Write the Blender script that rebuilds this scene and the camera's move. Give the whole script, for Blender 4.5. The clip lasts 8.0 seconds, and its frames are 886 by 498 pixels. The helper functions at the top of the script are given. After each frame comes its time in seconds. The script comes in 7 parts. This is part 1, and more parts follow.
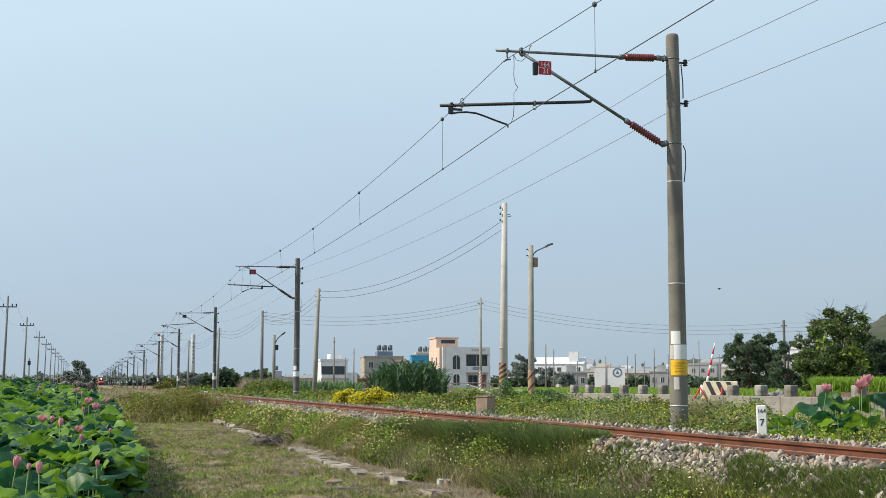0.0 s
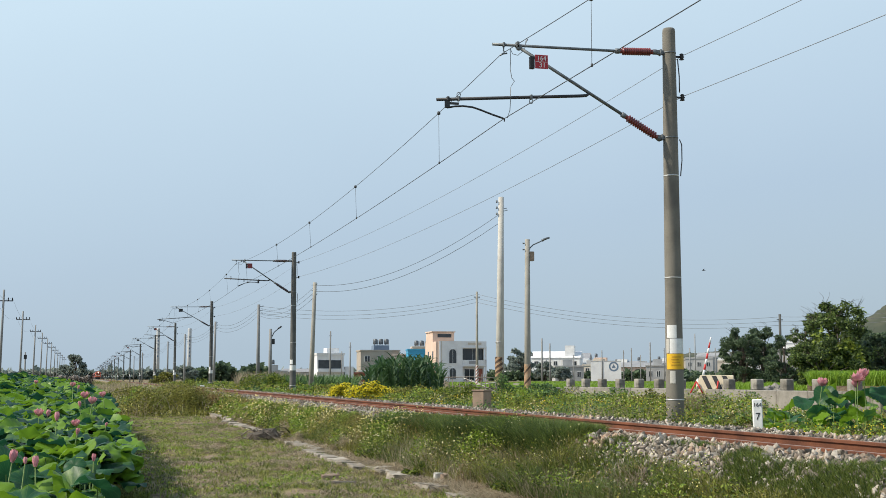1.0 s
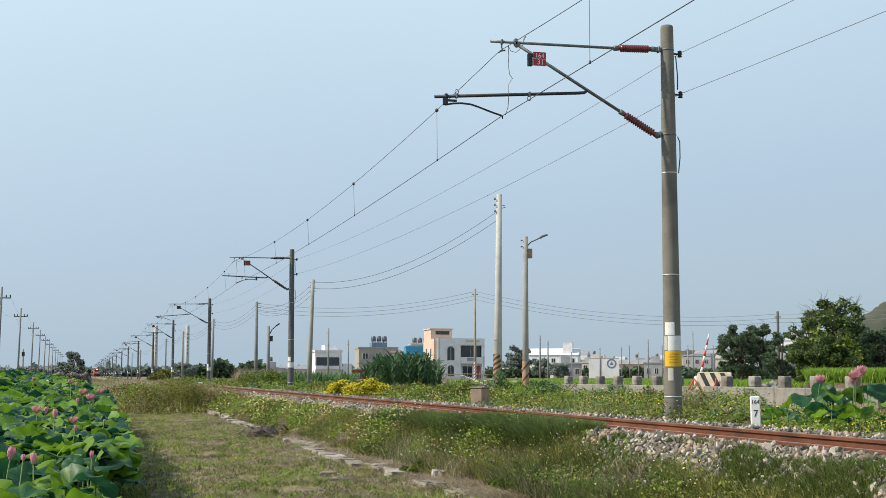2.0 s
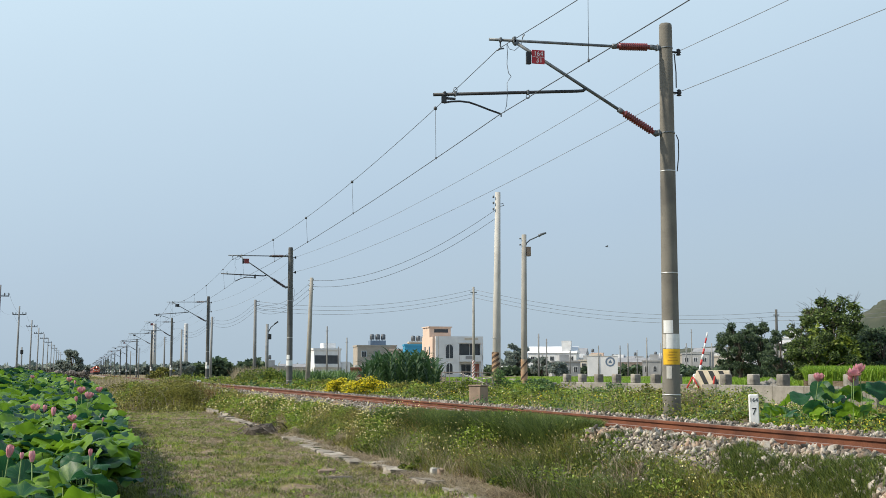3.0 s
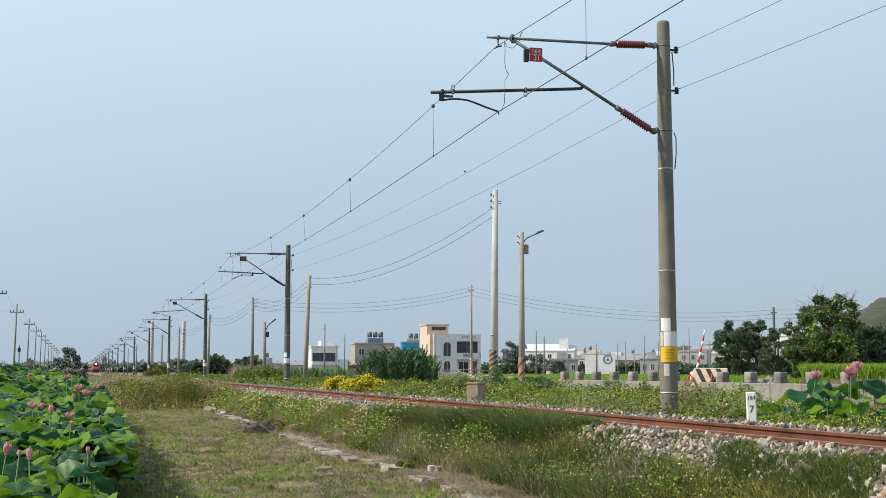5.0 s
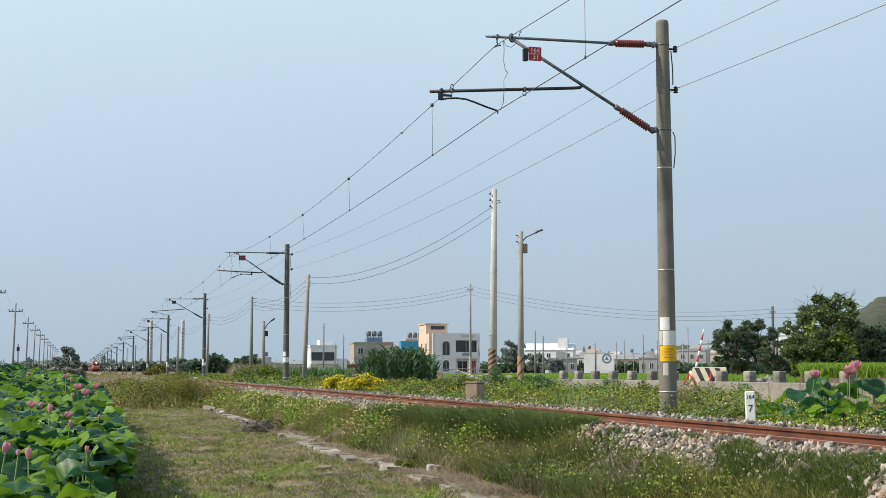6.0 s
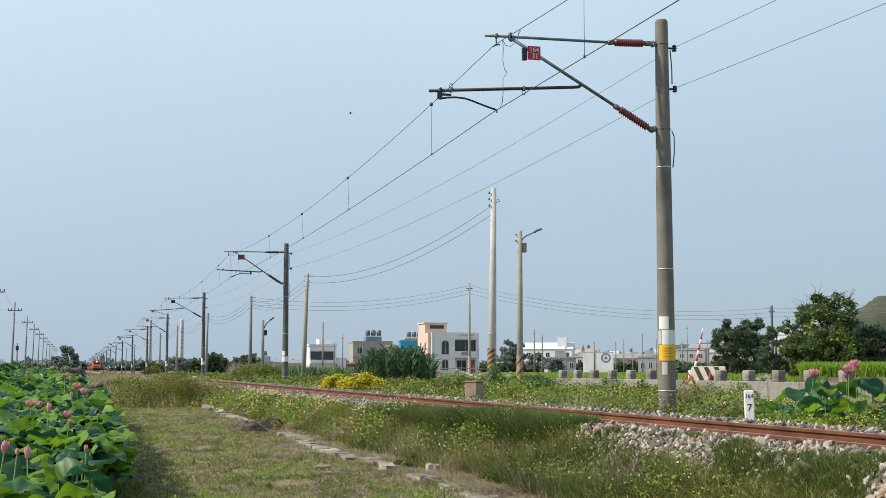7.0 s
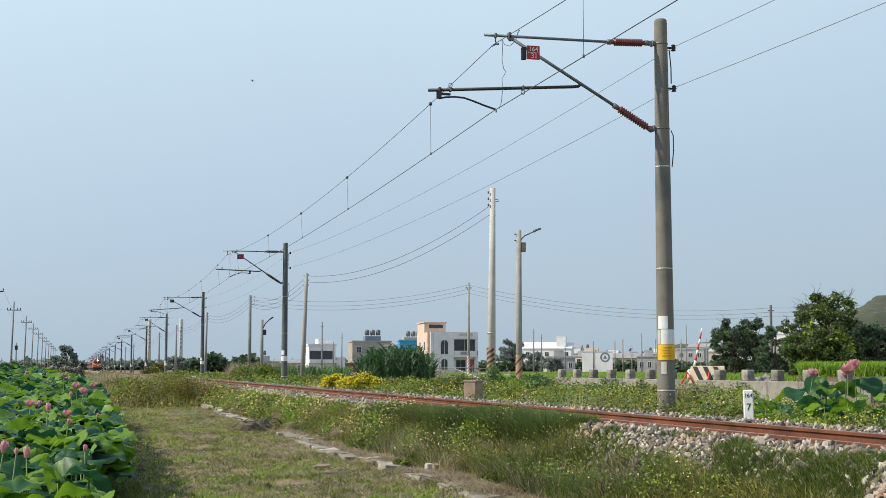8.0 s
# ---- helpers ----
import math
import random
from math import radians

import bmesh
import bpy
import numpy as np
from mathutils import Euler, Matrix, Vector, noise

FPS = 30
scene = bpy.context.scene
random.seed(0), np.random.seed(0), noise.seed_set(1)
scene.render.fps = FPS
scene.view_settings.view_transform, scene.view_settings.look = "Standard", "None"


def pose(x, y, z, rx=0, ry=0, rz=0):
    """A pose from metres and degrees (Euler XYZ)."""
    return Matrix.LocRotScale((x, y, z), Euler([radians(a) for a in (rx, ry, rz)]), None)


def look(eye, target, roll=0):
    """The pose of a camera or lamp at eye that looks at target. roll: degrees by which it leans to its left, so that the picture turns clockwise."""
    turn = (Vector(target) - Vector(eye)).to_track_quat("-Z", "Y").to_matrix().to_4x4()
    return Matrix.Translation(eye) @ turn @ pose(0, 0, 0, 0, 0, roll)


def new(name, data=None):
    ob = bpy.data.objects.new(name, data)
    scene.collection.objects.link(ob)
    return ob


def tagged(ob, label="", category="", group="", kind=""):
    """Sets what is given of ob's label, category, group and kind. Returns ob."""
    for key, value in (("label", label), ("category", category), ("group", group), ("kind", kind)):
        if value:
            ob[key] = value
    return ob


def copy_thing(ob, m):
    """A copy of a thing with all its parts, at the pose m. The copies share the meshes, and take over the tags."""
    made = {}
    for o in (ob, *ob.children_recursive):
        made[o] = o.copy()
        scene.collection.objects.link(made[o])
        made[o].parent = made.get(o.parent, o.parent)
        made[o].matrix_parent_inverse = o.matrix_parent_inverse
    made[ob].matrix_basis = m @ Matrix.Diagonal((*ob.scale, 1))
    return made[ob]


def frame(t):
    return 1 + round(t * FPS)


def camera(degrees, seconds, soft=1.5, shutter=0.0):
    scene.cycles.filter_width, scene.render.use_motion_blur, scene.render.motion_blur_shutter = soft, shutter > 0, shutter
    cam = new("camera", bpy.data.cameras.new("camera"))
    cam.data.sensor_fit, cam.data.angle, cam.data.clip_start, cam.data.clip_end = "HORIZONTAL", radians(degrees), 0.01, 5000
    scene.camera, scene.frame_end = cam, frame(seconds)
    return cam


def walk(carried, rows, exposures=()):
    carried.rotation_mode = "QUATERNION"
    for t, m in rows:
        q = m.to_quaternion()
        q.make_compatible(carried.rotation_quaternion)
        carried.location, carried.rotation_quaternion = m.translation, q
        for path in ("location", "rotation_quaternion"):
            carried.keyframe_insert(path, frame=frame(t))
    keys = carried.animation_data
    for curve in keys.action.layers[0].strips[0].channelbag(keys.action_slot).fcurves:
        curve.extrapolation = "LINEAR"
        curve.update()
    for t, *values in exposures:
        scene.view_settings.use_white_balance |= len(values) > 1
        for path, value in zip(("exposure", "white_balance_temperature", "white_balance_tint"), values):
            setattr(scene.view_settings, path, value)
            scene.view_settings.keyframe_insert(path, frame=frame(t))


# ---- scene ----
# ---------- camera: held by hand on one spot, settling slowly ----------
EYE = (0.0, 0.0, 1.5)
YAW, PITCH = 15.775, 5.266


def aim(yaw, pitch, roll=0.0):
    """The camera's pose: yaw to the right of the track's direction, pitch above level."""
    y, p = radians(yaw), radians(pitch)
    way = Vector((math.sin(y) * math.cos(p), math.cos(y) * math.cos(p), math.sin(p)))
    return look(EYE, Vector(EYE) + way * 50, roll)


cam = camera(37.645, 8.0, soft=0.6)
walk(cam, [
    (0.0, aim(YAW - 0.529, PITCH + 0.668)),
    (0.5, aim(YAW - 0.413, PITCH + 0.516)),
    (1.0, aim(YAW - 0.370, PITCH + 0.404)),
    (1.5, aim(YAW - 0.321, PITCH + 0.335)),
    (2.2, aim(YAW - 0.272, PITCH + 0.257)),
    (3.0, aim(YAW - 0.223, PITCH + 0.193)),
    (3.5, aim(YAW - 0.187, PITCH + 0.169)),
    (4.0, aim(YAW - 0.151, PITCH + 0.134)),
    (4.5, aim(YAW - 0.142, PITCH + 0.113)),
    (5.2, aim(YAW - 0.107, PITCH + 0.084)),
    (6.0, aim(YAW - 0.074, PITCH + 0.056)),
    (6.5, aim(YAW - 0.042, PITCH + 0.041)),
    (7.0, aim(YAW - 0.036, PITCH + 0.021)),
    (7.5, aim(YAW - 0.025, PITCH + 0.018)),
    (8.0, aim(YAW, PITCH)),
])

# ---------- sky and sun ----------
SUN_AZ, SUN_EL = -86.0, 42.0       # degrees from +Y towards +X, and above level
world = bpy.data.worlds.new("sky")
scene.world = world
world.use_nodes = True
wn, wl = world.node_tree.nodes, world.node_tree.links
wn.clear()
w_out = wn.new("ShaderNodeOutputWorld")
w_bg = wn.new("ShaderNodeBackground")
w_sky = wn.new("ShaderNodeTexSky")
w_sky.sky_type = "NISHITA"
w_sky.sun_disc = False
w_sky.sun_elevation = radians(SUN_EL)
w_sky.sun_rotation = radians(SUN_AZ)
w_sky.air_density, w_sky.dust_density, w_sky.ozone_density = 1.0, 3.0, 2.0
w_mul = wn.new("ShaderNodeMixRGB")
w_mul.blend_type = "MULTIPLY"
w_mul.inputs[0].default_value = 1.0
w_mul.inputs[2].default_value = (0.085, 0.085, 0.085, 1)
# thin haze: paler overhead, blue-grey towards the horizon
w_co = wn.new("ShaderNodeTexCoord")
w_sep = wn.new("ShaderNodeSeparateXYZ")
w_ramp = wn.new("ShaderNodeValToRGB")
w_ramp.color_ramp.elements[0].position, w_ramp.color_ramp.elements[0].color = 0.0, (0.495, 0.625, 0.735, 1)
w_ramp.color_ramp.elements[1].position, w_ramp.color_ramp.elements[1].color = 0.32, (0.73, 0.92, 1.055, 1)
e = w_ramp.color_ramp.elements.new(0.12)
e.color = (0.535, 0.685, 0.84, 1)
# deeper blue overhead
for at, tone in ((0.44, (0.73, 0.92, 1.055, 1)), (0.92, (0.36, 0.50, 0.74, 1))):
    e = w_ramp.color_ramp.elements.new(at)
    e.color = tone
w_noise = wn.new("ShaderNodeTexNoise")
w_noise.inputs["Scale"].default_value, w_noise.inputs["Detail"].default_value = 2.2, 5.0
w_add = wn.new("ShaderNodeMath")
w_add.operation = "MULTIPLY_ADD"
w_add.inputs[1].default_value = 0.10
w_az = wn.new("ShaderNodeMath")
w_az.operation = "MULTIPLY_ADD"
w_az.inputs[1].default_value = -0.16
w_off = wn.new("ShaderNodeMath")
w_off.operation = "SUBTRACT"
w_off.inputs[1].default_value = -0.003
w_mix = wn.new("ShaderNodeMixRGB")
w_mix.inputs[0].default_value = 0.80
wl.new(w_co.outputs["Generated"], w_sep.inputs[0])
wl.new(w_co.outputs["Generated"], w_noise.inputs["Vector"])
wl.new(w_noise.outputs["Fac"], w_add.inputs[0])
wl.new(w_sep.outputs["Z"], w_add.inputs[2])
wl.new(w_sep.outputs["X"], w_az.inputs[0])
wl.new(w_add.outputs[0], w_az.inputs[2])
wl.new(w_az.outputs[0], w_off.inputs[0])
wl.new(w_off.outputs[0], w_ramp.inputs[0])
wl.new(w_sky.outputs[0], w_mul.inputs[1])
wl.new(w_mul.outputs[0], w_mix.inputs[1])
wl.new(w_ramp.outputs[0], w_mix.inputs[2])
wl.new(w_mix.outputs[0], w_bg.inputs[0])
w_bg.inputs[1].default_value = 1.0
wl.new(w_bg.outputs[0], w_out.inputs[0])

sun = new("sun", bpy.data.lights.new("sun", "SUN"))
sun.data.energy, sun.data.angle, sun.data.color = 5.0, radians(1.5), (1.0, 0.92, 0.78)
a, b = radians(SUN_AZ), radians(SUN_EL)
sun.matrix_basis = look((math.sin(a) * math.cos(b) * 100, math.cos(a) * math.cos(b) * 100, math.sin(b) * 100), (0, 0, 0))
scene.view_settings.exposure = 0.0


# ---------- materials ----------
def mat(name, col, col2=None, rough=0.8, scale=3.0, fine=40.0, bump=0.3, metal=0.0, spec=0.4, rand=0.0, dirt=None, dirt_at=0.6, sub=0.0, island=0.0):
    """A surface of two tones at two scales, with relief; rand varies it from object to object, island from piece to piece."""
    m = bpy.data.materials.new(name)
    m.use_nodes = True
    n, l = m.node_tree.nodes, m.node_tree.links
    bs = n["Principled BSDF"]
    bs.inputs["Roughness"].default_value, bs.inputs["Metallic"].default_value = rough, metal
    bs.inputs["Specular IOR Level"].default_value = spec
    co = n.new("ShaderNodeTexCoord")
    big, small = n.new("ShaderNodeTexNoise"), n.new("ShaderNodeTexNoise")
    big.inputs["Scale"].default_value, big.inputs["Detail"].default_value = scale, 6
    small.inputs["Scale"].default_value, small.inputs["Detail"].default_value = fine, 4
    for t in (big, small):
        l.new(co.outputs["Object"], t.inputs["Vector"])
    c2 = col2 or tuple(c * 0.7 for c in col)
    ramp = n.new("ShaderNodeValToRGB")
    ramp.color_ramp.elements[0].position, ramp.color_ramp.elements[1].position = 0.35, 0.65
    ramp.color_ramp.elements[0].color, ramp.color_ramp.elements[1].color = (*c2, 1), (*col, 1)
    add = n.new("ShaderNodeMath")
    add.operation = "MULTIPLY_ADD"
    add.inputs[1].default_value = 0.35
    off = n.new("ShaderNodeMath")
    off.operation = "SUBTRACT"
    off.inputs[1].default_value = 0.175
    l.new(small.outputs["Fac"], add.inputs[0])
    l.new(big.outputs["Fac"], add.inputs[2])
    l.new(add.outputs[0], off.inputs[0])
    last = off.outputs[0]
    for amount, node, socket in ((rand, "ShaderNodeObjectInfo", "Random"), (island, "ShaderNodeNewGeometry", "Random Per Island")):
        if amount:
            info = n.new(node)
            ma = n.new("ShaderNodeMath")
            ma.operation = "MULTIPLY_ADD"
            ma.inputs[1].default_value = amount
            sb = n.new("ShaderNodeMath")
            sb.operation = "SUBTRACT"
            sb.inputs[1].default_value = amount / 2
            l.new(info.outputs[socket], ma.inputs[0])
            l.new(last, ma.inputs[2])
            l.new(ma.outputs[0], sb.inputs[0])
            last = sb.outputs[0]
    l.new(last, ramp.inputs[0])
    colour = ramp.outputs[0]
    if dirt:
        dn = n.new("ShaderNodeTexNoise")
        dn.inputs["Scale"].default_value, dn.inputs["Detail"].default_value = scale * 0.45, 8
        l.new(co.outputs["Object"], dn.inputs["Vector"])
        dr = n.new("ShaderNodeValToRGB")
        dr.color_ramp.elements[0].position, dr.color_ramp.elements[1].position = dirt_at - 0.08, dirt_at + 0.08
        l.new(dn.outputs["Fac"], dr.inputs[0])
        mx = n.new("ShaderNodeMixRGB")
        l.new(dr.outputs[0], mx.inputs[0])
        l.new(colour, mx.inputs[1])
        mx.inputs[2].default_value = (*dirt, 1)
        colour = mx.outputs[0]
    l.new(colour, bs.inputs["Base Color"])
    if bump:
        bn = n.new("ShaderNodeBump")
        bn.inputs["Strength"].default_value, bn.inputs["Distance"].default_value = bump, 0.02
        l.new(small.outputs["Fac"], bn.inputs["Height"])
        l.new(bn.outputs[0], bs.inputs["Normal"])
    if sub:
        tr = n.new("ShaderNodeBsdfTranslucent")
        l.new(colour, tr.inputs[0])
        ms = n.new("ShaderNodeMixShader")
        ms.inputs[0].default_value = sub
        l.new(bs.outputs[0], ms.inputs[1])
        l.new(tr.outputs[0], ms.inputs[2])
        l.new(ms.outputs[0], n["Material Output"].inputs[0])
    return m


def glow(name, col, strength):
    m = bpy.data.materials.new(name)
    m.use_nodes = True
    bs = m.node_tree.nodes["Principled BSDF"]
    bs.inputs["Base Color"].default_value = (*col, 1)
    bs.inputs["Emission Color"].default_value = (*col, 1)
    bs.inputs["Emission Strength"].default_value = strength
    return m


M = dict(
    soil=mat("soil", (0.31, 0.24, 0.165), (0.11, 0.08, 0.052), rough=0.95, scale=2.6, fine=22, bump=1.0, spec=0.1, dirt=(0.15, 0.145, 0.05), dirt_at=0.54),
    ballast_bed=mat("ballast_bed", (0.26, 0.24, 0.21), (0.11, 0.10, 0.08), rough=0.95, scale=9, fine=45, bump=1.0),
    stone=mat("stone", (0.49, 0.44, 0.37), (0.14, 0.12, 0.095), rough=0.9, scale=2, fine=30, bump=0.5, rand=0.5, island=0.9, dirt=(0.42, 0.29, 0.20), dirt_at=0.62),
    rail=mat("rail_rust", (0.185, 0.068, 0.034), (0.095, 0.036, 0.02), rough=0.8, scale=2, fine=60, bump=0.4, spec=0.3),
    rail_top=mat("rail_polish", (0.30, 0.20, 0.15), (0.21, 0.13, 0.095), rough=0.5, scale=5, fine=60, bump=0.1, metal=0.25),
    sleeper=mat("sleeper_concrete", (0.34, 0.31, 0.27), (0.2, 0.17, 0.14), rough=0.95, scale=4, fine=40),
    pole=mat("pole_concrete", (0.195, 0.18, 0.15), (0.135, 0.125, 0.105), rough=0.9, scale=1.6, fine=35, bump=0.25, rand=0.25, dirt=(0.09, 0.085, 0.075), dirt_at=0.60),
    pole_dark=mat("dark_concrete", (0.135, 0.135, 0.125), (0.085, 0.085, 0.08), rough=0.9, scale=1.6, fine=35, bump=0.25, rand=0.3),
    pole_pale=mat("pale_concrete", (0.54, 0.52, 0.47), (0.42, 0.40, 0.36), rough=0.9, scale=1.4, fine=30, bump=0.2, dirt=(0.36, 0.33, 0.29), dirt_at=0.66),
    pole_buff=mat("buff_concrete", (0.36, 0.34, 0.295), (0.27, 0.255, 0.22), rough=0.9, scale=1.4, fine=30, bump=0.2, dirt=(0.20, 0.18, 0.15), dirt_at=0.64),
    band=mat("band_steel", (0.62, 0.62, 0.60), rough=0.5, metal=0.5, bump=0.05),
    steel=mat("galvanised_steel", (0.20, 0.215, 0.22), (0.12, 0.13, 0.135), rough=0.55, metal=0.5, scale=6, bump=0.1),
    dark_steel=mat("dark_steel", (0.05, 0.052, 0.055), rough=0.55, metal=0.4, bump=0.1),
    wire=mat("wire_metal", (0.09, 0.095, 0.10), rough=0.6, metal=0.3, bump=0.0),
    thin_wire=mat("grey_wire", (0.25, 0.26, 0.27), rough=0.6, metal=0.2, bump=0.0),
    insulator=mat("insulator_glaze", (0.22, 0.030, 0.024), (0.13, 0.02, 0.017), rough=0.3, scale=8, bump=0.05, spec=0.6),
    insulator_dark=mat("dark_glaze", (0.075, 0.045, 0.045), (0.045, 0.03, 0.03), rough=0.35, scale=8, bump=0.05, spec=0.5),
    red_plate=mat("red_plate", (0.45, 0.025, 0.035), (0.36, 0.02, 0.03), rough=0.5, bump=0.05),
    dull_red=mat("dull_red_plate", (0.28, 0.05, 0.05), (0.20, 0.04, 0.04), rough=0.6, bump=0.05),
    white_paint=mat("white_paint", (0.80, 0.80, 0.78), (0.68, 0.68, 0.65), rough=0.6, scale=5, bump=0.05, dirt=(0.5, 0.48, 0.43), dirt_at=0.68),
    black_paint=mat("black_paint", (0.03, 0.03, 0.032), rough=0.6, bump=0.05),
    yellow=mat("yellow_sticker", (0.78, 0.46, 0.02), (0.70, 0.40, 0.02), rough=0.5, scale=10, bump=0.05),
    label_ink=mat("faded_ink", (0.52, 0.27, 0.02), rough=0.6, bump=0.0),
    concrete=mat("concrete", (0.29, 0.27, 0.235), (0.175, 0.16, 0.135), rough=0.92, scale=2.2, fine=25, bump=0.4, rand=0.3, dirt=(0.19, 0.175, 0.15), dirt_at=0.6),
    kerb=mat("pale_kerb_concrete", (0.40, 0.36, 0.30), (0.22, 0.195, 0.16), rough=0.95, scale=5, fine=30, bump=0.5, rand=0.4, dirt=(0.24, 0.20, 0.15), dirt_at=0.60),
    # mould patches, kept dark so they also paint in shade on the parapet blocks
    mould_shade=mat("mouldy_shaded_concrete", (0.33, 0.31, 0.27), (0.19, 0.175, 0.15), rough=0.95, scale=4.0, fine=25, bump=0.4, rand=0.4, dirt=(0.07, 0.063, 0.052), dirt_at=0.58),
    box_brown=mat("brown_concrete", (0.34, 0.25, 0.18), (0.24, 0.175, 0.13), rough=0.9, scale=4),
    stripe_brown=mat("faded_black_paint", (0.12, 0.075, 0.05), (0.06, 0.04, 0.03), rough=0.85, scale=8),
    tan_paint=mat("faded_tan_paint", (0.42, 0.27, 0.16), (0.32, 0.20, 0.12), rough=0.85, scale=6, dirt=(0.40, 0.35, 0.28), dirt_at=0.62),
    faded_red=mat("faded_red_paint", (0.36, 0.10, 0.07), (0.27, 0.08, 0.06), rough=0.8, scale=8),
    wood=mat("weathered_wood", (0.20, 0.175, 0.15), (0.12, 0.105, 0.09), rough=0.9, scale=5, fine=30),
    farpole=mat("far_concrete", (0.27, 0.27, 0.26), (0.19, 0.19, 0.185), rough=0.9, scale=1, rand=0.3),
)


# ---------- tools ----------
def put(bm, geom_verts, m):
    if m is not None:
        bmesh.ops.transform(bm, matrix=m, verts=geom_verts)


def box(bm, x0, y0, z0, x1, y1, z1, bevel=0.0, m=None):
    r = bmesh.ops.create_cube(bm, size=1.0)
    vs = r["verts"]
    bmesh.ops.transform(bm, verts=vs, matrix=Matrix.LocRotScale(((x0 + x1) / 2, (y0 + y1) / 2, (z0 + z1) / 2), None, (abs(x1 - x0), abs(y1 - y0), abs(z1 - z0))))
    if bevel:
        es = list({e for v in vs for e in v.link_edges})
        r2 = bmesh.ops.bevel(bm, geom=es, offset=bevel, segments=1, affect="EDGES")
        vs = list({v for f in r2["faces"] for v in f.verts} | {v for v in vs if v.is_valid})
    put(bm, vs, m)
    return vs


def lathe(bm, profile, seg=12, m=None, cap=True):
    """Rings of (radius, z) about the z axis."""
    rings, made = [], []
    for r, z in profile:
        ring = [bm.verts.new((r * math.cos(2 * math.pi * k / seg), r * math.sin(2 * math.pi * k / seg), z)) for k in range(seg)]
        rings.append(ring)
        made += ring
    for q, w in zip(rings, rings[1:]):
        for k in range(seg):
            bm.faces.new((q[k], q[(k + 1) % seg], w[(k + 1) % seg], w[k])).smooth = True
    if cap:
        bm.faces.new(list(reversed(rings[0])))
        bm.faces.new(rings[-1])
    put(bm, made, m)
    return made


def tube(bm, pts, r, seg=6, r1=None):
    """A round bar through the points; r1: its radius at the end."""
    pts = [Vector(q) for q in pts]
    rings = []
    for i, q in enumerate(pts):
        d = (pts[min(i + 1, len(pts) - 1)] - pts[max(i - 1, 0)]).normalized()
        up = Vector((0, 0, 1)) if abs(d.z) < 0.95 else Vector((1, 0, 0))
        s = d.cross(up).normalized()
        u = s.cross(d)
        rr = r if r1 is None else r + (r1 - r) * i / (len(pts) - 1)
        rings.append([bm.verts.new(q + (s * math.cos(2 * math.pi * k / seg) + u * math.sin(2 * math.pi * k / seg)) * rr) for k in range(seg)])
    for q, w in zip(rings, rings[1:]):
        for k in range(seg):
            bm.faces.new((q[k], q[(k + 1) % seg], w[(k + 1) % seg], w[k])).smooth = True
    bm.faces.new(list(reversed(rings[0])))
    bm.faces.new(rings[-1])


def mesh_of(name, bm, material):
    me = bpy.data.meshes.new(name)
    bmesh.ops.recalc_face_normals(bm, faces=bm.faces[:])
    bm.to_mesh(me)
    bm.free()
    for m in (material if isinstance(material, (list, tuple)) else [material]):
        me.materials.append(m)
    return me


def part(name, bm, material, parent=None, label="", m=None):
    ob = new(name, mesh_of(name, bm, material))
    if parent is not None:
        ob.parent = parent
    if m is not None:
        ob.matrix_basis = m
    return tagged(ob, label)


def thing(name, m, label, category, group="", kind=""):
    ob = new(name)
    ob.empty_display_size = 0.2
    ob.matrix_basis = m
    return tagged(ob, label, category, group, kind)


def raw(name, verts, faces, material, smooth=False, mat_index=None):
    """An object from arrays."""
    me = bpy.data.meshes.new(name)
    me.from_pydata(verts, [], faces)
    for m in (material if isinstance(material, (list, tuple)) else [material]):
        me.materials.append(m)
    if mat_index is not None:
        me.polygons.foreach_set("material_index", mat_index)
    if smooth:
        me.polygons.foreach_set("use_smooth", [True] * len(me.polygons))
    me.update()
    return new(name, me)


def words(parent, text, size, m, material, name="lettering", depth=0.002):
    """Lettering as a mesh, lying in the xy plane of m, centred."""
    cu = bpy.data.curves.new(name, "FONT")
    cu.body, cu.size, cu.align_x, cu.align_y, cu.extrude = text, size, "CENTER", "CENTER", depth
    tmp = bpy.data.objects.new("tmp", cu)
    me = bpy.data.meshes.new_from_object(tmp)
    bpy.data.objects.remove(tmp)
    bpy.data.curves.remove(cu)
    me.materials.append(material)
    ob = new(name, me)
    ob.parent, ob.matrix_basis = parent, m
    return ob


def sag(p, q, drop, n=14):
    """Points of a wire that hangs by drop in its middle."""
    p, q = Vector(p), Vector(q)
    return [p.lerp(q, k / n) - Vector((0, 0, drop * 4 * (k / n) * (1 - k / n))) for k in range(n + 1)]


# the lie of the land, square to the track: (x, z)
PROFILE = [(-400, -0.3), (-60, -0.3), (-2, -0.35), (0.35, -0.35), (0.75, -0.06), (1.5, 0.0), (4.3, 0.0), (4.9, 0.02), (5.5, 0.25),
           (6.05, 0.68), (6.3, 0.765), (6.70, 0.775), (6.95, 0.69), (8.1, 0.69), (8.45, 0.78), (8.95, 0.785), (9.35, 0.60), (9.8, 0.48), (11.5, 0.40), (16.6, 0.75), (60, 0.80), (700, 0.8)]
TOP = 0.84                     # the rails' top
MID = 7.35                     # the track's middle


def lie(x, y=0.0):
    for (xa, za), (xb, zb) in zip(PROFILE, PROFILE[1:]):
        if x <= xb:
            z = za + (zb - za) * max(0.0, (x - xa) / (xb - xa))
            # firm bank at the pond's near end
            return z if y > 7.0 or x > 1.5 or x < -60 else z * max(0.0, (y - 5.0) / 2.0)
    return PROFILE[-1][1]


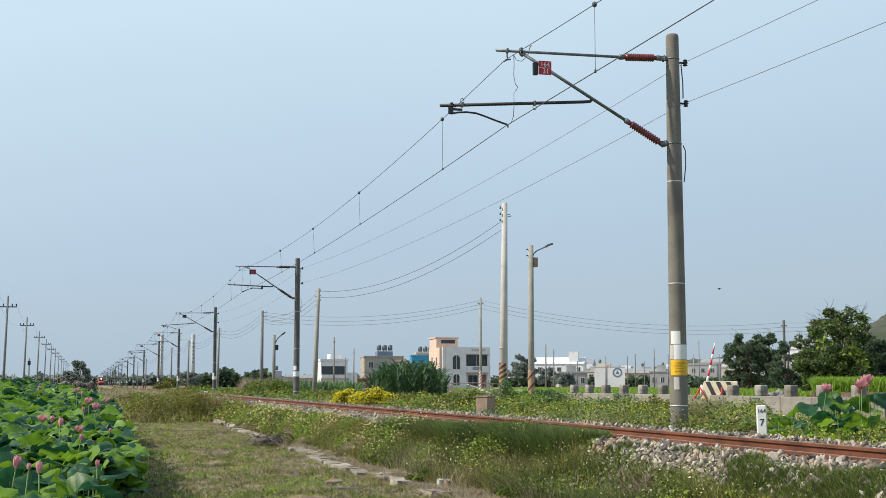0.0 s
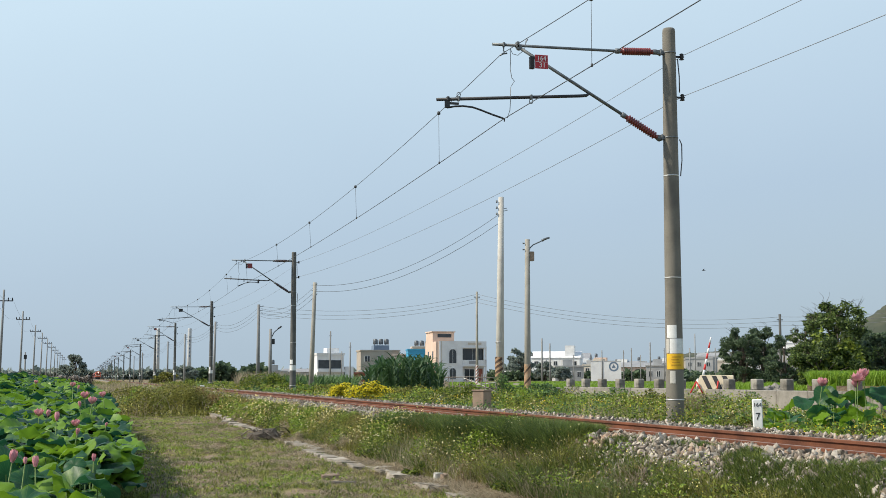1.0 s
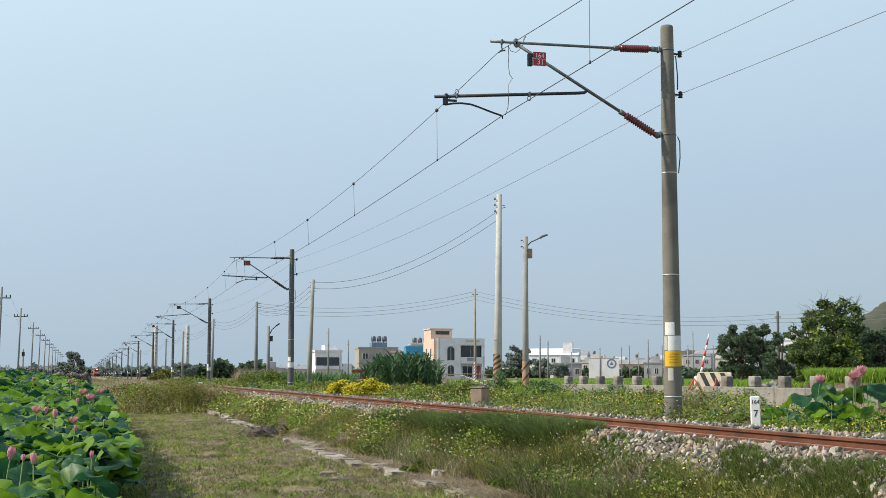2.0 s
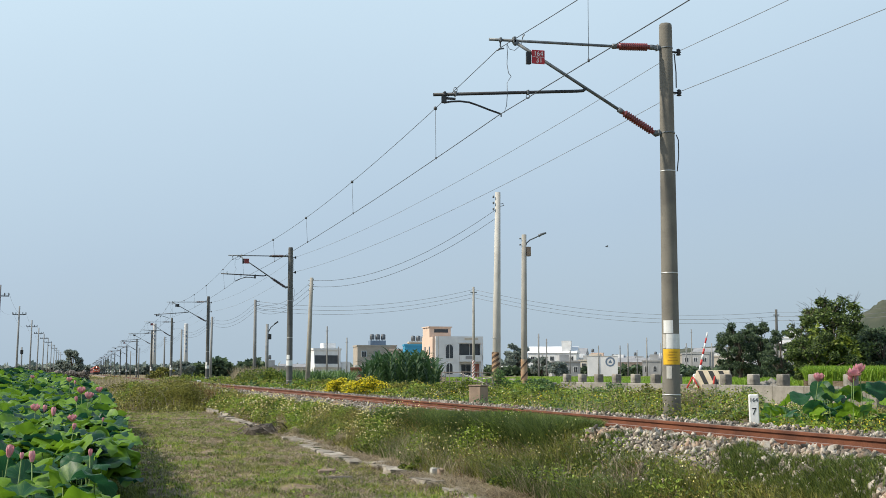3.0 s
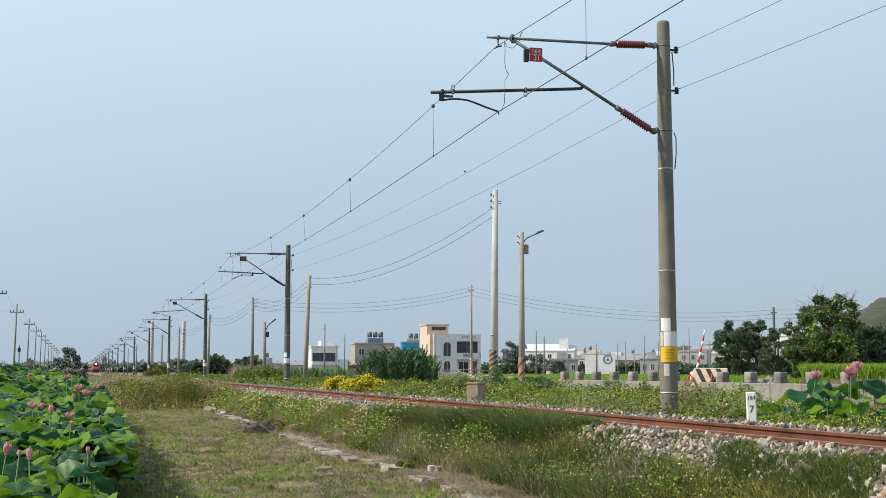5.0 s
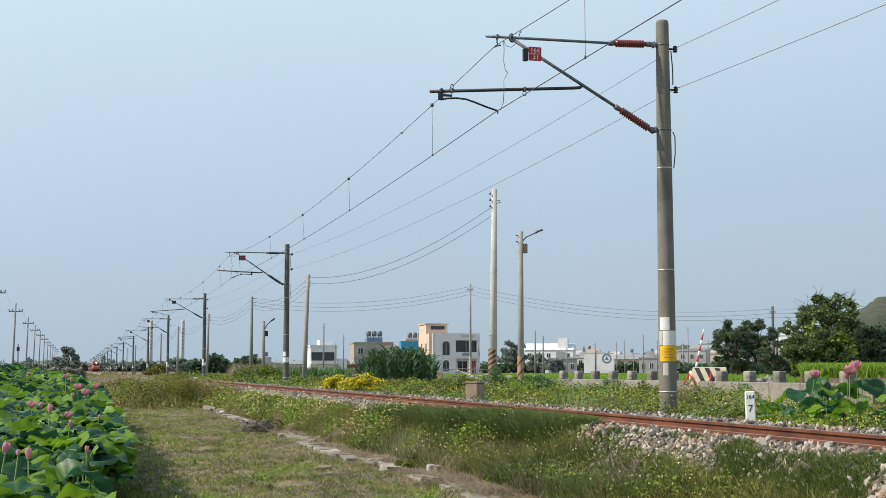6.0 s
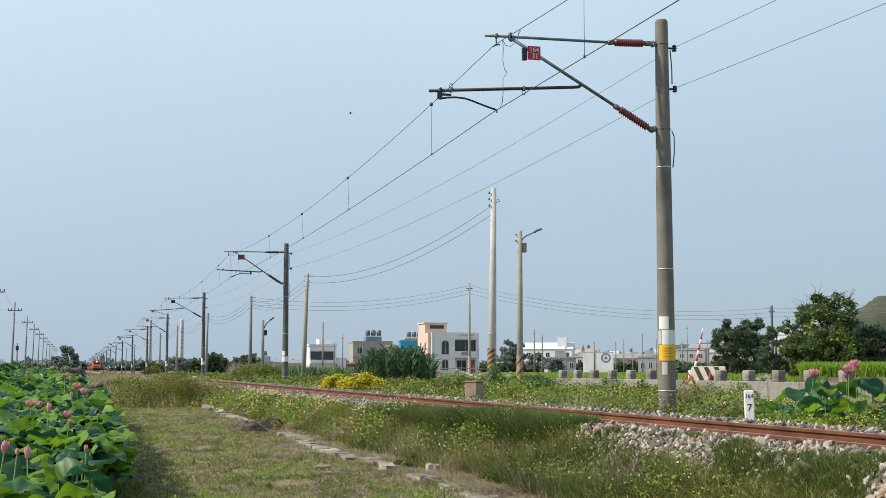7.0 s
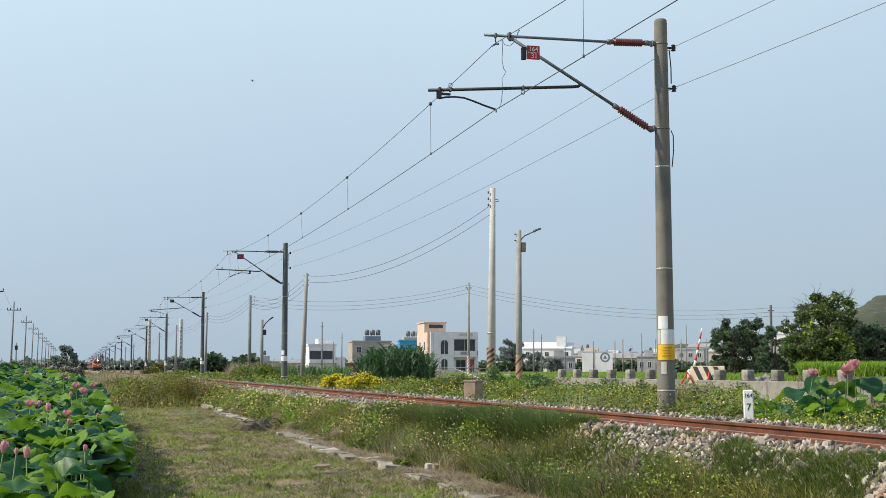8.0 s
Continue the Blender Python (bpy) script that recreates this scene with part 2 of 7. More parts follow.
def rough_lie(x, y):
    z = lie(x, y)
    amp = 0.06 if -0.2 < x < 60 else 0.03
    if 6.0 < x < 8.8:
        amp = 0.02
    if 0.6 < x < 5.0 and y < 60:
        z += noise.noise((x * 4.5, y * 3.2, 9)) * 0.035
    return z + (noise.noise((x * 0.9, y * 0.5, 0)) * amp + noise.noise((x * 2.6, y * 1.9, 4)) * amp * 0.6) * (1 if y < 250 else 0)


# ---------- ground: one sheet to the horizon ----------
def build_ground():
    xs = [-4000, -1200, -400, -150, -60, -25, -10, -5, -2, -1, -0.4, 0.0]
    x = 0.2
    while x < 12:
        xs.append(round(x, 3))
        x += 0.13
    xs += [12.5, 13, 13.5, 14, 14.5, 15, 15.5, 16, 16.6, 18, 20, 24, 30, 40, 60, 90, 140, 250, 450, 900, 1800, 4000]
    ys, y = [-60, -20, 0, 4], 6.0
    while y < 900:
        ys.append(round(y, 3))
        y *= 1.013
    ys += [1100, 1500, 2200, 4500]
    verts = [(a, b, rough_lie(a, b)) for b in ys for a in xs]
    w = len(xs)
    faces = [(j * w + i, j * w + i + 1, (j + 1) * w + i + 1, (j + 1) * w + i) for j in range(len(ys) - 1) for i in range(w - 1)]
    idx = []
    for j in range(len(ys) - 1):
        for i in range(w - 1):
            mx = (xs[i] + xs[i + 1]) / 2
            idx.append(1 if 5.95 < mx < 9.25 else 0)
    ob = raw("ground", verts, faces, [M["soil"], M["ballast_bed"]], True, idx)
    tagged(ob, "patchy earth and short grass with a stone track bed", "ground", kind="structure")


build_ground()


# ---------- track ----------
def build_track():
    track = thing("railway_track", pose(0, 0, 0), "single rusty railway track on pale stone ballast", "railway", kind="structure")
    prof = [(-0.064, 0), (0.064, 0), (0.064, 0.012), (0.02, 0.026), (0.0085, 0.04), (0.0085, 0.105), (0.033, 0.117), (0.034, 0.145),
            (0.028, 0.153), (-0.028, 0.153), (-0.034, 0.145), (-0.033, 0.117), (-0.0085, 0.105), (-0.0085, 0.04), (-0.02, 0.026), (-0.064, 0.012)]
    for side in (-0.5665, 0.5665):
        bm = bmesh.new()
        rings = []
        for y in (-40, 0, 10, 20, 30, 45, 70, 110, 200, 400, 900, 1500):
            rings.append([bm.verts.new((MID + side + a, y, TOP - 0.153 + c)) for a, c in prof])
        n = len(prof)
        for q, w in zip(rings, rings[1:]):
            for k in range(n):
                f = bm.faces.new((q[k], q[(k + 1) % n], w[(k + 1) % n], w[k]))
                f.material_index = 1 if k == 8 else 0
        part("rail", bm, [M["rail"], M["rail_top"]], track, "rust-brown steel rail with worn top")
    bm = bmesh.new()
    box(bm, -1.0, -0.12, -0.17, 1.0, 0.12, 0.0, 0.02)
    me = mesh_of("sleeper", bm, M["sleeper"])
    bm = bmesh.new()
    for s in (-0.5665, 0.5665):
        for d in (-0.085, 0.085):
            box(bm, s + d - 0.035, -0.03, 0.0, s + d + 0.035, 0.03, 0.035, 0.008)
    clip = mesh_of("rail_clips", bm, M["rail"])
    for k in range(100):
        for kind, data in (("sleeper", me), ("rail_clips", clip)):
            ob = new(kind, data)
            ob.parent = track
            ob.matrix_basis = pose(MID, 2 + 0.62 * k, TOP - 0.153)


build_track()


# ---------- overhead line ----------
POLES = [-23.7, 22.3, 68.3, 114.2, 160.4, 206.4, 260.5, 318, 367, 428, 478, 528, 578, 630, 680, 730, 780, 830]
PX = 10.62


def build_mast(number=True, pull=False):
    """One mast at the origin of its foot (z 0.45), with its arm towards the track (-x); pull: the form that draws the wire towards the mast."""
    mast = thing("overhead_line_mast", pose(PX, 22.3, 0), "round grey concrete catenary mast with rust-red insulators", "pole", "masts along the railway")
    bm = bmesh.new()
    lathe(bm, [(0.168, 0.2), (0.165, 1.5), (0.142, 5.5), (0.121, 8.08), (0.116, 8.13), (0.10, 8.15), (0.0, 8.155)], 28, cap=False)
    part("pole", bm, M["pole"] if number else M["pole_dark"], mast)
    for z, r in ((5.3, 0.146), (3.37, 0.158), (1.10, 0.171)):
        bm = bmesh.new()
        lathe(bm, [(r - 0.02, z - 0.011), (r, z - 0.011), (r, z + 0.011), (r - 0.02, z + 0.011)], 28, cap=False)
        part("band", bm, M["band"], mast, "thin pale steel band")
    for z in (7.67, 6.03):
        bm = bmesh.new()
        r = 0.155 if z < 7 else 0.14
        lathe(bm, [(r - 0.03, z - 0.012), (r - 0.008, z - 0.012), (r - 0.008, z + 0.012), (r - 0.03, z + 0.012)], 20, cap=False)
        box(bm, -0.27, -0.03, z - 0.045, -0.11, 0.03, z + 0.045, 0.01)
        box(bm, -0.20, -0.05, z - 0.06, -0.17, 0.05, z + 0.06, 0.008)
        part("collar", bm, M["steel"], mast)

    def ribbed(p, q, ribs=13, r=0.074):
        """A ribbed insulator between two points."""
        p, q = Vector(p), Vector(q)
        length = (q - p).length
        prof = [(0.03, 0.0), (0.045, 0.0), (0.045, 0.05), (0.035, 0.06)]
        for k in range(ribs):
            z = 0.07 + (length - 0.14) * k / ribs
            st = (length - 0.14) / ribs
            prof += [(0.05, z), (r, z + st * 0.3), (r * 0.98, z + st * 0.55), (0.05, z + st * 0.85)]
        prof += [(0.035, length - 0.06), (0.045, length - 0.05), (0.045, length), (0.03, length)]
        bm = bmesh.new()
        m = Matrix.Translation(p) @ (q - p).to_track_quat("Z", "Y").to_matrix().to_4x4()
        lathe(bm, prof, 18, m)
        part("insulator", bm, M["insulator" if number else "insulator_dark"], mast, "rust-red ribbed porcelain insulator" if number else "dark ribbed porcelain insulator")
        for end, way in ((p, 1), (q, -1)):
            bm = bmesh.new()
            lathe(bm, [(0.022, -0.07), (0.05, -0.06), (0.052, 0.0), (0.04, 0.045), (0.02, 0.05)], 10, Matrix.Translation(end) @ ((q - p) * way).to_track_quat("Z", "Y").to_matrix().to_4x4())
            part("end_cap", bm, M["steel"], mast, "grey steel end fitting")

    o = PX
    if pull:
        tip, top_end, foot_end = (7.34, 7.65), (9.60, 7.66), (9.66, 6.47)
        joint, steady, hold, reach = (7.93, 7.62), ((6.97, 6.68), (9.20, 6.60), (9.30, 6.62), (9.37, 6.67)), 8.75, (7.71, 6.27)
        arm = ((8.76, 6.47), (8.58, 6.51), (8.30, 6.51), (8.05, 6.45), (7.88, 6.38), (7.71, 6.30))
    else:
        tip, top_end, foot_end = (7.086, 7.602), (9.62, 7.641), (9.70, 6.395)
        joint, steady, hold, reach = (7.56, 7.60), ((6.024, 6.507), (8.80, 6.735), (8.92, 6.75), (8.98, 6.80)), 6.225, (7.31, 6.17)
        arm = ((6.225, 6.37), (6.36, 6.40), (6.523, 6.415), (6.70, 6.405), (6.845, 6.365), (7.09, 6.285), (7.30, 6.225))
    ribbed((10.30 - o, 0, 7.672), (top_end[0] - 0.04 - o, 0, top_end[1]))
    ribbed((10.36 - o, 0, 6.02), (foot_end[0] - 0.02 - o, 0, foot_end[1] + 0.01))
    bm = bmesh.new()
    tube(bm, [(tip[0] - o, 0, tip[1]), (top_end[0] - o, 0, top_end[1])], 0.026, 10)
    part("top_tube", bm, M["steel"], mast)
    bm = bmesh.new()
    tube(bm, [(joint[0] - o, 0, joint[1]), (foot_end[0] - o, 0, foot_end[1])], 0.030, 10)
    lathe(bm, [(0.05, -0.03), (0.05, 0.05)], 10, Matrix.Translation((joint[0] + 0.04 - o, 0, joint[1] - 0.03)) @ pose(0, 0, 0, 90))
    part("diagonal_tube", bm, M["steel"], mast)
    bm = bmesh.new()
    tube(bm, [(x - o, 0, z) for x, z in steady], 0.030, 10)
    part("steady_tube", bm, M["dark_steel"], mast)
    bm = bmesh.new()
    tube(bm, [(x - o, 0, z) for x, z in arm], 0.018, 8)
    tube(bm, [(reach[0] - o, 0, reach[1] + 0.06), (reach[0] - o, 0, reach[1])], 0.012, 6)
    part("registration_arm", bm, M["dark_steel"], mast)
    bm = bmesh.new()
    hz = steady[0][1] + (steady[1][1] - steady[0][1]) * (hold - steady[0][0]) / (steady[1][0] - steady[0][0])
    box(bm, hold - 0.045 - o, -0.03, hz - 0.16, hold + 0.045 - o, 0.03, hz - 0.02, 0.01)
    if not pull:
        box(bm, hold - o, -0.02, hz - 0.09, hold + 0.215 - o, 0.02, hz - 0.05, 0.005)
    box(bm, hold - 0.015 - o, -0.045, hz - 0.03, hold + 0.035 - o, 0.045, hz + 0.05, 0.01)
    part("bracket", bm, M["dark_steel"], mast)
    for x, z in ((7.30, 6.67), (8.0, 6.645)) if pull else ((6.44, 6.545), (7.83, 6.655)):
        bm = bmesh.new()
        up = 1 if x < 7.4 else -1
        pts = [(x - o + 0.035 * math.cos(t), 0, z + up * 0.075 + 0.045 * math.sin(t)) for t in [k * math.pi / 5 for k in range(11)]]
        tube(bm, pts, 0.008, 5)
        box(bm, x - o - 0.02, -0.04, z - 0.045, x - o + 0.02, 0.04, z + 0.045, 0.008)
        part("clamp", bm, M["steel"], mast)
    o = PX - (0.27 if pull else 0.0)
    bm = bmesh.new()
    box(bm, 7.285 - o, -0.035, 7.56, 7.325 - o, 0.035, 7.65, 0.008)
    tube(bm, [(7.305 - o, 0, 7.57), (7.30 - o, 0, 7.50), (7.315 - o, 0, 7.47), (7.30 - o, 0, 7.43)], 0.013, 6)
    tube(bm, [(7.23 - o, 0, 7.40), (7.305 - o, 0, 7.44), (7.37 - o, 0, 7.45)], 0.016, 6)
    part("suspension_clamp", bm, M["steel"], mast)
    bm = bmesh.new()
    box(bm, 7.54 - o, -0.05, 7.56, 7.60 - o, 0.05, 7.68, 0.012)
    part("tube_joint", bm, M["steel"], mast)
    bm = bmesh.new()
    tube(bm, [(7.72 - o, 0, 7.60), (7.74 - o, 0, 7.70), (7.77 - o, 0, 7.74)], 0.014, 6)
    part("tube_hook", bm, M["steel"], mast)
    bm = bmesh.new()
    tube(bm, [(7.42 - o, -0.02, 7.54), (7.43 - o, -0.02, 7.36), (7.42 - o, -0.02, 7.15), (7.45 - o, -0.02, 6.99), (7.50 - o, -0.02, 6.93), (7.46 - o, -0.02, 6.87),
              (7.42 - o, -0.02, 6.80), (7.425 - o, -0.02, 6.60), (7.41 - o, -0.02, 6.38), (7.36 - o, -0.02, 6.24)], 0.007, 5)
    part("jumper_cable", bm, M["thin_wire"], mast, "thin wavy grey jumper cable")
    bm = bmesh.new()
    tube(bm, [(7.42 - o, -0.02, 7.54), (7.47 - o, -0.02, 7.44), (7.57 - o, -0.02, 7.42), (7.66 - o, -0.02, 7.50), (7.74 - o, -0.02, 7.62)], 0.006, 5)
    part("jumper_loop", bm, M["thin_wire"], mast)
    for z in (7.61, 6.82):
        bm = bmesh.new()
        tube(bm, [(0.12, 0, z), (0.26, 0, z)], 0.02, 6)
        lathe(bm, [(0.02, -0.06), (0.05, -0.05), (0.03, -0.02), (0.055, 0.0), (0.03, 0.03), (0.045, 0.05), (0.02, 0.07)], 12, Matrix.Translation((0.26, 0, z)))
        part("feeder_insulator", bm, M["dark_steel"], mast, "small dark pin insulator")
    bm = bmesh.new()
    tube(bm, [(0.145, -0.06, 7.55), (0.165, -0.08, 7.2), (0.165, -0.08, 6.9)], 0.012, 5)
    part("ground_cable", bm, M["wire"], mast)
    bm = bmesh.new()
    tube(bm, [(0.16, -0.05, 6.0), (0.20, -0.06, 5.9), (0.20, -0.06, 5.6), (0.165, -0.06, 5.3)], 0.011, 5)
    part("ground_cable", bm, M["wire"], mast)
    # number plate on the diagonal
    tilt = pose(8.02 - o, -0.05, 7.36 if pull else 7.32, 90, 0, 0)
    bm = bmesh.new()
    box(bm, -0.125, -0.13, -0.008, 0.125, 0.13, 0.008, 0.004)
    plate = part("number_plate", bm, M["red_plate" if number else "dull_red" if pull else "dark_steel"], mast, "red square plate with pale numbers" if number else "dull square number plate", tilt)
    bm = bmesh.new()
    box(bm, -0.21, -0.13, -0.10, -0.127, 0.10, -0.012, 0.004)
    part("plate_back", bm, M["black_paint"], mast, "dark folded back of the plate", tilt)
    if number:
        words(plate, "164", 0.125, pose(0.0, 0.06, 0.0095), M["white_paint"])
        words(plate, "31", 0.135, pose(0.015, -0.065, 0.0095), M["white_paint"])
        bm = bmesh.new()
        box(bm, -0.11, -0.004, 0.008, 0.11, 0.002, 0.010)
        part("divider", bm, M["white_paint"], plate)
    return mast


def sleeve(mast, name, z0, z1, a0, a1, material, label, extra=0.004):
    """A sheet wrapped round the mast between two heights and two angles (degrees from +x)."""
    bm = bmesh.new()
    n = 16
    rows = []
    for z in (z0, z1):
        rr = 0.165 - (z - 1.5) * 0.00575 + extra
        rows.append([bm.verts.new((rr * math.cos(radians(a0 + (a1 - a0) * k / n)), rr * math.sin(radians(a0 + (a1 - a0) * k / n)), z)) for k in range(n + 1)])
    for k in range(n):
        bm.faces.new((rows[0][k], rows[0][k + 1], rows[1][k + 1], rows[1][k])).smooth = True
    return part(name, bm, material, mast, label)


MASTS = {}


def build_overhead():
    first = build_mast()
    plain = {}
    for k in (2, 3):
        plain[k % 2] = build_mast(False, k == 2)
        plain[k % 2].matrix_basis = pose(PX, POLES[k], 0)
        tagged(plain[k % 2], "dark grey concrete catenary mast with a white number band")
        sleeve(plain[k % 2], "white_band", 1.90, 2.17, 0, 360, M["white_paint"], "white painted band")
        sleeve(plain[k % 2], "white_label", 2.22, 2.46, 195, 262, M["white_paint"], "blank white paper label", 0.006)
    for k, y in enumerate(POLES):
        if k not in (1, 2, 3):
            copy_thing(plain[k % 2], pose(PX + (0.02 if k % 2 else -0.02), y, 0))
    # labels on the nearest mast
    sleeve(first, "white_label", 2.24, 2.48, 195, 262, M["white_paint"], "blank white paper label", 0.006)
    sleeve(first, "silver_sleeve", 1.955, 2.23, 215, 345, M["white_paint"], "pale metal number sleeve", 0.005)
    sleeve(first, "faded_sticker", 1.96, 2.22, 186, 213, M["pole_pale"], "peeling pale sticker", 0.006)
    sleeve(first, "yellow_label", 1.66, 1.95, 190, 345, M["yellow"], "yellow warning sleeve with small writing", 0.007)
    for k in range(4):
        sleeve(first, "writing_bar", 1.73 + 0.05 * k, 1.748 + 0.05 * k, 225 + 6 * (k % 2), 290 - 9 * (k % 3), M["label_ink"], "", 0.010)
    sleeve(first, "white_sticker", 1.40, 1.63, 215, 250, M["pole_pale"], "small worn white sticker", 0.006)
    # wires
    contact, messenger = bmesh.new(), bmesh.new()
    feed = [bmesh.new(), bmesh.new()]
    line_c, line_m, line_f = [], [], [[], []]
    for k, (a, b) in enumerate(zip(POLES, POLES[1:])):
        n = 18 if b < 300 else 6
        push = k % 2 == 1
        c0, c1 = (7.26, 7.69) if push else (7.69 if k else 7.34, 7.26)
        m0, m1 = (7.26, 7.57) if push else (7.57 if k else 7.34, 7.26)
        e0, e1 = (0.0, 0.07) if push else (0.07 if k else 0.0, 0.0)
        cz = lambda s: 6.195 + e0 + (e1 - e0) * s - 0.9 * (s * (1 - s)) * (1 if b > 30 else 0.15)
        mz = lambda s: 7.43 + (e0 + (e1 - e0) * s) * 0.5 - 2.4 * s * (1 - s)
        pts_c = [(c0 + (c1 - c0) * i / n, a + (b - a) * i / n, cz(i / n)) for i in range(n + 1)]
        pts_m = [(m0 + (m1 - m0) * i / n, a + (b - a) * i / n, mz(i / n)) for i in range(n + 1)]
        line_c += pts_c[bool(k):]
        line_m += pts_m[bool(k):]
        if b < 330:
            for s in (0.098, 0.30, 0.478, 0.66, 0.905):
                x, xm = c0 + (c1 - c0) * s, m0 + (m1 - m0) * s
                y = a + (b - a) * s
                drops = bmesh.new()
                tube(drops, [(x, y, cz(s)), (xm, y, mz(s))], 0.0045, 4)
                lathe(drops, [(0.0, -0.045), (0.034, -0.03), (0.04, 0.0), (0.034, 0.03), (0.0, 0.045)], 8, Matrix.Translation((xm, y, mz(s))), cap=False)
                lathe(drops, [(0.004, -0.02), (0.018, -0.015), (0.018, 0.03), (0.004, 0.04)], 6, Matrix.Translation((x, y, cz(s))))
                tagged(part("dropper_wire", drops, M["wire"]), "thin dropper with a dark clamp between two wires", "wire", "droppers of the overhead line")
        for i, z in enumerate((7.64, 6.85)):
            line_f[i] += [(10.9, a + (b - a) * j / n, z - 1.6 * (j / n) * (1 - j / n)) for j in range(bool(k), n + 1)]
    tube(contact, line_c, 0.0078, 5)
    tube(messenger, line_m, 0.0068, 5)
    for i in (0, 1):
        tube(feed[i], line_f[i], 0.006, 4)
    for name, bm, m, label in (("contact_wire", contact, M["wire"], "dark copper contact wire over the track"),
                               ("messenger_wire", messenger, M["wire"], "dark messenger wire hung between masts"),
                               ("feeder_wire", feed[0], M["thin_wire"], "thin grey feeder wire behind the masts"),
                               ("feeder_wire", feed[1], M["thin_wire"], "thin grey feeder wire behind the masts")):
        tagged(part(name, bm, m), label, "wire")


build_overhead()


# ---------- plants: arrays of blades and leaves ----------
rng = np.random.default_rng(7)


def arrays(name, verts, tris, material, smooth=False):
    """A triangle mesh object from two arrays."""
    me = bpy.data.meshes.new(name)
    verts, tris = np.asarray(verts, np.float32), np.asarray(tris, np.int32)
    me.vertices.add(len(verts))
    me.vertices.foreach_set("co", verts.ravel())
    me.loops.add(tris.size)
    me.loops.foreach_set("vertex_index", tris.ravel())
    me.polygons.add(len(tris))
    me.polygons.foreach_set("loop_start", np.arange(0, tris.size, 3, dtype=np.int32))
    me.materials.append(material)
    me.update(calc_edges=True)
    if smooth:
        me.polygons.foreach_set("use_smooth", np.ones(len(tris), bool))
    return new(name, me)


def unit(v):
    return v / np.maximum(np.linalg.norm(v, axis=1, keepdims=True), 1e-9)


def blades(pos, height, width, lean, curl=0.5):
    """Bent blades at the points: five corners and three triangles each."""
    n = len(pos)
    a = rng.uniform(0, 2 * np.pi, n)
    out = np.stack([np.cos(a), np.sin(a), np.zeros(n)], 1)
    side = np.stack([-np.sin(a), np.cos(a), np.zeros(n)], 1)
    twist = rng.uniform(-1, 1, n)[:, None]
    side = unit(side + out * twist)
    up = np.array([0, 0, 1.0])
    h, w, le = (np.broadcast_to(q, (n,))[:, None] for q in (height, width, lean))
    mid = pos + up * h * 0.55 + out * h * le * 0.35
    tip = pos + up * h * (1 - 0.3 * le * curl) + out * h * le
    v = np.stack([pos - side * w / 2, pos + side * w / 2, mid - side * w * 0.4, mid + side * w * 0.4, tip], 1).reshape(-1, 3)
    b = (np.arange(n) * 5)[:, None]
    t = np.concatenate([b + [0, 1, 3], b + [0, 3, 2], b + [2, 3, 4]], 1).reshape(-1, 3)
    return v, t


def leaves(pos, size, aspect=0.5, droop=0.3, up_bias=0.4):
    """Folded pointed leaves at the points, turned every way."""
    n = len(pos)
    d = unit(rng.normal(size=(n, 3)) * [1, 1, 0.6] + [0, 0, -droop])
    nrm = unit(rng.normal(size=(n, 3)) + [0, 0, up_bias * 2])
    s = unit(np.cross(d, nrm))
    nn = np.cross(s, d)
    L = np.broadcast_to(size, (n,))[:, None]
    w = L * aspect / 2
    v = np.stack([pos, pos + d * L * 0.45 + s * w + nn * w * 0.3, pos + d * L, pos + d * L * 0.45 - s * w + nn * w * 0.3], 1).reshape(-1, 3)
    b = (np.arange(n) * 4)[:, None]
    t = np.concatenate([b + [0, 1, 2], b + [0, 2, 3]], 1).reshape(-1, 3)
    return v, t


def join(*sets):
    vs, ts, k = [], [], 0
    for v, t in sets:
        vs.append(v)
        ts.append(t + k)
        k += len(v)
    return np.concatenate(vs), np.concatenate(ts)


def on_land(x, y):
    return np.array([rough_lie(float(p), float(q)) for p, q in zip(x, y)])


def scatter(n, x0, x1, y0, y1, power=1.0, keep=None):
    """Points on the land, thinning out with distance; keep: a test of (x, y)."""
    u = rng.random(n)
    y = y0 * (y1 / y0) ** (u ** power)
    x = rng.uniform(x0, x1, n)
    if keep is not None:
        k = keep(x, y)
        x, y = x[k], y[k]
    return np.stack([x, y, on_land(x, y)], 1)


def patchy(x, y, scale, cut, seed=0.0):
    return np.array([noise.noise((p * scale, q * scale, seed)) for p, q in zip(x, y)]) > cut


def blobs(centres, radii, n_each, flat=1.0):
    """Points in the shells of clumps."""
    out = []
    for c, r in zip(centres, radii):
        d = unit(rng.normal(size=(n_each, 3)))
        rad = r * rng.uniform(0.55, 1.05, n_each)[:, None]
        out.append(np.array(c) + d * rad * [1, 1, flat])
    return np.concatenate(out)


def discs(pos, r, faces_up=0.4, n=5, dome=0.0):
    """Small flat flower heads: n-sided fans."""
    k = len(pos)
    nrm = unit(rng.normal(size=(k, 3)) * 0.7 + [-0.5, -0.7, faces_up])
    a = unit(np.cross(nrm, rng.normal(size=(k, 3))))
    b = np.cross(nrm, a)
    R = np.broadcast_to(r, (k,))[:, None]
    vs = [pos + nrm * dome * R]
    for i in range(n):
        t = 2 * np.pi * i / n
        vs.append(pos + (a * np.cos(t) + b * np.sin(t)) * R)
    v = np.stack(vs, 1).reshape(-1, 3)
    base = (np.arange(k) * (n + 1))[:, None]
    t = np.concatenate([base + [0, 1 + i, 1 + (i + 1) % n] for i in range(n)], 1).reshape(-1, 3)
    return v, t


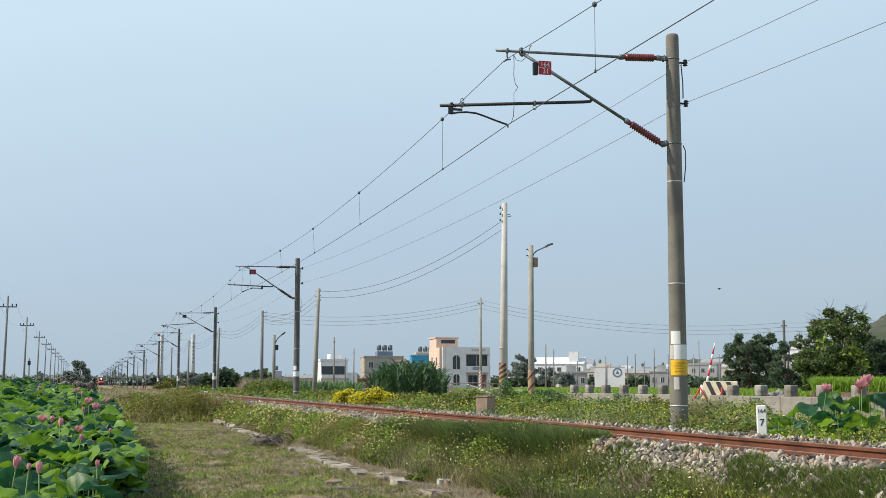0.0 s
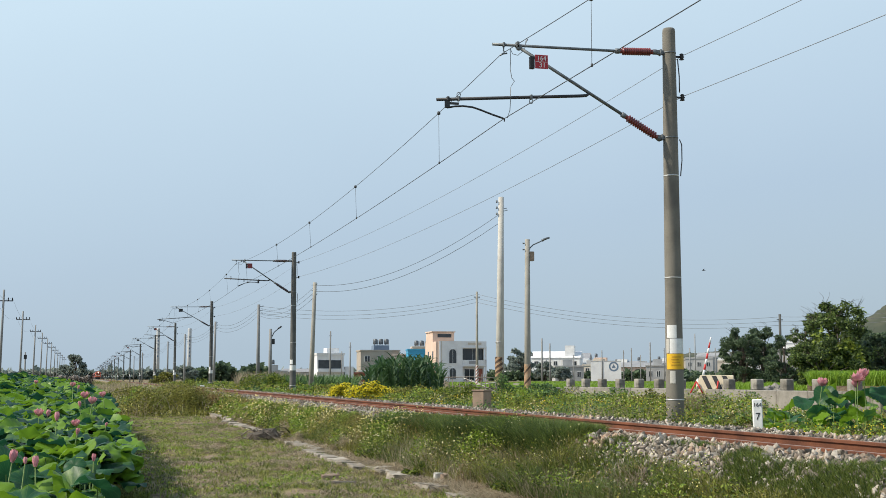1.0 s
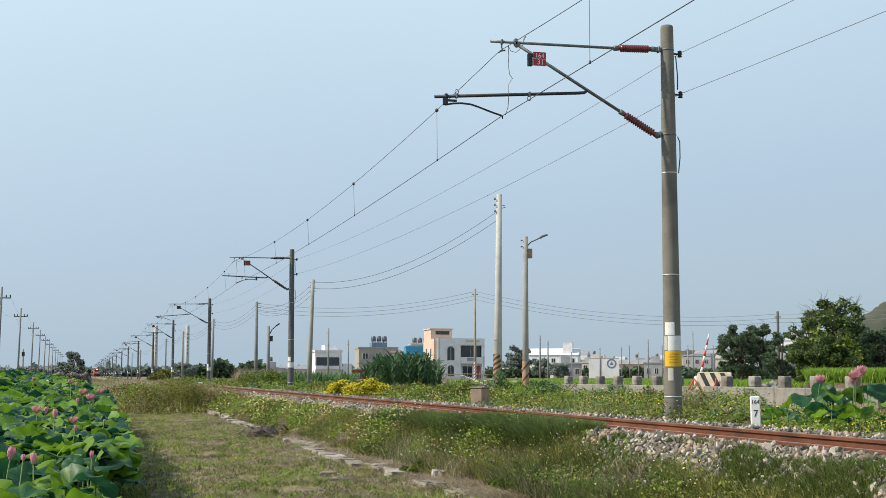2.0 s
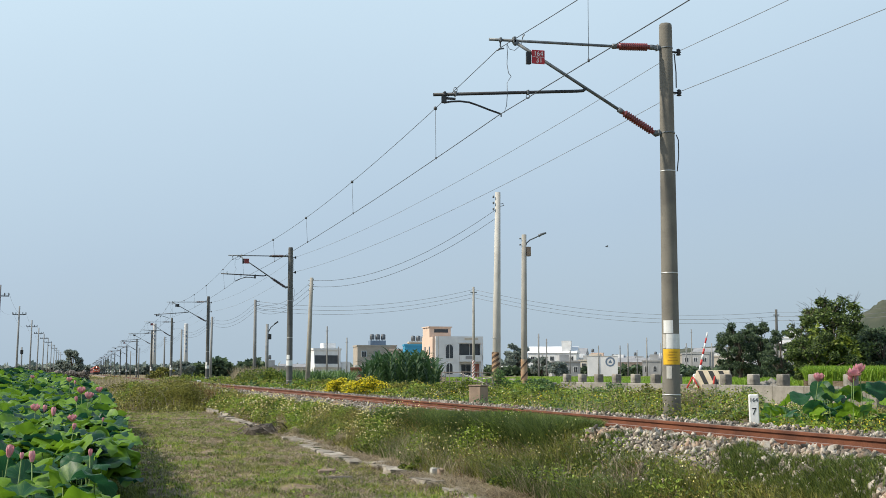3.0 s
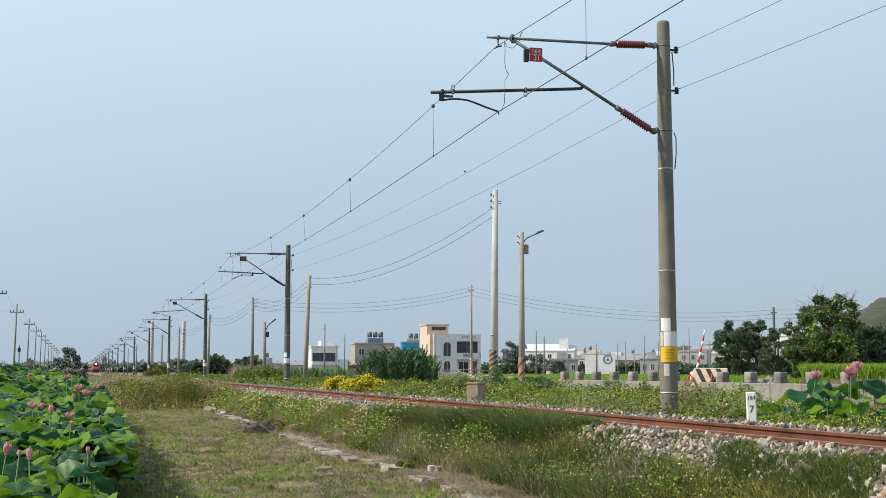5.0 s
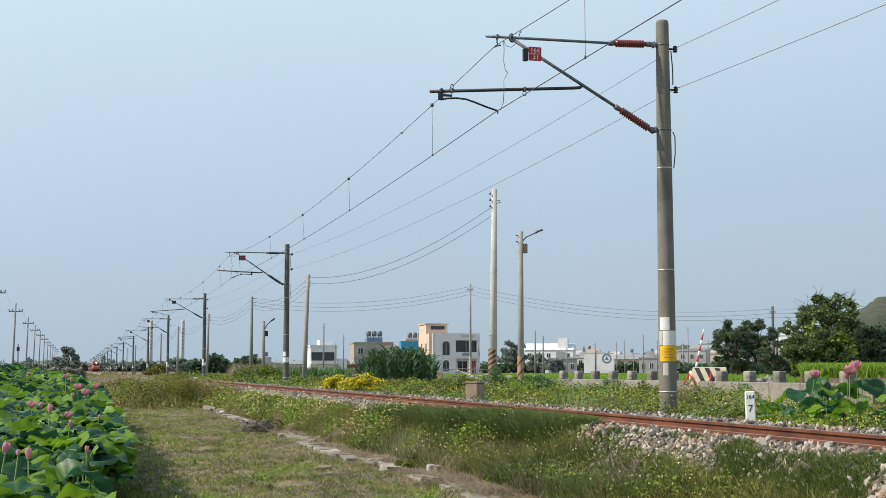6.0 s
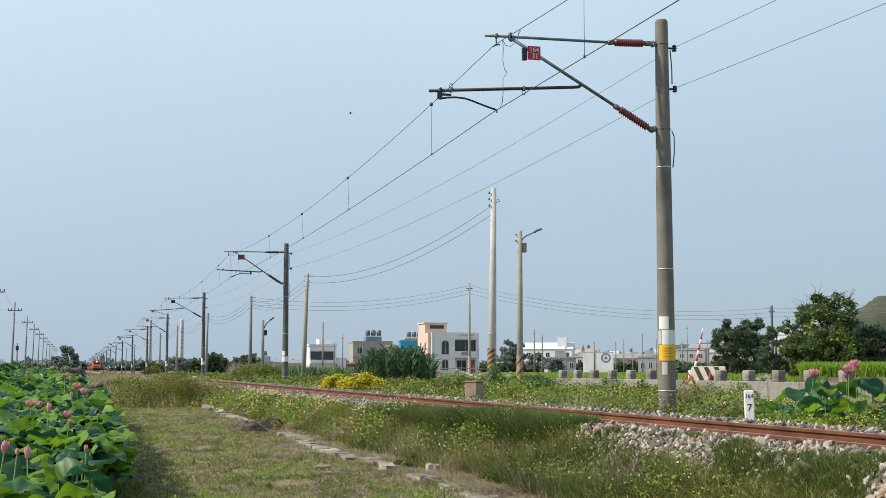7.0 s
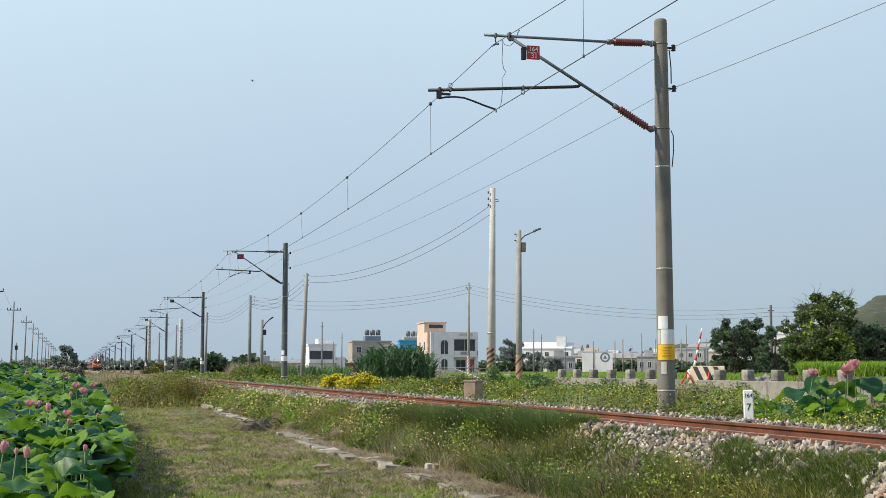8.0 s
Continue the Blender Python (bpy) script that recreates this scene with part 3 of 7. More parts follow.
def leaf_mat(name, col, col2, rough=0.55, sub=0.35, island=0.9, scale=0.6, spec=0.35):
    return mat(name, col, col2, rough=rough, scale=scale, fine=6, bump=0.0, sub=sub, island=island, spec=spec)


G = dict(
    grass=leaf_mat("grass", (0.335, 0.32, 0.07), (0.095, 0.105, 0.024)),
    lawn=leaf_mat("short_grass", (0.46, 0.45, 0.12), (0.20, 0.21, 0.055)),
    deep=leaf_mat("deep_grass", (0.22, 0.26, 0.05), (0.08, 0.105, 0.022)),
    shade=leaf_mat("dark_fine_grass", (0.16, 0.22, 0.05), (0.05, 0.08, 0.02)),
    russet=leaf_mat("russet_weed", (0.30, 0.21, 0.075), (0.13, 0.085, 0.035)),
    thatch=leaf_mat("brown_thatch", (0.42, 0.34, 0.23), (0.13, 0.10, 0.065)),
    lime=leaf_mat("bright_weed_leaf", (0.30, 0.40, 0.05), (0.13, 0.21, 0.03)),
    straw=leaf_mat("dry_grass", (0.47, 0.40, 0.27), (0.25, 0.20, 0.12)),
    weed=leaf_mat("weed_leaf", (0.24, 0.295, 0.04), (0.05, 0.085, 0.015)),
    rice=leaf_mat("rice", (0.26, 0.40, 0.04), (0.16, 0.28, 0.03)),
    corn=leaf_mat("maize_leaf", (0.165, 0.275, 0.085), (0.05, 0.105, 0.04)),
    tree=leaf_mat("tree_leaf", (0.17, 0.235, 0.06), (0.045, 0.072, 0.026)),
    dark_tree=leaf_mat("dark_leaf", (0.125, 0.18, 0.09), (0.05, 0.08, 0.048)),
    # leaf colour lightened and greyed: distance haze is put into the colour
    hazed_tree=leaf_mat("haze_tinted_leaf", (0.28, 0.32, 0.27), (0.17, 0.21, 0.19)),
    white=leaf_mat("white_petal", (0.80, 0.75, 0.47), (0.72, 0.62, 0.24), sub=0.2),
    yellow=leaf_mat("yellow_petal", (0.75, 0.58, 0.02), (0.62, 0.45, 0.01), sub=0.2),
    yellow_leaf=leaf_mat("golden_leaf", (0.85, 0.70, 0.03), (0.66, 0.56, 0.03), sub=0.3),
    lotus=leaf_mat("lotus_leaf", (0.16, 0.30, 0.025), (0.014, 0.07, 0.034), rough=0.45, sub=0.38, island=1.0, scale=3.0, spec=0.45),
    stalk=leaf_mat("lotus_stalk", (0.13, 0.21, 0.05), (0.08, 0.13, 0.03), sub=0.0),
    pink=leaf_mat("pink_petal", (0.80, 0.50, 0.50), (0.68, 0.32, 0.36), sub=0.35, scale=9.0),
    bark=mat("bark", (0.13, 0.105, 0.08), (0.06, 0.05, 0.04), rough=0.95, scale=6, fine=40, bump=0.6),
)


def clustered(p, each, spread):
    """Points gathered round the given ones."""
    q = np.repeat(p, each, 0)
    return q + rng.normal(size=q.shape) * spread


def stuff(name, vt, material, label, category):
    return tagged(arrays(name, *vt, material), label, category, kind="stuff")


# ---------- verges and path ----------
def sight(x, y):
    """How high growth on the near bank stands: it stays below the rail, but for one stretch of tall grass."""
    crest = np.interp(y, (8, 10.5, 12.5, 15.0, 15.8, 18.8, 20.5, 25.0, 26.4, 30), (0.40, 0.44, 0.54, 0.66, 0.90, 0.90, 0.83, 0.77, 0.66, 0.64))
    return 1.5 - (1.5 - crest) / 6.75 * x


def cover(x, y):
    """How high growth beyond the track stands: below the parapet's blocks, lower towards the line."""
    return 1.51 - np.where(y < 30, 0.034, 0.040) * x - np.clip((11.5 - x) * 0.13, 0, 0.35) - np.where((x / y > 0.555) & (x > 9.8), 0.32, 0.0) + 0.18 * np.sin(x * 2.1 + y * 0.9) * np.sin(y * 0.37 + x)


def wave(p, fx, fy, seed):
    return np.array([noise.noise((a * fx, b * fy, seed)) for a, b in p[:, :2]])


def tufts(p, each, spread, h0, h1, w0, w1, l0, l1, curl=0.5):
    """Blades gathered in tufts round the given points."""
    q = clustered(p, each, [spread, spread, 0.0])
    q[:, 2] = on_land(q[:, 0], q[:, 1])
    n = len(q)
    return blades(q, rng.uniform(h0, h1, n) * np.repeat(rng.uniform(0.6, 1.25, len(p)), each), rng.uniform(w0, w1, n), rng.uniform(l0, l1, n), curl)


def build_path():
    # trodden path: a thin sward, tufts, mats of dry cuttings, bare earth between
    p = scatter(60000, 0.42, 4.6, 12.5, 58, 0.95)
    p = p[(wave(p, 0.8, 0.5, 3.0) - 0.08 * (p[:, 0] - 2.2) - 0.006 * (26 - p[:, 1]).clip(0) > -0.10) | (rng.random(len(p)) < 0.10)]
    stuff("path_grass", blades(p, rng.uniform(0.015, 0.055, len(p)), rng.uniform(0.006, 0.013, len(p)), rng.uniform(0.4, 1.6, len(p))), G["lawn"],
          "short patchy green grass on the trodden path", "grass")
    p = scatter(2200, 0.5, 4.5, 12.3, 55, 0.95)
    w = wave(p, 0.9, 0.6, 17.0) - 0.05
    for sel, m, lab in ((w > 0.10, "lime", "bright green grass tufts on the path"), ((w <= 0.10) & (w > -0.12), "weed", "dull green grass tufts on the path"), (w < -0.22, "deep", "dark grass tufts on the path")):
        stuff("path_tufts", tufts(p[sel], 22, 0.06, 0.03, 0.10, 0.006, 0.011, 0.3, 1.5), G[m], lab, "grass")
    p = scatter(4200, 0.7, 4.8, 12.3, 52, 0.9)
    w = wave(p, 0.9, 0.6, 9.0) + 0.14 * (p[:, 0] - 2.4) + 0.012 * (24 - p[:, 1]).clip(0)
    for sel, m, n, lab in (((w > 0.05), "straw", 26, "mats of pale dry cuttings on the path"), ((w > -0.12), "thatch", 17, "mats of brown dry cuttings on the path")):
        q = p[sel][:: 1 if m == "thatch" else 2]
        stuff("dry_litter", tufts(q, n, 0.09, 0.012, 0.055, 0.007, 0.015, 1.0, 4.0, 0.1), G[m], lab, "litter")
    p = scatter(700, 0.8, 4.6, 12.5, 50, 0.9)
    p = p[wave(p, 0.7, 0.4, 12.0) > 0.12]
    stuff("path_weeds", leaves(np.repeat(p, 14, 0) + rng.normal(size=(len(p) * 14, 3)) * [0.06, 0.06, 0.014] + [0, 0, 0.035], 0.05, 0.6, 0.0, 1.0), G["lime"],
          "small bright green weeds on the path", "weed")
    # grey straw, stalks and rubbish along the kerb's far side
    for n, m, h, lab in ((9000, "straw", 0.07, "pale dry straw along the kerb"), (7000, "thatch", 0.06, "grey-brown litter along the kerb")):
        p = scatter(n, 4.5, 5.2, 12.3, 34, 0.95)
        p = p[p[:, 0] < 4.95 + 0.25 * wave(p, 0.2, 0.5, 6.0)]
        stuff("dry_litter", blades(p + [0, 0, 0.03], rng.uniform(0.02, h + 0.03, len(p)), rng.uniform(0.005, 0.010, len(p)), rng.uniform(1.5, 6, len(p)), 0.1), G[m], lab, "litter")
    # shaded bank of the pond
    p = scatter(1000, 0.45, 0.80, 12.0, 50, 0.95)
    stuff("pond_bank_grass", tufts(p, 18, 0.06, 0.03, 0.11, 0.006, 0.012, 0.3, 1.4), G["deep"], "dark grass on the pond's bank", "grass")


build_path()


def build_verges():
    # flat growth beyond the pond
    n = 9000
    yy = 120 * (520 / 120) ** rng.random(n)
    xx = rng.uniform(-0.16 * yy, 6.0, n)
    p = np.stack([xx, yy, np.full(n, -0.3)], 1)
    stuff("far_grass", blades(p, rng.uniform(0.5, 1.15, n), rng.uniform(0.10, 0.25, n), rng.uniform(0.2, 1.2, n)), G["deep"], "low green growth beyond the lotus pond", "grass")
    # clods, chips and broken stems
    g = np.random.default_rng(77)
    p = scatter(4200, 0.8, 5.0, 12.3, 42, 0.95)
    p = p[patchy(p[:, 0], p[:, 1], 0.5, -0.1, 15.0)]
    base = np.array([[1, 0, 0], [-0.5, 0.8, 0], [-0.6, -0.7, 0.1], [0.1, 0.1, 0.6], [0.2, 0.5, 0.3]])
    tri = np.array([[0, 1, 4], [1, 3, 4], [0, 4, 3], [0, 3, 2], [1, 2, 3]])
    vs, ts = [], []
    for k, q in enumerate(p):
        a = g.uniform(0, 6.28)
        rot = np.array([[math.cos(a), -math.sin(a), 0], [math.sin(a), math.cos(a), 0], [0, 0, 1]])
        vs.append(base @ rot.T * g.uniform(0.012, 0.06) * [1, 1, g.uniform(0.6, 1.3)] + q)
        ts.append(tri + 5 * k)
    stuff("earth_clods", (np.concatenate(vs), np.concatenate(ts)), mat("clod_earth", (0.30, 0.24, 0.17), (0.12, 0.09, 0.06), rough=0.95, scale=3, bump=0.3, island=1.0),
          "brown earth clods and chips on the path", "earth")
    p = scatter(1600, 0.9, 4.9, 12.5, 45, 0.95)
    stuff("broken_stems", blades(p + [0, 0, 0.03], rng.uniform(0.02, 0.05, len(p)), 0.008, rng.uniform(2, 4.5, len(p)), 0.1), G["bark"], "dark broken stems lying on the path", "litter")
    # embankment between path and ballast
    def limit(p):
        edge = np.interp(p[:, 1], (8, 10, 12, 14, 15.4, 16.0, 25.5, 26.5, 90), (5.74, 5.84, 5.97, 6.08, 6.16, 6.62, 6.58, 6.02, 5.94))
        return p[:, 0] < edge + 0.30 * wave(p, 0.3, 0.9, 5.0) * np.where((p[:, 1] > 15.8) & (p[:, 1] < 26), 0.2, 1.0)

    def room(p, less=0.0):
        return np.maximum(sight(p[:, 0], p[:, 1]) - p[:, 2] - less, 0.03)

    p = scatter(98000, 4.9, 6.6, 8.4, 85, 1.0)
    p = p[limit(p)]
    p = p[p[:, 0] > 4.98 + 0.28 * wave(p, 0.2, 0.45, 2.0)]
    hgt = 0.13 + 0.36 * np.clip(wave(p, 1.3, 0.7, 1.0) + 0.40, 0, 1) * np.clip((p[:, 0] - 4.7) / 0.5, 0.35, 1)
    hgt = np.minimum(hgt, room(p)) * rng.uniform(0.5, 1.12, len(p))
    tone = wave(p, 0.9, 0.35, 20.0) + np.interp(p[:, 1], (8, 11.5, 14, 25, 27), (-0.10, -0.04, 0.20, 0.24, 0.0)) + rng.normal(size=len(p)) * 0.12
    for sel, m, lab in ((tone < -0.05, "grass", "long tangled olive grass on the railway embankment"), ((tone >= -0.05) & (tone < 0.22), "deep", "long tangled green grass on the railway embankment"),
                        (tone >= 0.22, "shade", "dark fine grass on the railway embankment")):
        q = p[sel]
        stuff("embankment_grass", blades(q, hgt[sel], rng.uniform(0.004, 0.010, len(q)), rng.uniform(0.2, 1.7, len(q))), G[m], lab, "grass")
    # tall dark stretch that hides the rail's foot
    p = scatter(42000, 5.75, 6.64, 15.7, 25.8)
    p = p[limit(p)]
    stuff("tall_dark_grass", blades(p, room(p) * rng.uniform(0.6, 1.15, len(p)), rng.uniform(0.005, 0.010, len(p)), rng.uniform(0.2, 1.2, len(p))), G["shade"],
          "tall dark grass in front of the rail", "grass")
    # leafy weeds in clumps of several kinds
    p = scatter(6200, 4.98, 6.15, 9.6, 80)
    p = p[limit(p)]
    w = wave(p, 1.3, 0.9, 33.0) + rng.normal(size=len(p)) * 0.09
    keep = (np.abs(w) > 0.07) & ((p[:, 1] > 22) | (rng.random(len(p)) < np.where(p[:, 1] < 17, 0.16, 0.5)))
    p, w = p[keep], w[keep]
    for sel, m, n, sz, asp, lab in ((w < -0.30, "russet", 20, 0.035, 0.3, "reddish withered weeds on the railway embankment"), ((w >= -0.30) & (w < -0.07), "grass", 24, 0.034, 0.4, "fine olive weeds on the railway embankment"),
                                    ((w > 0.07) & (w < 0.33), "weed", 24, 0.045, 0.5, "leafy green weeds on the railway embankment"), (w >= 0.33, "lime", 22, 0.05, 0.55, "bright leafy weeds on the railway embankment")):
        q = p[sel]
        c = q + [0, 0, 1] * (rng.random((len(q), 1)) ** 0.7 * np.minimum(room(q, 0.05), 0.34)[:, None])
        pos = np.repeat(c, n, 0) + rng.normal(size=(len(c) * n, 3)) * [0.075, 0.09, 0.05]
        stuff("embankment_weeds", leaves(pos, sz * rng.uniform(0.6, 1.35, len(pos)) * np.repeat(np.clip(q[:, 1] / 26, 0.9, 2), n), asp), G[m], lab, "weed")
    # daisies: heads above the weeds, thickest along the upper bank
    p = clustered(np.concatenate([scatter(40, 5.1, 6.0, 10.0, 17), scatter(95, 5.0, 6.0, 17, 27), scatter(520, 5.0, 6.1, 23, 75)]), 6, [0.11, 0.16, 0.0])
    p = p[limit(p)]
    p = p[wave(p, 0.55, 0.3, 30.0) > -0.2]
    p[:, 2] = on_land(p[:, 0], p[:, 1]) + np.minimum(rng.uniform(0.15, 0.42, len(p)), room(p, -0.02))
    size = rng.uniform(0.008, 0.016, len(p)) * np.clip(p[:, 1] / 26, 0.6, 1.7)
    stuff("white_flowers", discs(p, size, 0.5, 6), G["white"], "small white daisy flowers among the grass", "flower")
    pick = rng.random(len(p)) < 0.55
    stuff("flower_centres", discs(p[pick] + [-0.004, -0.006, 0.006], size[pick] * 0.5, 0.5), G["yellow"], "small yellow flower centres among the grass", "flower")
    # dry stalks: upright, arching and tangled
    p = scatter(9000, 4.95, 6.0, 10.0, 60)
    p = p[wave(p, 0.9, 0.5, 40.0) > 0.08]
    stuff("dry_stems", blades(p, np.minimum(rng.uniform(0.15, 0.45, len(p)), room(p)), 0.006, rng.uniform(0.2, 1.6, len(p))), G["straw"], "dry pale stems in the embankment grass", "grass")
    p = scatter(5200, 5.0, 5.75, 12.0, 18.5)
    p = p[wave(p, 1.2, 0.8, 44.0) > 0.0]
    stuff("dry_stems", blades(p, np.minimum(rng.uniform(0.08, 0.3, len(p)), room(p)), 0.007, rng.uniform(0.5, 2.4, len(p))), G["thatch"], "dark withered stalks in the embankment grass", "grass")

    # far side of the track
    p = scatter(42000, 9.3, 16.4, 11.0, 170, 1.0)
    hgt = np.clip((p[:, 0] - 9.0) / 1.2, 0.2, 1) * rng.uniform(0.08, 0.34, len(p))
    hgt = np.minimum(hgt, np.maximum(cover(p[:, 0], p[:, 1]) - p[:, 2], 0.05))
    stuff("trackside_grass", blades(p, hgt, rng.uniform(0.009, 0.02, len(p)), rng.uniform(0.1, 0.9, len(p))), G["grass"], "rough grass beyond the railway track", "grass")
    p = clustered(scatter(2700, 9.3, 16.3, 12.0, 160), 5, [0.17, 0.20, 0.0])
    p[:, 2] = on_land(p[:, 0], p[:, 1])
    w = wave(p, 0.7, 0.5, 61.0) + rng.normal(size=len(p)) * 0.08
    c = p + [0, 0, 1] * (rng.uniform(0.08, 0.62, (len(p), 1)) * np.clip((p[:, :1] - 9.0) / 1.3, 0.15, 1) * np.clip(0.95 + 2.2 * wave(p, 1.1, 0.8, 63.0), 0.22, 1.45)[:, None])
    c[:, 2] = np.minimum(c[:, 2], cover(p[:, 0], p[:, 1]) - 0.04)
    for sel, m, sz, asp, lab in ((w < -0.14, "grass", 0.065, 0.4, "olive weeds beyond the railway track"), ((w >= -0.14) & (w < 0.08), "weed", 0.07, 0.55, "leafy green weeds beyond the railway track"),
                                 ((w >= 0.08) & (w < 0.32), "lime", 0.07, 0.5, "bright leafy weeds beyond the railway track"), (w >= 0.32, "corn", 0.075, 0.5, "dark leafy weeds beyond the railway track")):
        n = 15
        pos = np.repeat(c[sel], n, 0) + rng.normal(size=(sel.sum() * n, 3)) * [0.10, 0.10, 0.075]
        stuff("trackside_weeds", leaves(pos, sz * rng.uniform(0.55, 1.3, len(pos)) * np.repeat(np.clip(p[sel][:, 1] / 32, 0.85, 2.8), n), asp), G[m], lab, "weed")
    p = clustered(scatter(900, 9.3, 16.0, 12.0, 110), 12, [0.14, 0.18, 0.0])
    p = p[patchy(p[:, 0], p[:, 1], 0.3, -0.15, 50.0)] + 0.0
    p[:, 2] += rng.uniform(0.2, 0.6, len(p)) * np.clip((p[:, 0] - 8.9) / 1.3, 0.3, 1)
    p[:, 2] = np.minimum(p[:, 2], cover(p[:, 0], p[:, 1]) + 0.03)
    half = patchy(p[:, 0], p[:, 1], 0.4, 0.05, 90.0)
    stuff("white_flowers", discs(p[~half], rng.uniform(0.008, 0.016, (~half).sum()) * np.clip(p[~half][:, 1] / 28, 0.8, 2)), G["white"], "small white flowers among weeds by the track", "flower")
    stuff("yellow_flowers", discs(p[half], rng.uniform(0.008, 0.017, half.sum()) * np.clip(p[half][:, 1] / 28, 0.8, 2)), G["yellow"], "small yellow flowers among weeds by the track", "flower")
    p = scatter(15000, 9.3, 16.0, 12.0, 90)
    p = p[patchy(p[:, 0], p[:, 1], 0.35, 0.02, 60.0)]
    stuff("dry_stems", blades(p, np.minimum(rng.uniform(0.3, 0.8, len(p)), np.maximum(cover(p[:, 0], p[:, 1]) - p[:, 2] + 0.08, 0.05)), 0.008, rng.uniform(0.2, 1.0, len(p))), G["straw"], "dry brown stems among weeds by the track", "grass")

    # rough growth where the path ends, and along the line beyond
    p = scatter(30000, 0.2, 6.2, 51, 330, 0.75, lambda x, y: x > 0.5)
    bump = np.array([noise.noise((a * 0.45, b * 0.12, 8)) for a, b in p[:, :2]])
    stuff("rough_grass", blades(p, np.clip(0.24 + 0.75 * bump, 0.06, 0.8) * rng.uniform(0.6, 1.2, len(p)), rng.uniform(0.02, 0.05, len(p)), rng.uniform(0.1, 0.8, len(p))), G["grass"],
          "tall rough grass closing the end of the path", "grass")
    p = scatter(5000, 0.5, 6.0, 50.5, 110, 0.8)
    p[:, 2] += rng.uniform(0.1, 1.0, len(p)) * np.clip(0.26 + 1.2 * np.array([noise.noise((a * 0.75, b * 0.2, 14)) for a, b in p[:, :2]]), 0.1, 0.95)
    n = 9
    pos = np.repeat(p, n, 0) + rng.normal(size=(len(p) * n, 3)) * [0.16, 0.2, 0.12]
    stuff("rough_weeds", leaves(pos, rng.uniform(0.07, 0.14, len(pos)), 0.45), G["grass"], "olive leafy weeds closing the end of the path", "weed")
    q = pos[rng.random(len(pos)) < 0.03] + [0, -0.05, 0.05]
    stuff("white_flowers", discs(q, 0.022), G["white"], "pale flowers scattered in the rough weeds", "flower")
    # tufts between the stones of the near shoulder
    p = scatter(2300, 5.7, 6.55, 8.4, 16.2)
    p = p[(wave(p, 1.6, 1.0, 70.0) - 0.40 * (p[:, 0] - 6.1)) > 0.09]
    for k, m in ((0, "shade"), (1, "deep")):
        q = clustered(p[k::2], 34, [0.05, 0.08, 0.0])
        q[:, 2] = on_land(q[:, 0], q[:, 1])
        stuff("ballast_grass", blades(q, rng.uniform(0.35, 1.0, len(q)) * np.clip(0.17 - 0.20 * (q[:, 0] - 5.9), 0.05, 0.17), rng.uniform(0.004, 0.009, len(q)), rng.uniform(0.2, 1.2, len(q))), G[m], "green grass tufts growing through the ballast", "grass")
    p = scatter(7000, 0.4, 5.8, 52, 200, 0.8)
    stuff("dry_reeds", blades(p, rng.uniform(0.4, 1.1, len(p)), rng.uniform(0.015, 0.03, len(p)), rng.uniform(0.1, 0.7, len(p))), G["straw"], "pale dry grass at the end of the path", "grass")


build_verges()


def bush(name, x, y, z, w, d, h, material, label, n=2600, size=0.07, aspect=0.55, extra=None, clumps=0):
    """A shrub: a few stems and many leaves in uneven clumps."""
    b = thing(name, pose(x, y, z), label, "bush")
    k = clumps or max(6, int(w * d * 7))
    cs = np.stack([rng.uniform(-w / 2, w / 2, k), rng.uniform(-d / 2, d / 2, k), rng.uniform(0.25, 0.85, k) * h], 1)
    cs[:, 2] *= np.clip(1.15 - np.abs(cs[:, 0]) / w * 1.1, 0.35, 1)
    rs = rng.uniform(0.16, 0.30, k) * min(h, w) * 1.1
    pts = blobs(cs, rs, max(20, n // k), 0.85)
    pts = pts[pts[:, 2] > 0.0]
    ob = arrays("foliage", *leaves(pts, size * rng.uniform(0.7, 1.3, len(pts)), aspect), material)
    ob.parent = b
    if extra:
        top = pts[pts[:, 2] > h * 0.15]
        o2 = arrays("blossom", *leaves(top + [-0.02, -0.03, 0.03], size * 0.9, 0.8, 0.0, 0.8), extra)
        o2.parent = b
        tagged(o2, "bright yellow blossom")
    for i in range(4):
        c = cs[i % k]
        bm = bmesh.new()
        tube(bm, [(c[0] * 0.15, c[1] * 0.15, -0.1), (c[0] * 0.5, c[1] * 0.5, c[2] * 0.4), tuple(c)], 0.018, 5, 0.006)
        part("stem", bm, G["bark"], b)
    return b


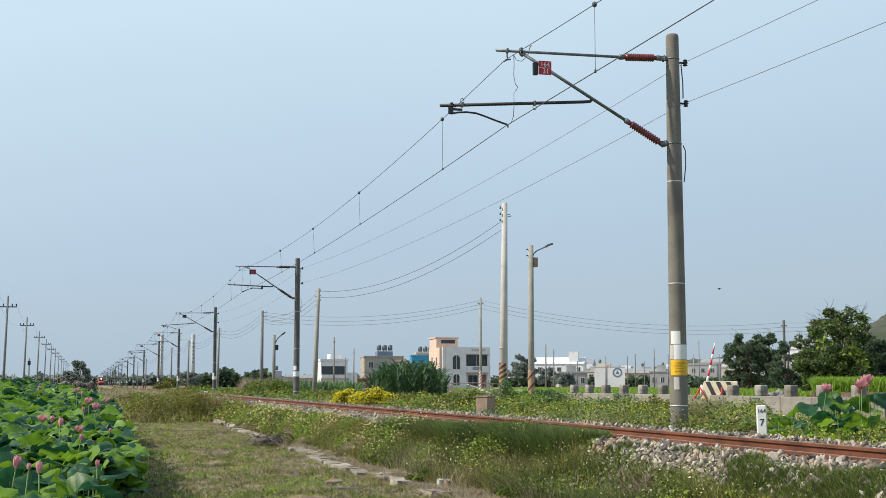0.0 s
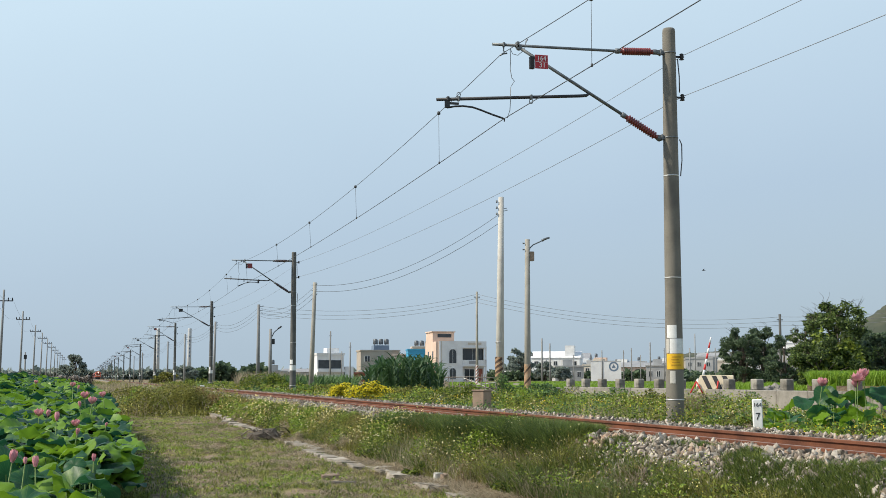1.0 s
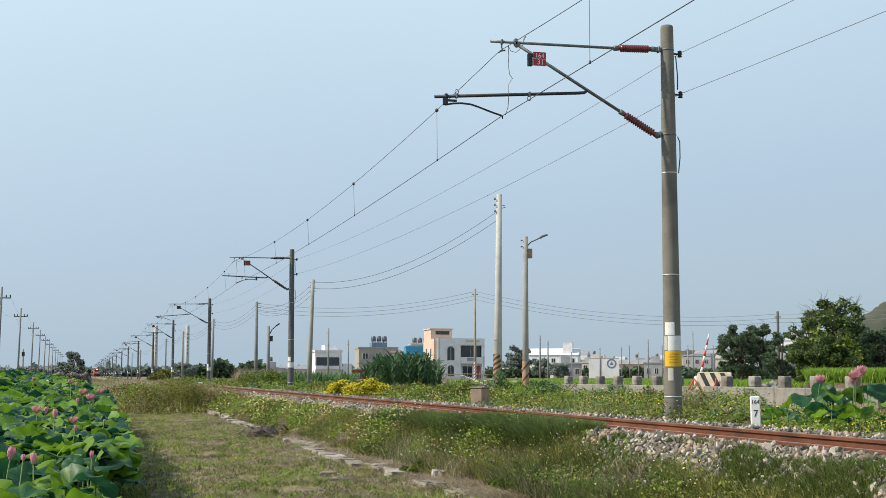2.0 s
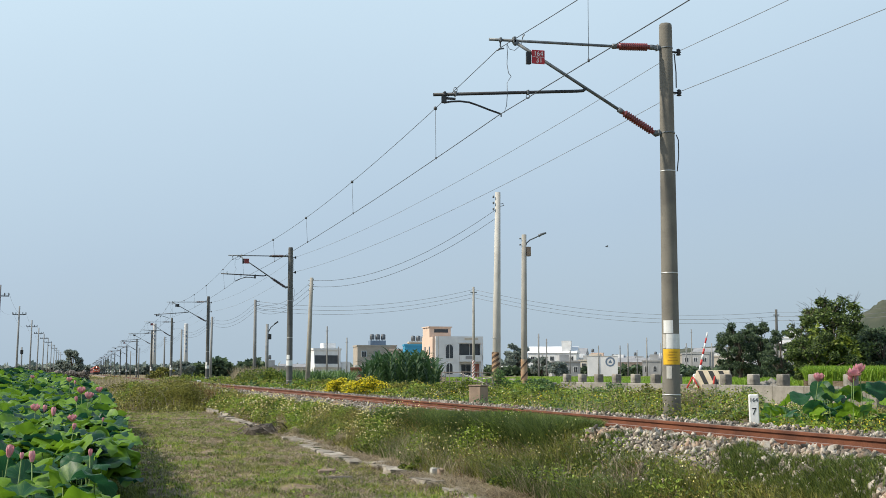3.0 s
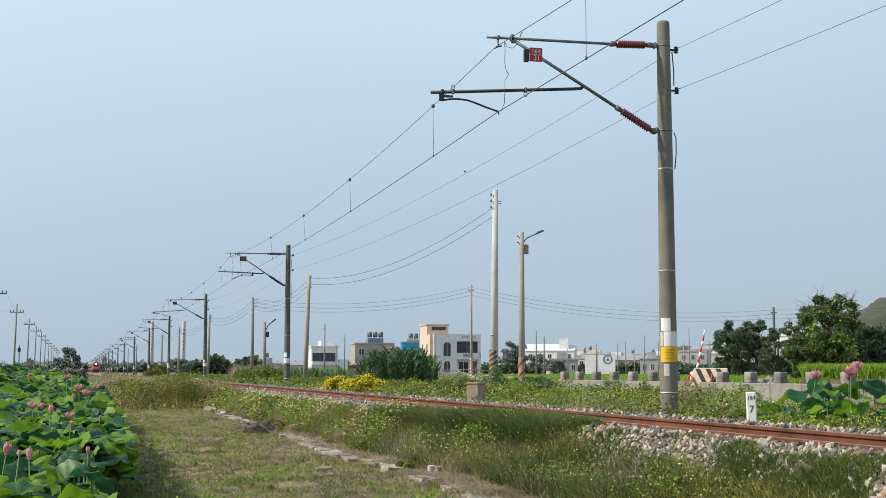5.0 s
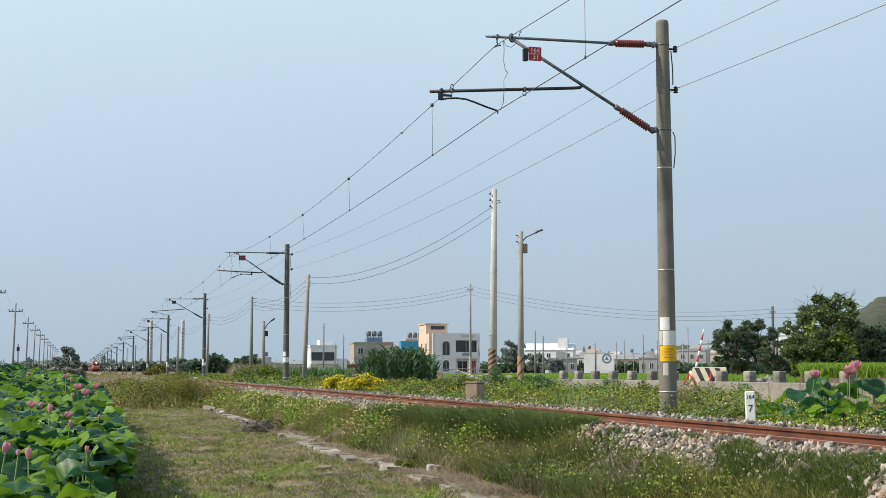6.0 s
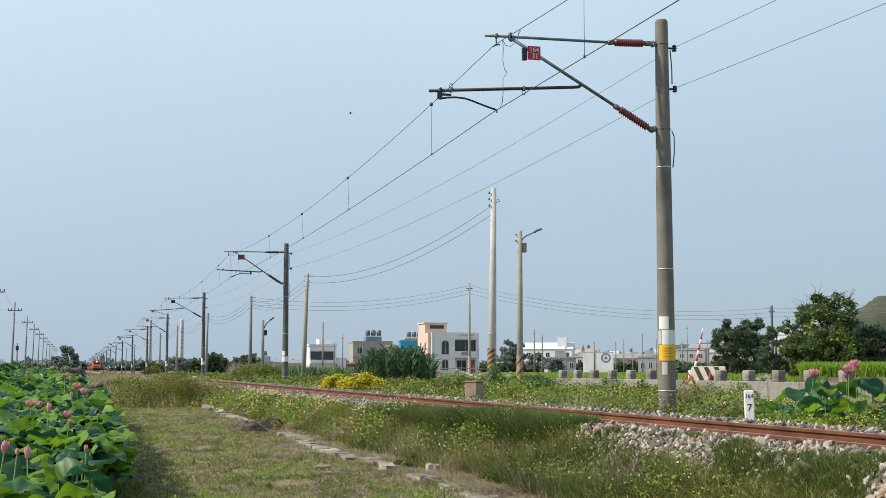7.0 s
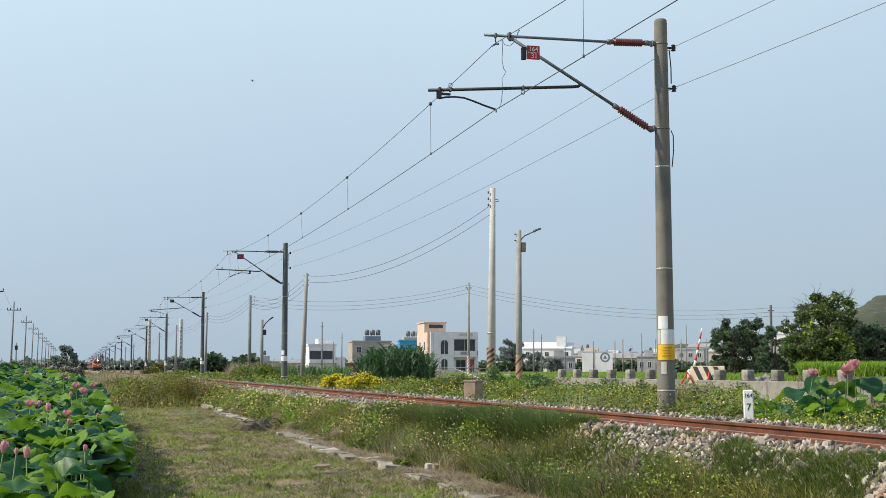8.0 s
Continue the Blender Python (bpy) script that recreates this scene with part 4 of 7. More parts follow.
def build_bushes():
    bush("weed_bush", 4.75, 54.5, 0.05, 1.7, 1.6, 1.05, G["russet"], "brownish withered weed bush at the foot of the embankment", 4200, 0.09, 0.3)
    bush("weed_bush", 2.7, 56.5, 0.0, 2.0, 1.8, 1.25, G["lime"], "bright weed bush closing the grassy path", 4200, 0.08, 0.4)
    bush("weed_bush", 3.4, 54, 0.0, 2.8, 2.2, 1.4, G["grass"], "wide olive-green weed bush closing the grassy path", 9000, 0.09, 0.35)
    bush("weed_bush", 1.9, 60, 0.0, 2.0, 2.2, 1.2, G["grass"], "pale olive weed bush beside the lotus pond", 5000, 0.09, 0.35)
    bush("weed_bush", 4.7, 57, 0.1, 1.8, 2.0, 1.0, G["weed"], "olive-green weed bush at the foot of the embankment", 4000, 0.08, 0.4)
    bush("yellow_bush", 9.90, 45.5, 0.45, 1.5, 0.9, 1.0, G["weed"], "low bush covered in bright yellow blossom", 5200, 0.075, 0.7, G["yellow_leaf"], 26)
    bush("yellow_bush", 9.83, 50.5, 0.45, 0.9, 0.7, 0.85, G["weed"], "small bush with patches of yellow blossom", 2400, 0.075, 0.7, G["yellow_leaf"], 14)
    bush("green_bush", 11.2, 84, 0.45, 3.0, 1.6, 1.6, G["weed"], "bright green leafy bush beside the track", 3600, 0.11)
    bush("green_bush", 11.6, 92, 0.45, 2.0, 1.6, 1.2, G["grass"], "yellow-green leafy bush beside the track", 1800, 0.11)
    bush("green_bush", 12.0, 40.0, 0.45, 1.6, 1.2, 0.85, G["weed"], "leafy green bush beside the track", 2400, 0.08)
    bush("green_bush", 13.4, 46.0, 0.5, 1.8, 1.2, 0.8, G["weed"], "leafy green bush below the white pole", 2400, 0.08)
    bush("green_bush", 13.2, 37.0, 0.5, 1.4, 1.0, 0.75, G["corn"], "dark leafy bush beside the concrete box", 2200, 0.09)
    bush("green_bush", 15.0, 43.0, 0.7, 1.2, 0.8, 0.95, G["corn"], "blue-green leafy bush under the street lamp", 2000, 0.09)
    bush("green_bush", 11.6, 62, 0.45, 3.2, 1.6, 0.75, G["grass"], "olive scrub beside the track", 3000, 0.09)
    bush("green_bush", 10.8, 74, 0.45, 2.6, 1.6, 0.7, G["weed"], "green scrub beside the grey mast", 2400, 0.10)
    bush("green_bush", 10.6, 130, 0.45, 3.0, 3.0, 1.2, G["weed"], "yellow-green bush near a far mast", 1600, 0.16)
    g = random.Random(31)
    for k in range(70):
        yy = g.uniform(13.5, 52)
        xx = g.uniform(10.0, 16.3)
        kind, lab = g.choice((("weed", "leafy green weed clump beside the track"), ("weed", "leafy green weed clump beside the track"), ("grass", "olive weed clump beside the track"),
                              ("straw", "dry brown weed clump beside the track"), ("corn", "dark green weed clump beside the track")))
        if xx / yy > 0.545:
            continue
        hh = g.uniform(0.34, 0.66) + 0.08 * (xx > 12.5)
        bush("weed_clump", xx, yy, lie(xx) - 0.05, g.uniform(0.5, 1.2), g.uniform(0.4, 0.9), hh, G[kind], lab, 750, 0.065 if kind != "straw" else 0.09, 0.5 if kind != "straw" else 0.15)
    for k in range(16):
        yy = g.uniform(13.5, 48)
        xx = g.uniform(4.95, 5.5)
        kind, lab = g.choice((("weed", "bright green weed clump on the embankment"), ("grass", "olive weed clump on the embankment"), ("straw", "dry brown weed clump on the embankment")))
        bush("weed_clump", xx, yy, lie(xx) - 0.03, g.uniform(0.35, 0.7), g.uniform(0.4, 0.9), g.uniform(0.22, 0.36), G[kind], lab, 600, 0.05 if kind != "straw" else 0.09, 0.5 if kind != "straw" else 0.12)
    bush("dry_bush", 12.5, 25.2, 0.45, 1.3, 0.7, 0.75, G["straw"], "dry brown brushwood beside the parapet", 1700, 0.08, 0.2)
    for x, y, w, h in ((10.55, 19.3, 0.9, 0.42), (10.95, 18.5, 0.9, 0.40), (11.6, 18.1, 1.1, 0.42), (12.2, 17.9, 1.0, 0.40), (10.2, 18.3, 0.7, 0.36), (11.2, 17.4, 0.9, 0.34)):
        bush("dry_bush", x, y, lie(x) - 0.05, w, 0.5, h, G["straw" if x < 11 else "russet"], "dry brown weeds in front of the lotus", 1500, 0.06, 0.2)
    for x, y, w, h, kind, lab in ((10.7, 44.0, 1.5, 0.78, "grass", "olive scrub beside the yellow bush"), (11.25, 43.2, 1.2, 0.70, "weed", "leafy scrub beside the track"), (11.75, 42.2, 1.3, 0.92, "weed", "leafy green bush before the stick fence"),
                                  (14.45, 44.5, 0.9, 1.15, "corn", "tall blue-green bush beside the striped pole"), (13.9, 40.5, 1.2, 0.75, "lime", "bright green bush below the striped pole"),
                                  (12.9, 33.5, 1.1, 0.62, "lime", "yellow-green weed bush before the parapet"), (14.3, 31.5, 1.2, 0.60, "grass", "olive weed bush before the parapet"), (12.2, 28.5, 1.0, 0.60, "weed", "leafy weed bush before the parapet")):
        bush("green_bush", x, y, lie(x) - 0.05, w, 0.8, h, G[kind], lab, 2400, 0.075, 0.5, None, 16)
    bush("dry_bush", 11.8, 21.4, 0.42, 1.0, 0.6, 0.55, G["straw"], "dry brown weeds behind the marker post", 1300, 0.07, 0.2)


build_bushes()


# ---------- lotus ----------
def lotus_leaf_mesh(seed, r=0.25, seg=26, steps=(0.18, 0.42, 0.66, 0.86, 1.0)):
    """A wide round leaf: a funnel in the middle, a ruffled, drooping or upturned rim, raised ribs."""
    g = np.random.default_rng(seed)
    ph = g.uniform(0, 6.28, 5)
    amp = g.uniform((0.08, 0.05, 0.05, 0.02), (0.24, 0.15, 0.13, 0.06))
    bowl, droop = g.uniform(0.08, 0.48), g.uniform(-0.05, 0.5)
    bm = bmesh.new()
    mid = bm.verts.new((0, 0, 0))
    rings = []
    for q in steps:
        ring = []
        for k in range(seg):
            t = 2 * math.pi * k / seg
            rr = r * q * (1 + 0.07 * math.sin(2 * t + ph[0]) + 0.05 * math.sin(5 * t + ph[1]) * q)
            z = bowl * q - droop * q ** 3 + amp[0] * q * q * math.sin(2 * t + ph[2]) + amp[1] * q ** 2.5 * math.sin(3 * t + ph[3]) + amp[2] * q ** 3 * math.sin(6 * t + ph[4]) + amp[3] * q ** 4 * math.sin(11 * t + ph[0])
            z += 0.012 * (1 if k % 2 else -1) * (q < 0.95)
            ring.append(bm.verts.new((rr * math.cos(t), rr * math.sin(t), r * z)))
        rings.append(ring)
    for k in range(seg):
        bm.faces.new((mid, rings[0][k], rings[0][(k + 1) % seg])).smooth = True
    for a, b in zip(rings, rings[1:]):
        for k in range(seg):
            bm.faces.new((a[k], b[k], b[(k + 1) % seg], a[(k + 1) % seg])).smooth = True
    return mesh_of("lotus_leaf", bm, G["lotus_leaf"])


def lotus_material():
    """Waxy leaf: pale ribs from the middle, bluish bloom, some leaves yellower than others."""
    m = mat("waxy_lotus_leaf", (0.165, 0.30, 0.02), (0.024, 0.10, 0.038), rough=0.45, scale=2.4, fine=14, bump=0.15, rand=1.3, sub=0.42, spec=0.35, island=0.0)
    n, l = m.node_tree.nodes, m.node_tree.links
    bs = n["Principled BSDF"]
    co = n.new("ShaderNodeTexCoord")
    sep = n.new("ShaderNodeSeparateXYZ")
    l.new(co.outputs["Object"], sep.inputs[0])
    ang = n.new("ShaderNodeMath")
    ang.operation = "ARCTAN2"
    l.new(sep.outputs["Y"], ang.inputs[0])
    l.new(sep.outputs["X"], ang.inputs[1])
    mul = n.new("ShaderNodeMath")
    mul.operation = "MULTIPLY"
    mul.inputs[1].default_value = 9.5
    l.new(ang.outputs[0], mul.inputs[0])
    sn = n.new("ShaderNodeMath")
    sn.operation = "SINE"
    l.new(mul.outputs[0], sn.inputs[0])
    ab = n.new("ShaderNodeMath")
    ab.operation = "ABSOLUTE"
    l.new(sn.outputs[0], ab.inputs[0])
    rp = n.new("ShaderNodeValToRGB")
    rp.color_ramp.elements[0].position, rp.color_ramp.elements[0].color = 0.03, (0.28, 0.28, 0.28, 1)
    rp.color_ramp.elements[1].position, rp.color_ramp.elements[1].color = 0.22, (0, 0, 0, 1)
    l.new(ab.outputs[0], rp.inputs[0])
    old = bs.inputs["Base Color"].links[0].from_socket
    mx = n.new("ShaderNodeMixRGB")
    mx.inputs[2].default_value = (0.26, 0.38, 0.12, 1)
    l.new(rp.outputs[0], mx.inputs[0])
    l.new(old, mx.inputs[1])
    l.new(mx.outputs[0], bs.inputs["Base Color"])
    return m


G["lotus_leaf"] = lotus_material()
LOTUS = [lotus_leaf_mesh(s) for s in range(12)]
LOTUS_FAR = [lotus_leaf_mesh(s, 0.25, 14, (0.35, 0.75, 1.0)) for s in range(20, 29)]


def stalk_mesh(h=1.0):
    bm = bmesh.new()
    tube(bm, [(0.02, 0.01, -h), (0.012, -0.01, -h * 0.5), (0, 0, 0)], 0.008, 5, 0.006)
    return mesh_of("stalk", bm, G["stalk"])


STALK = stalk_mesh()


def lotus_plant(x, y, z, size, tilt, turn, kind, group, label):
    p = thing("lotus_plant", pose(x, y, z), label, "lotus plant", group)
    leaf = new("leaf", LOTUS[kind])
    leaf.parent = p
    leaf.matrix_basis = pose(0, 0, 0, tilt[0], tilt[1], turn) @ Matrix.Diagonal((size, size, size, 1))
    st = new("stalk", STALK)
    st.parent = p
    st.matrix_basis = pose(0, 0, -0.005)
    return p


def leaf_top(x, y):
    """How high the lotus stands: taller away from the near bank and from the path."""
    return 0.56 + min(0.97, 0.029 * (y - 8.6)) * (0.55 + 0.45 * min(1.0, max(0.0, (0.2 - x) / 2.2)))


def build_lotus_pond():
    g = random.Random(5)
    y = 8.4
    near = []
    while y < 34:
        x0, x1 = -0.35 - 0.062 * y, min(0.50, 0.07 + 0.046 * (y - 8.6)) - 0.10 * g.random()
        for _ in range(max(1, int((x1 - x0) * 7.5))):
            near.append((g.uniform(x0, x1), y + g.uniform(-0.2, 0.2)))
        y += 0.33
    near.sort(key=lambda q: q[1])
    for x, yy in near[:192]:
        z = leaf_top(x, yy) - 0.42 * g.random() ** 1.5
        if x > 0.2:
            z = g.uniform(0.05, 1.0) * leaf_top(x, yy)
        tilt = (g.gauss(2, 12), g.gauss(0, 12))
        if g.random() < 0.12:
            tilt = (g.uniform(30, 65) * g.choice((-1, 1)), g.uniform(-30, 30))
        size = g.uniform(0.38, 0.86) * (1.0 if z > 0.4 else 0.8)
        lotus_plant(x, yy, z, size, tilt, g.uniform(0, 360), g.randrange(12), "lotus plants in the pond", "broad ruffled green lotus leaf on a thin stalk in the pond")
    # the rest of the pond, past counting
    vs, ts, k = [], [], 0
    base = []
    for me in LOTUS_FAR + LOTUS:
        me.calc_loop_triangles()
        v = np.array([q.co[:] for q in me.vertices])
        t = np.array([q.vertices[:] for q in me.loop_triangles])
        base.append((v, t))
    r2 = np.random.default_rng(11)
    y1 = near[192][1]
    yy = y1 * (125 / y1) ** r2.random(5400)
    xx = r2.uniform(-0.5 - 0.075 * yy, 0.62 - 0.003 * (yy - y1))
    ok = (xx < 0.8) & ~((yy > 88) & (xx < -1.2))
    wide_y = r2.uniform(8, 60, 900)
    wide_x = -0.6 - 0.08 * wide_y - 9 * r2.random(900)
    for a, b in [*zip(xx[ok], yy[ok]), *zip(wide_x, wide_y)]:
        v, t = base[r2.integers(9) if b > 22 else 9 + r2.integers(12)]
        s = r2.uniform(0.42, 0.9) if b < 22 else r2.uniform(0.5, 1.0)
        m = np.array(pose(a, b, leaf_top(a, b) - 0.40 * r2.random() ** 1.4, r2.normal(4, 14), r2.normal(0, 14), r2.uniform(0, 360)))
        vs.append((v * s) @ m[:3, :3].T + m[:3, 3])
        ts.append(t + k)
        k += len(v)
    far = arrays("lotus_leaves", np.concatenate(vs), np.concatenate(ts), G["lotus"], True)
    tagged(far, "dense green lotus leaves filling the far pond", "lotus", kind="stuff")
    # dark water below
    ob = raw("water", [(-300, 6.6, -0.22), (0.55, 6.6, -0.22), (0.55, 130, -0.22), (-300, 130, -0.22)], [(0, 1, 2, 3)],
             mat("pond_water", (0.03, 0.035, 0.02), (0.015, 0.02, 0.012), rough=0.15, bump=0.1, scale=1.0))
    tagged(ob, "dark muddy pond water under lotus leaves", "water", kind="structure")


build_lotus_pond()


def petal(bm, length, width, open_deg, turn, lift=0.0):
    rows = []
    m = pose(0, 0, lift, 0, 0, turn) @ pose(0, 0, 0, 0, open_deg, 0)
    for q, w, bulge in ((0.0, 0.15, 0.0), (0.3, 0.8, 0.10), (0.6, 1.0, 0.14), (0.85, 0.6, 0.08), (1.0, 0.06, 0.0)):
        row = []
        for s in (-1, 0, 1):
            row.append(bm.verts.new(m @ Vector((bulge * length * (1 - 0.55 * abs(s)) + 0.012, s * w * width / 2, q * length))))
        rows.append(row)
    for a, b in zip(rows, rows[1:]):
        for k in range(2):
            bm.faces.new((a[k], a[k + 1], b[k + 1], b[k])).smooth = True


def flower_meshes():
    out = {}
    for kind, opening, petals in (("bud", (3, 6), (5, 4)), ("half", (14, 24, 34), (5, 6, 6)), ("open", (25, 50, 72), (6, 8, 8))):
        rows = []
        for deg, n in zip(opening, petals):
            for k in range(n):
                bm = bmesh.new()
                petal(bm, 0.108, 0.040 if kind == "bud" else 0.062, deg, 360 * k / n + deg * 3)
                rows.append(mesh_of("petal", bm, G["pink"]))
        out[kind] = rows
    return out


FLOWERS = flower_meshes()


def lotus_flower(x, y, z, kind, scale, label):
    f = thing("lotus_flower", pose(x, y, z, random.uniform(-12, 12), random.uniform(-12, 12), random.uniform(0, 360)), label, "lotus flower", "lotus flowers")
    for me in FLOWERS[kind]:
        p = new("petal", me)
        p.parent = f
        p.matrix_basis = Matrix.Diagonal((scale, scale, scale, 1))
    s = new("stalk", STALK)
    s.parent = f
    s.matrix_basis = pose(0, 0, 0.005)


def build_lotus_flowers():
    for p, kind, s in (((-0.20, 28.00, 1.33), "half", 0.90), ((0.04, 24.00, 1.15), "half", 1.15), ((0.15, 22.00, 1.09), "half", 1.10), ((0.35, 24.00, 1.17), "half", 0.95),
                       ((-0.59, 19.35, 0.97), "half", 1.01), ((-0.47, 19.31, 0.96), "bud", 0.92), ((-0.33, 18.43, 0.93), "bud", 1.12), ((-0.07, 17.43, 0.89), "half", 0.87),
                       ((-0.05, 15.80, 0.85), "bud", 0.71), ((-0.57, 11.87, 0.78), "bud", 1.04), ((-0.36, 11.34, 0.77), "bud", 0.88), ((0.11, 12.18, 0.76), "bud", 0.63),
                       ((-0.04, 23.00, 1.02), "bud", 0.90), ((-1.05, 31.48, 1.38), "half", 0.75), ((-0.10, 30.00, 1.26), "bud", 0.80), ((-0.46, 11.77, 0.77), "bud", 0.57),
                       ((0.31, 18.00, 0.86), "bud", 0.54)):
        lotus_flower(*p, kind, s, "pink lotus flower half open on its stalk" if kind != "bud" else "closed pink lotus bud on a thin stalk")
    # beside the level crossing
    for p, kind, s in (((11.26, 18.32, 1.38), "half", 1.3), ((11.44, 17.61, 1.47), "open", 1.2), ((11.63, 17.73, 1.51), "half", 1.4), ((11.47, 17.71, 1.37), "half", 1.1)):
        lotus_flower(*p, kind, s, "large open pink lotus flower beside the track")
    g = random.Random(8)
    for k in range(106):
        yy = g.uniform(17.2, 21.5)
        t = g.random()
        xx = yy * (0.560 + 0.165 * t)
        z = 0.58 + 0.72 * g.random() * min(1.0, 0.45 + 1.6 * t)
        tilt = (g.gauss(28, 11), g.gauss(-12, 12))
        if g.random() < 0.10:
            tilt = (g.uniform(35, 70), g.uniform(-30, 30))
        lotus_plant(xx, yy, z, g.uniform(0.42, 0.78), tilt, g.uniform(0, 360), g.randrange(12), "lotus plants by the crossing", "tall lotus leaf on a stalk beside the track")


build_lotus_flowers()


# ---------- beside and beyond the track ----------
def utility_pole(name, x, y, z0, z1, r0, r1, material, label, lean=(0, 0), category="utility pole", group=""):
    p = thing(name, pose(x, y, z0), label, category, group)
    bm = bmesh.new()
    h = z1 - z0
    tube(bm, [(0, 0, -0.3), (lean[0] * 0.5, lean[1] * 0.5, h * 0.5), (lean[0], lean[1], h)], r0, 16, r1)
    part("pole", bm, material, p)
    return p


def striped(parent, z0, z1, r0, r1, n, ground, paint, gap=0.5, turns=3):
    """A painted foot: a coat of the ground colour and slanting stripes that wind up round the pole."""
    bm = bmesh.new()
    lathe(bm, [(r0 + 0.003, z0), (r1 + 0.003, z1)], 18, cap=False)
    part("painted_foot", bm, ground, parent, "faded tan paint on the pole's foot")
    h, seg = (z1 - z0) / n, 18
    for k in range(-turns, n):
        bm = bmesh.new()
        last = None
        for i in range(seg + 1):
            t = 2 * math.pi * i / seg
            lo, hi = z0 + h * (k + turns * i / seg), z0 + h * (k + turns * i / seg + gap)
            lo, hi = max(lo, z0), min(hi, z1)
            if hi - lo < 0.004:
                last = None
                continue
            pair = []
            for q in (lo, hi):
                rr = r0 + (r1 - r0) * (q - z0) / (z1 - z0) + 0.007
                pair.append(bm.verts.new((rr * math.cos(t), rr * math.sin(t), q)))
            if last:
                bm.faces.new((last[0], pair[0], pair[1], last[1])).smooth = True
            last = pair
        if bm.faces:
            part("painted_stripe", bm, paint, parent)
        else:
            bm.free()


def build_poles():
    # whitewashed pole and street lamp at the end of the parapet
    p = utility_pole("utility_pole", 15.97, 49.49, 0.72, 8.76, 0.178, 0.105, M["pole_pale"], "whitewashed concrete pole with faded slanting warning stripes", (0.09, -0.03))
    striped(p, 0.2, 1.62, 0.180, 0.168, 7, M["tan_paint"], M["stripe_brown"])
    bm = bmesh.new()
    tube(bm, [(0.10, 0, 7.55), (0.32, 0, 7.6), (0.36, 0, 7.52), (0.20, 0, 7.48)], 0.015, 5)
    part("wire_hook", bm, M["steel"], p)
    for z in (7.85, 7.6, 7.35):
        bm = bmesh.new()
        lathe(bm, [(0.02, -0.05), (0.045, -0.03), (0.03, 0.0), (0.045, 0.03), (0.02, 0.05)], 8, Matrix.Translation((-0.10, -0.04, z)))
        part("insulator", bm, M["steel"], p)
    bm = bmesh.new()
    lathe(bm, [(0.16, 2.18), (0.166, 2.18), (0.166, 2.22), (0.16, 2.22)], 14, cap=False)
    part("band", bm, M["band"], p)
    p = utility_pole("street_lamp", 17.02, 49.13, 0.75, 7.04, 0.135, 0.095, M["pole_buff"], "buff concrete street lamp with a curved arm and meter box", (0.03, 0), "street lamp")
    striped(p, 0.0, 1.30, 0.137, 0.128, 3, M["tan_paint"], M["stripe_brown"], 0.22, 2)
    bm = bmesh.new()
    tube(bm, [(0.10, 0, 5.75), (0.14, 0, 5.95), (0.28, 0, 6.08), (0.50, 0, 6.18), (0.72, 0, 6.28)], 0.025, 7)
    part("arm", bm, M["steel"], p)
    bm = bmesh.new()
    tube(bm, [(0.66, 0, 6.26), (0.74, 0, 6.31), (0.88, 0, 6.36), (0.97, 0, 6.385)], 0.055, 8, 0.035)
    part("lamp_head", bm, M["steel"], p, "grey oval lamp head")
    bm = bmesh.new()
    box(bm, 0.11, -0.10, 5.42, 0.29, 0.10, 5.80, 0.015)
    part("meter_box", bm, M["box_brown"], p, "small grey-brown meter box")
    for z in (6.1, 5.85):
        bm = bmesh.new()
        box(bm, -0.17, -0.03, z, -0.09, 0.03, z + 0.05, 0.008)
        part("bracket", bm, M["steel"], p)
    # line of grey poles behind the masts
    row = [(12.47, 73.6, 6.95, 0.09), (12.7, 98.7, 7.05, -0.0), (12.7, 133.4, 7.2, 0.05), (12.7, 173, 7.2, 0.0), (12.7, 208.5, 7.2, 0.0), (12.7, 250, 7.2, 0.03), (12.7, 300, 7.2, 0.0), (12.7, 350, 7.2, 0.0)]
    for k, (x, y, z, le) in enumerate(row):
        p = utility_pole("utility_pole", x, y, 0.45, z, 0.15, 0.10, M["pole_buff"] if k == 0 else M["farpole"], "slim grey concrete utility pole behind the railway masts", (le * 2.2, 0), group="poles behind the railway")
        for dz in (0.15, 0.45, 0.72):
            bm = bmesh.new()
            tube(bm, [(0.0, 0, z - 0.45 - dz), (0.30, 0, z - 0.43 - dz), (0.33, 0, z - 0.36 - dz)], 0.02, 5)
            part("wire_bracket", bm, M["steel"], p)
    tops = [(15.97, 49.49, 8.5)] + [(x + le * 2.2, y, z) for x, y, z, le in row]
    for k, (a, b) in enumerate(zip(tops, tops[1:])):
        for dz in ((0.15, 0.50) if k < 1 else (0.2, 0.5, 0.8)):
            bm = bmesh.new()
            tube(bm, sag((a[0], a[1], a[2] - dz - 0.3 * (k < 1)), (b[0], b[1], b[2] - dz), 0.85 if k == 0 else 0.7), 0.010, 4)
            tagged(part("power_cable", bm, M["wire"]), "dark sagging power cable between utility poles", "cable")
    # cross line over the fields
    cross = [(13.0, 98.7, 6.9), (29.07, 95.68, 7.92), (49.89, 86.66, 6.03), (60.89, 79.32, 6.85)]
    for k, (x, y, z) in enumerate(cross[1:3]):
        p = utility_pole("utility_pole", x, y, 0.75, z + 0.2, 0.11, 0.08 if k == 0 else 0.09, M["pole_buff"] if k == 0 else M["pole_dark"],
                         "slim pole carrying three wires across the fields", group="poles across the fields")
        if k == 0:
            striped(p, 0.3, 1.75, 0.112, 0.104, 6, M["white_paint"], M["faded_red"])
        bm = bmesh.new()
        box(bm, -0.25, -0.04, z - 1.0, 0.25, 0.04, z - 0.93, 0.01)
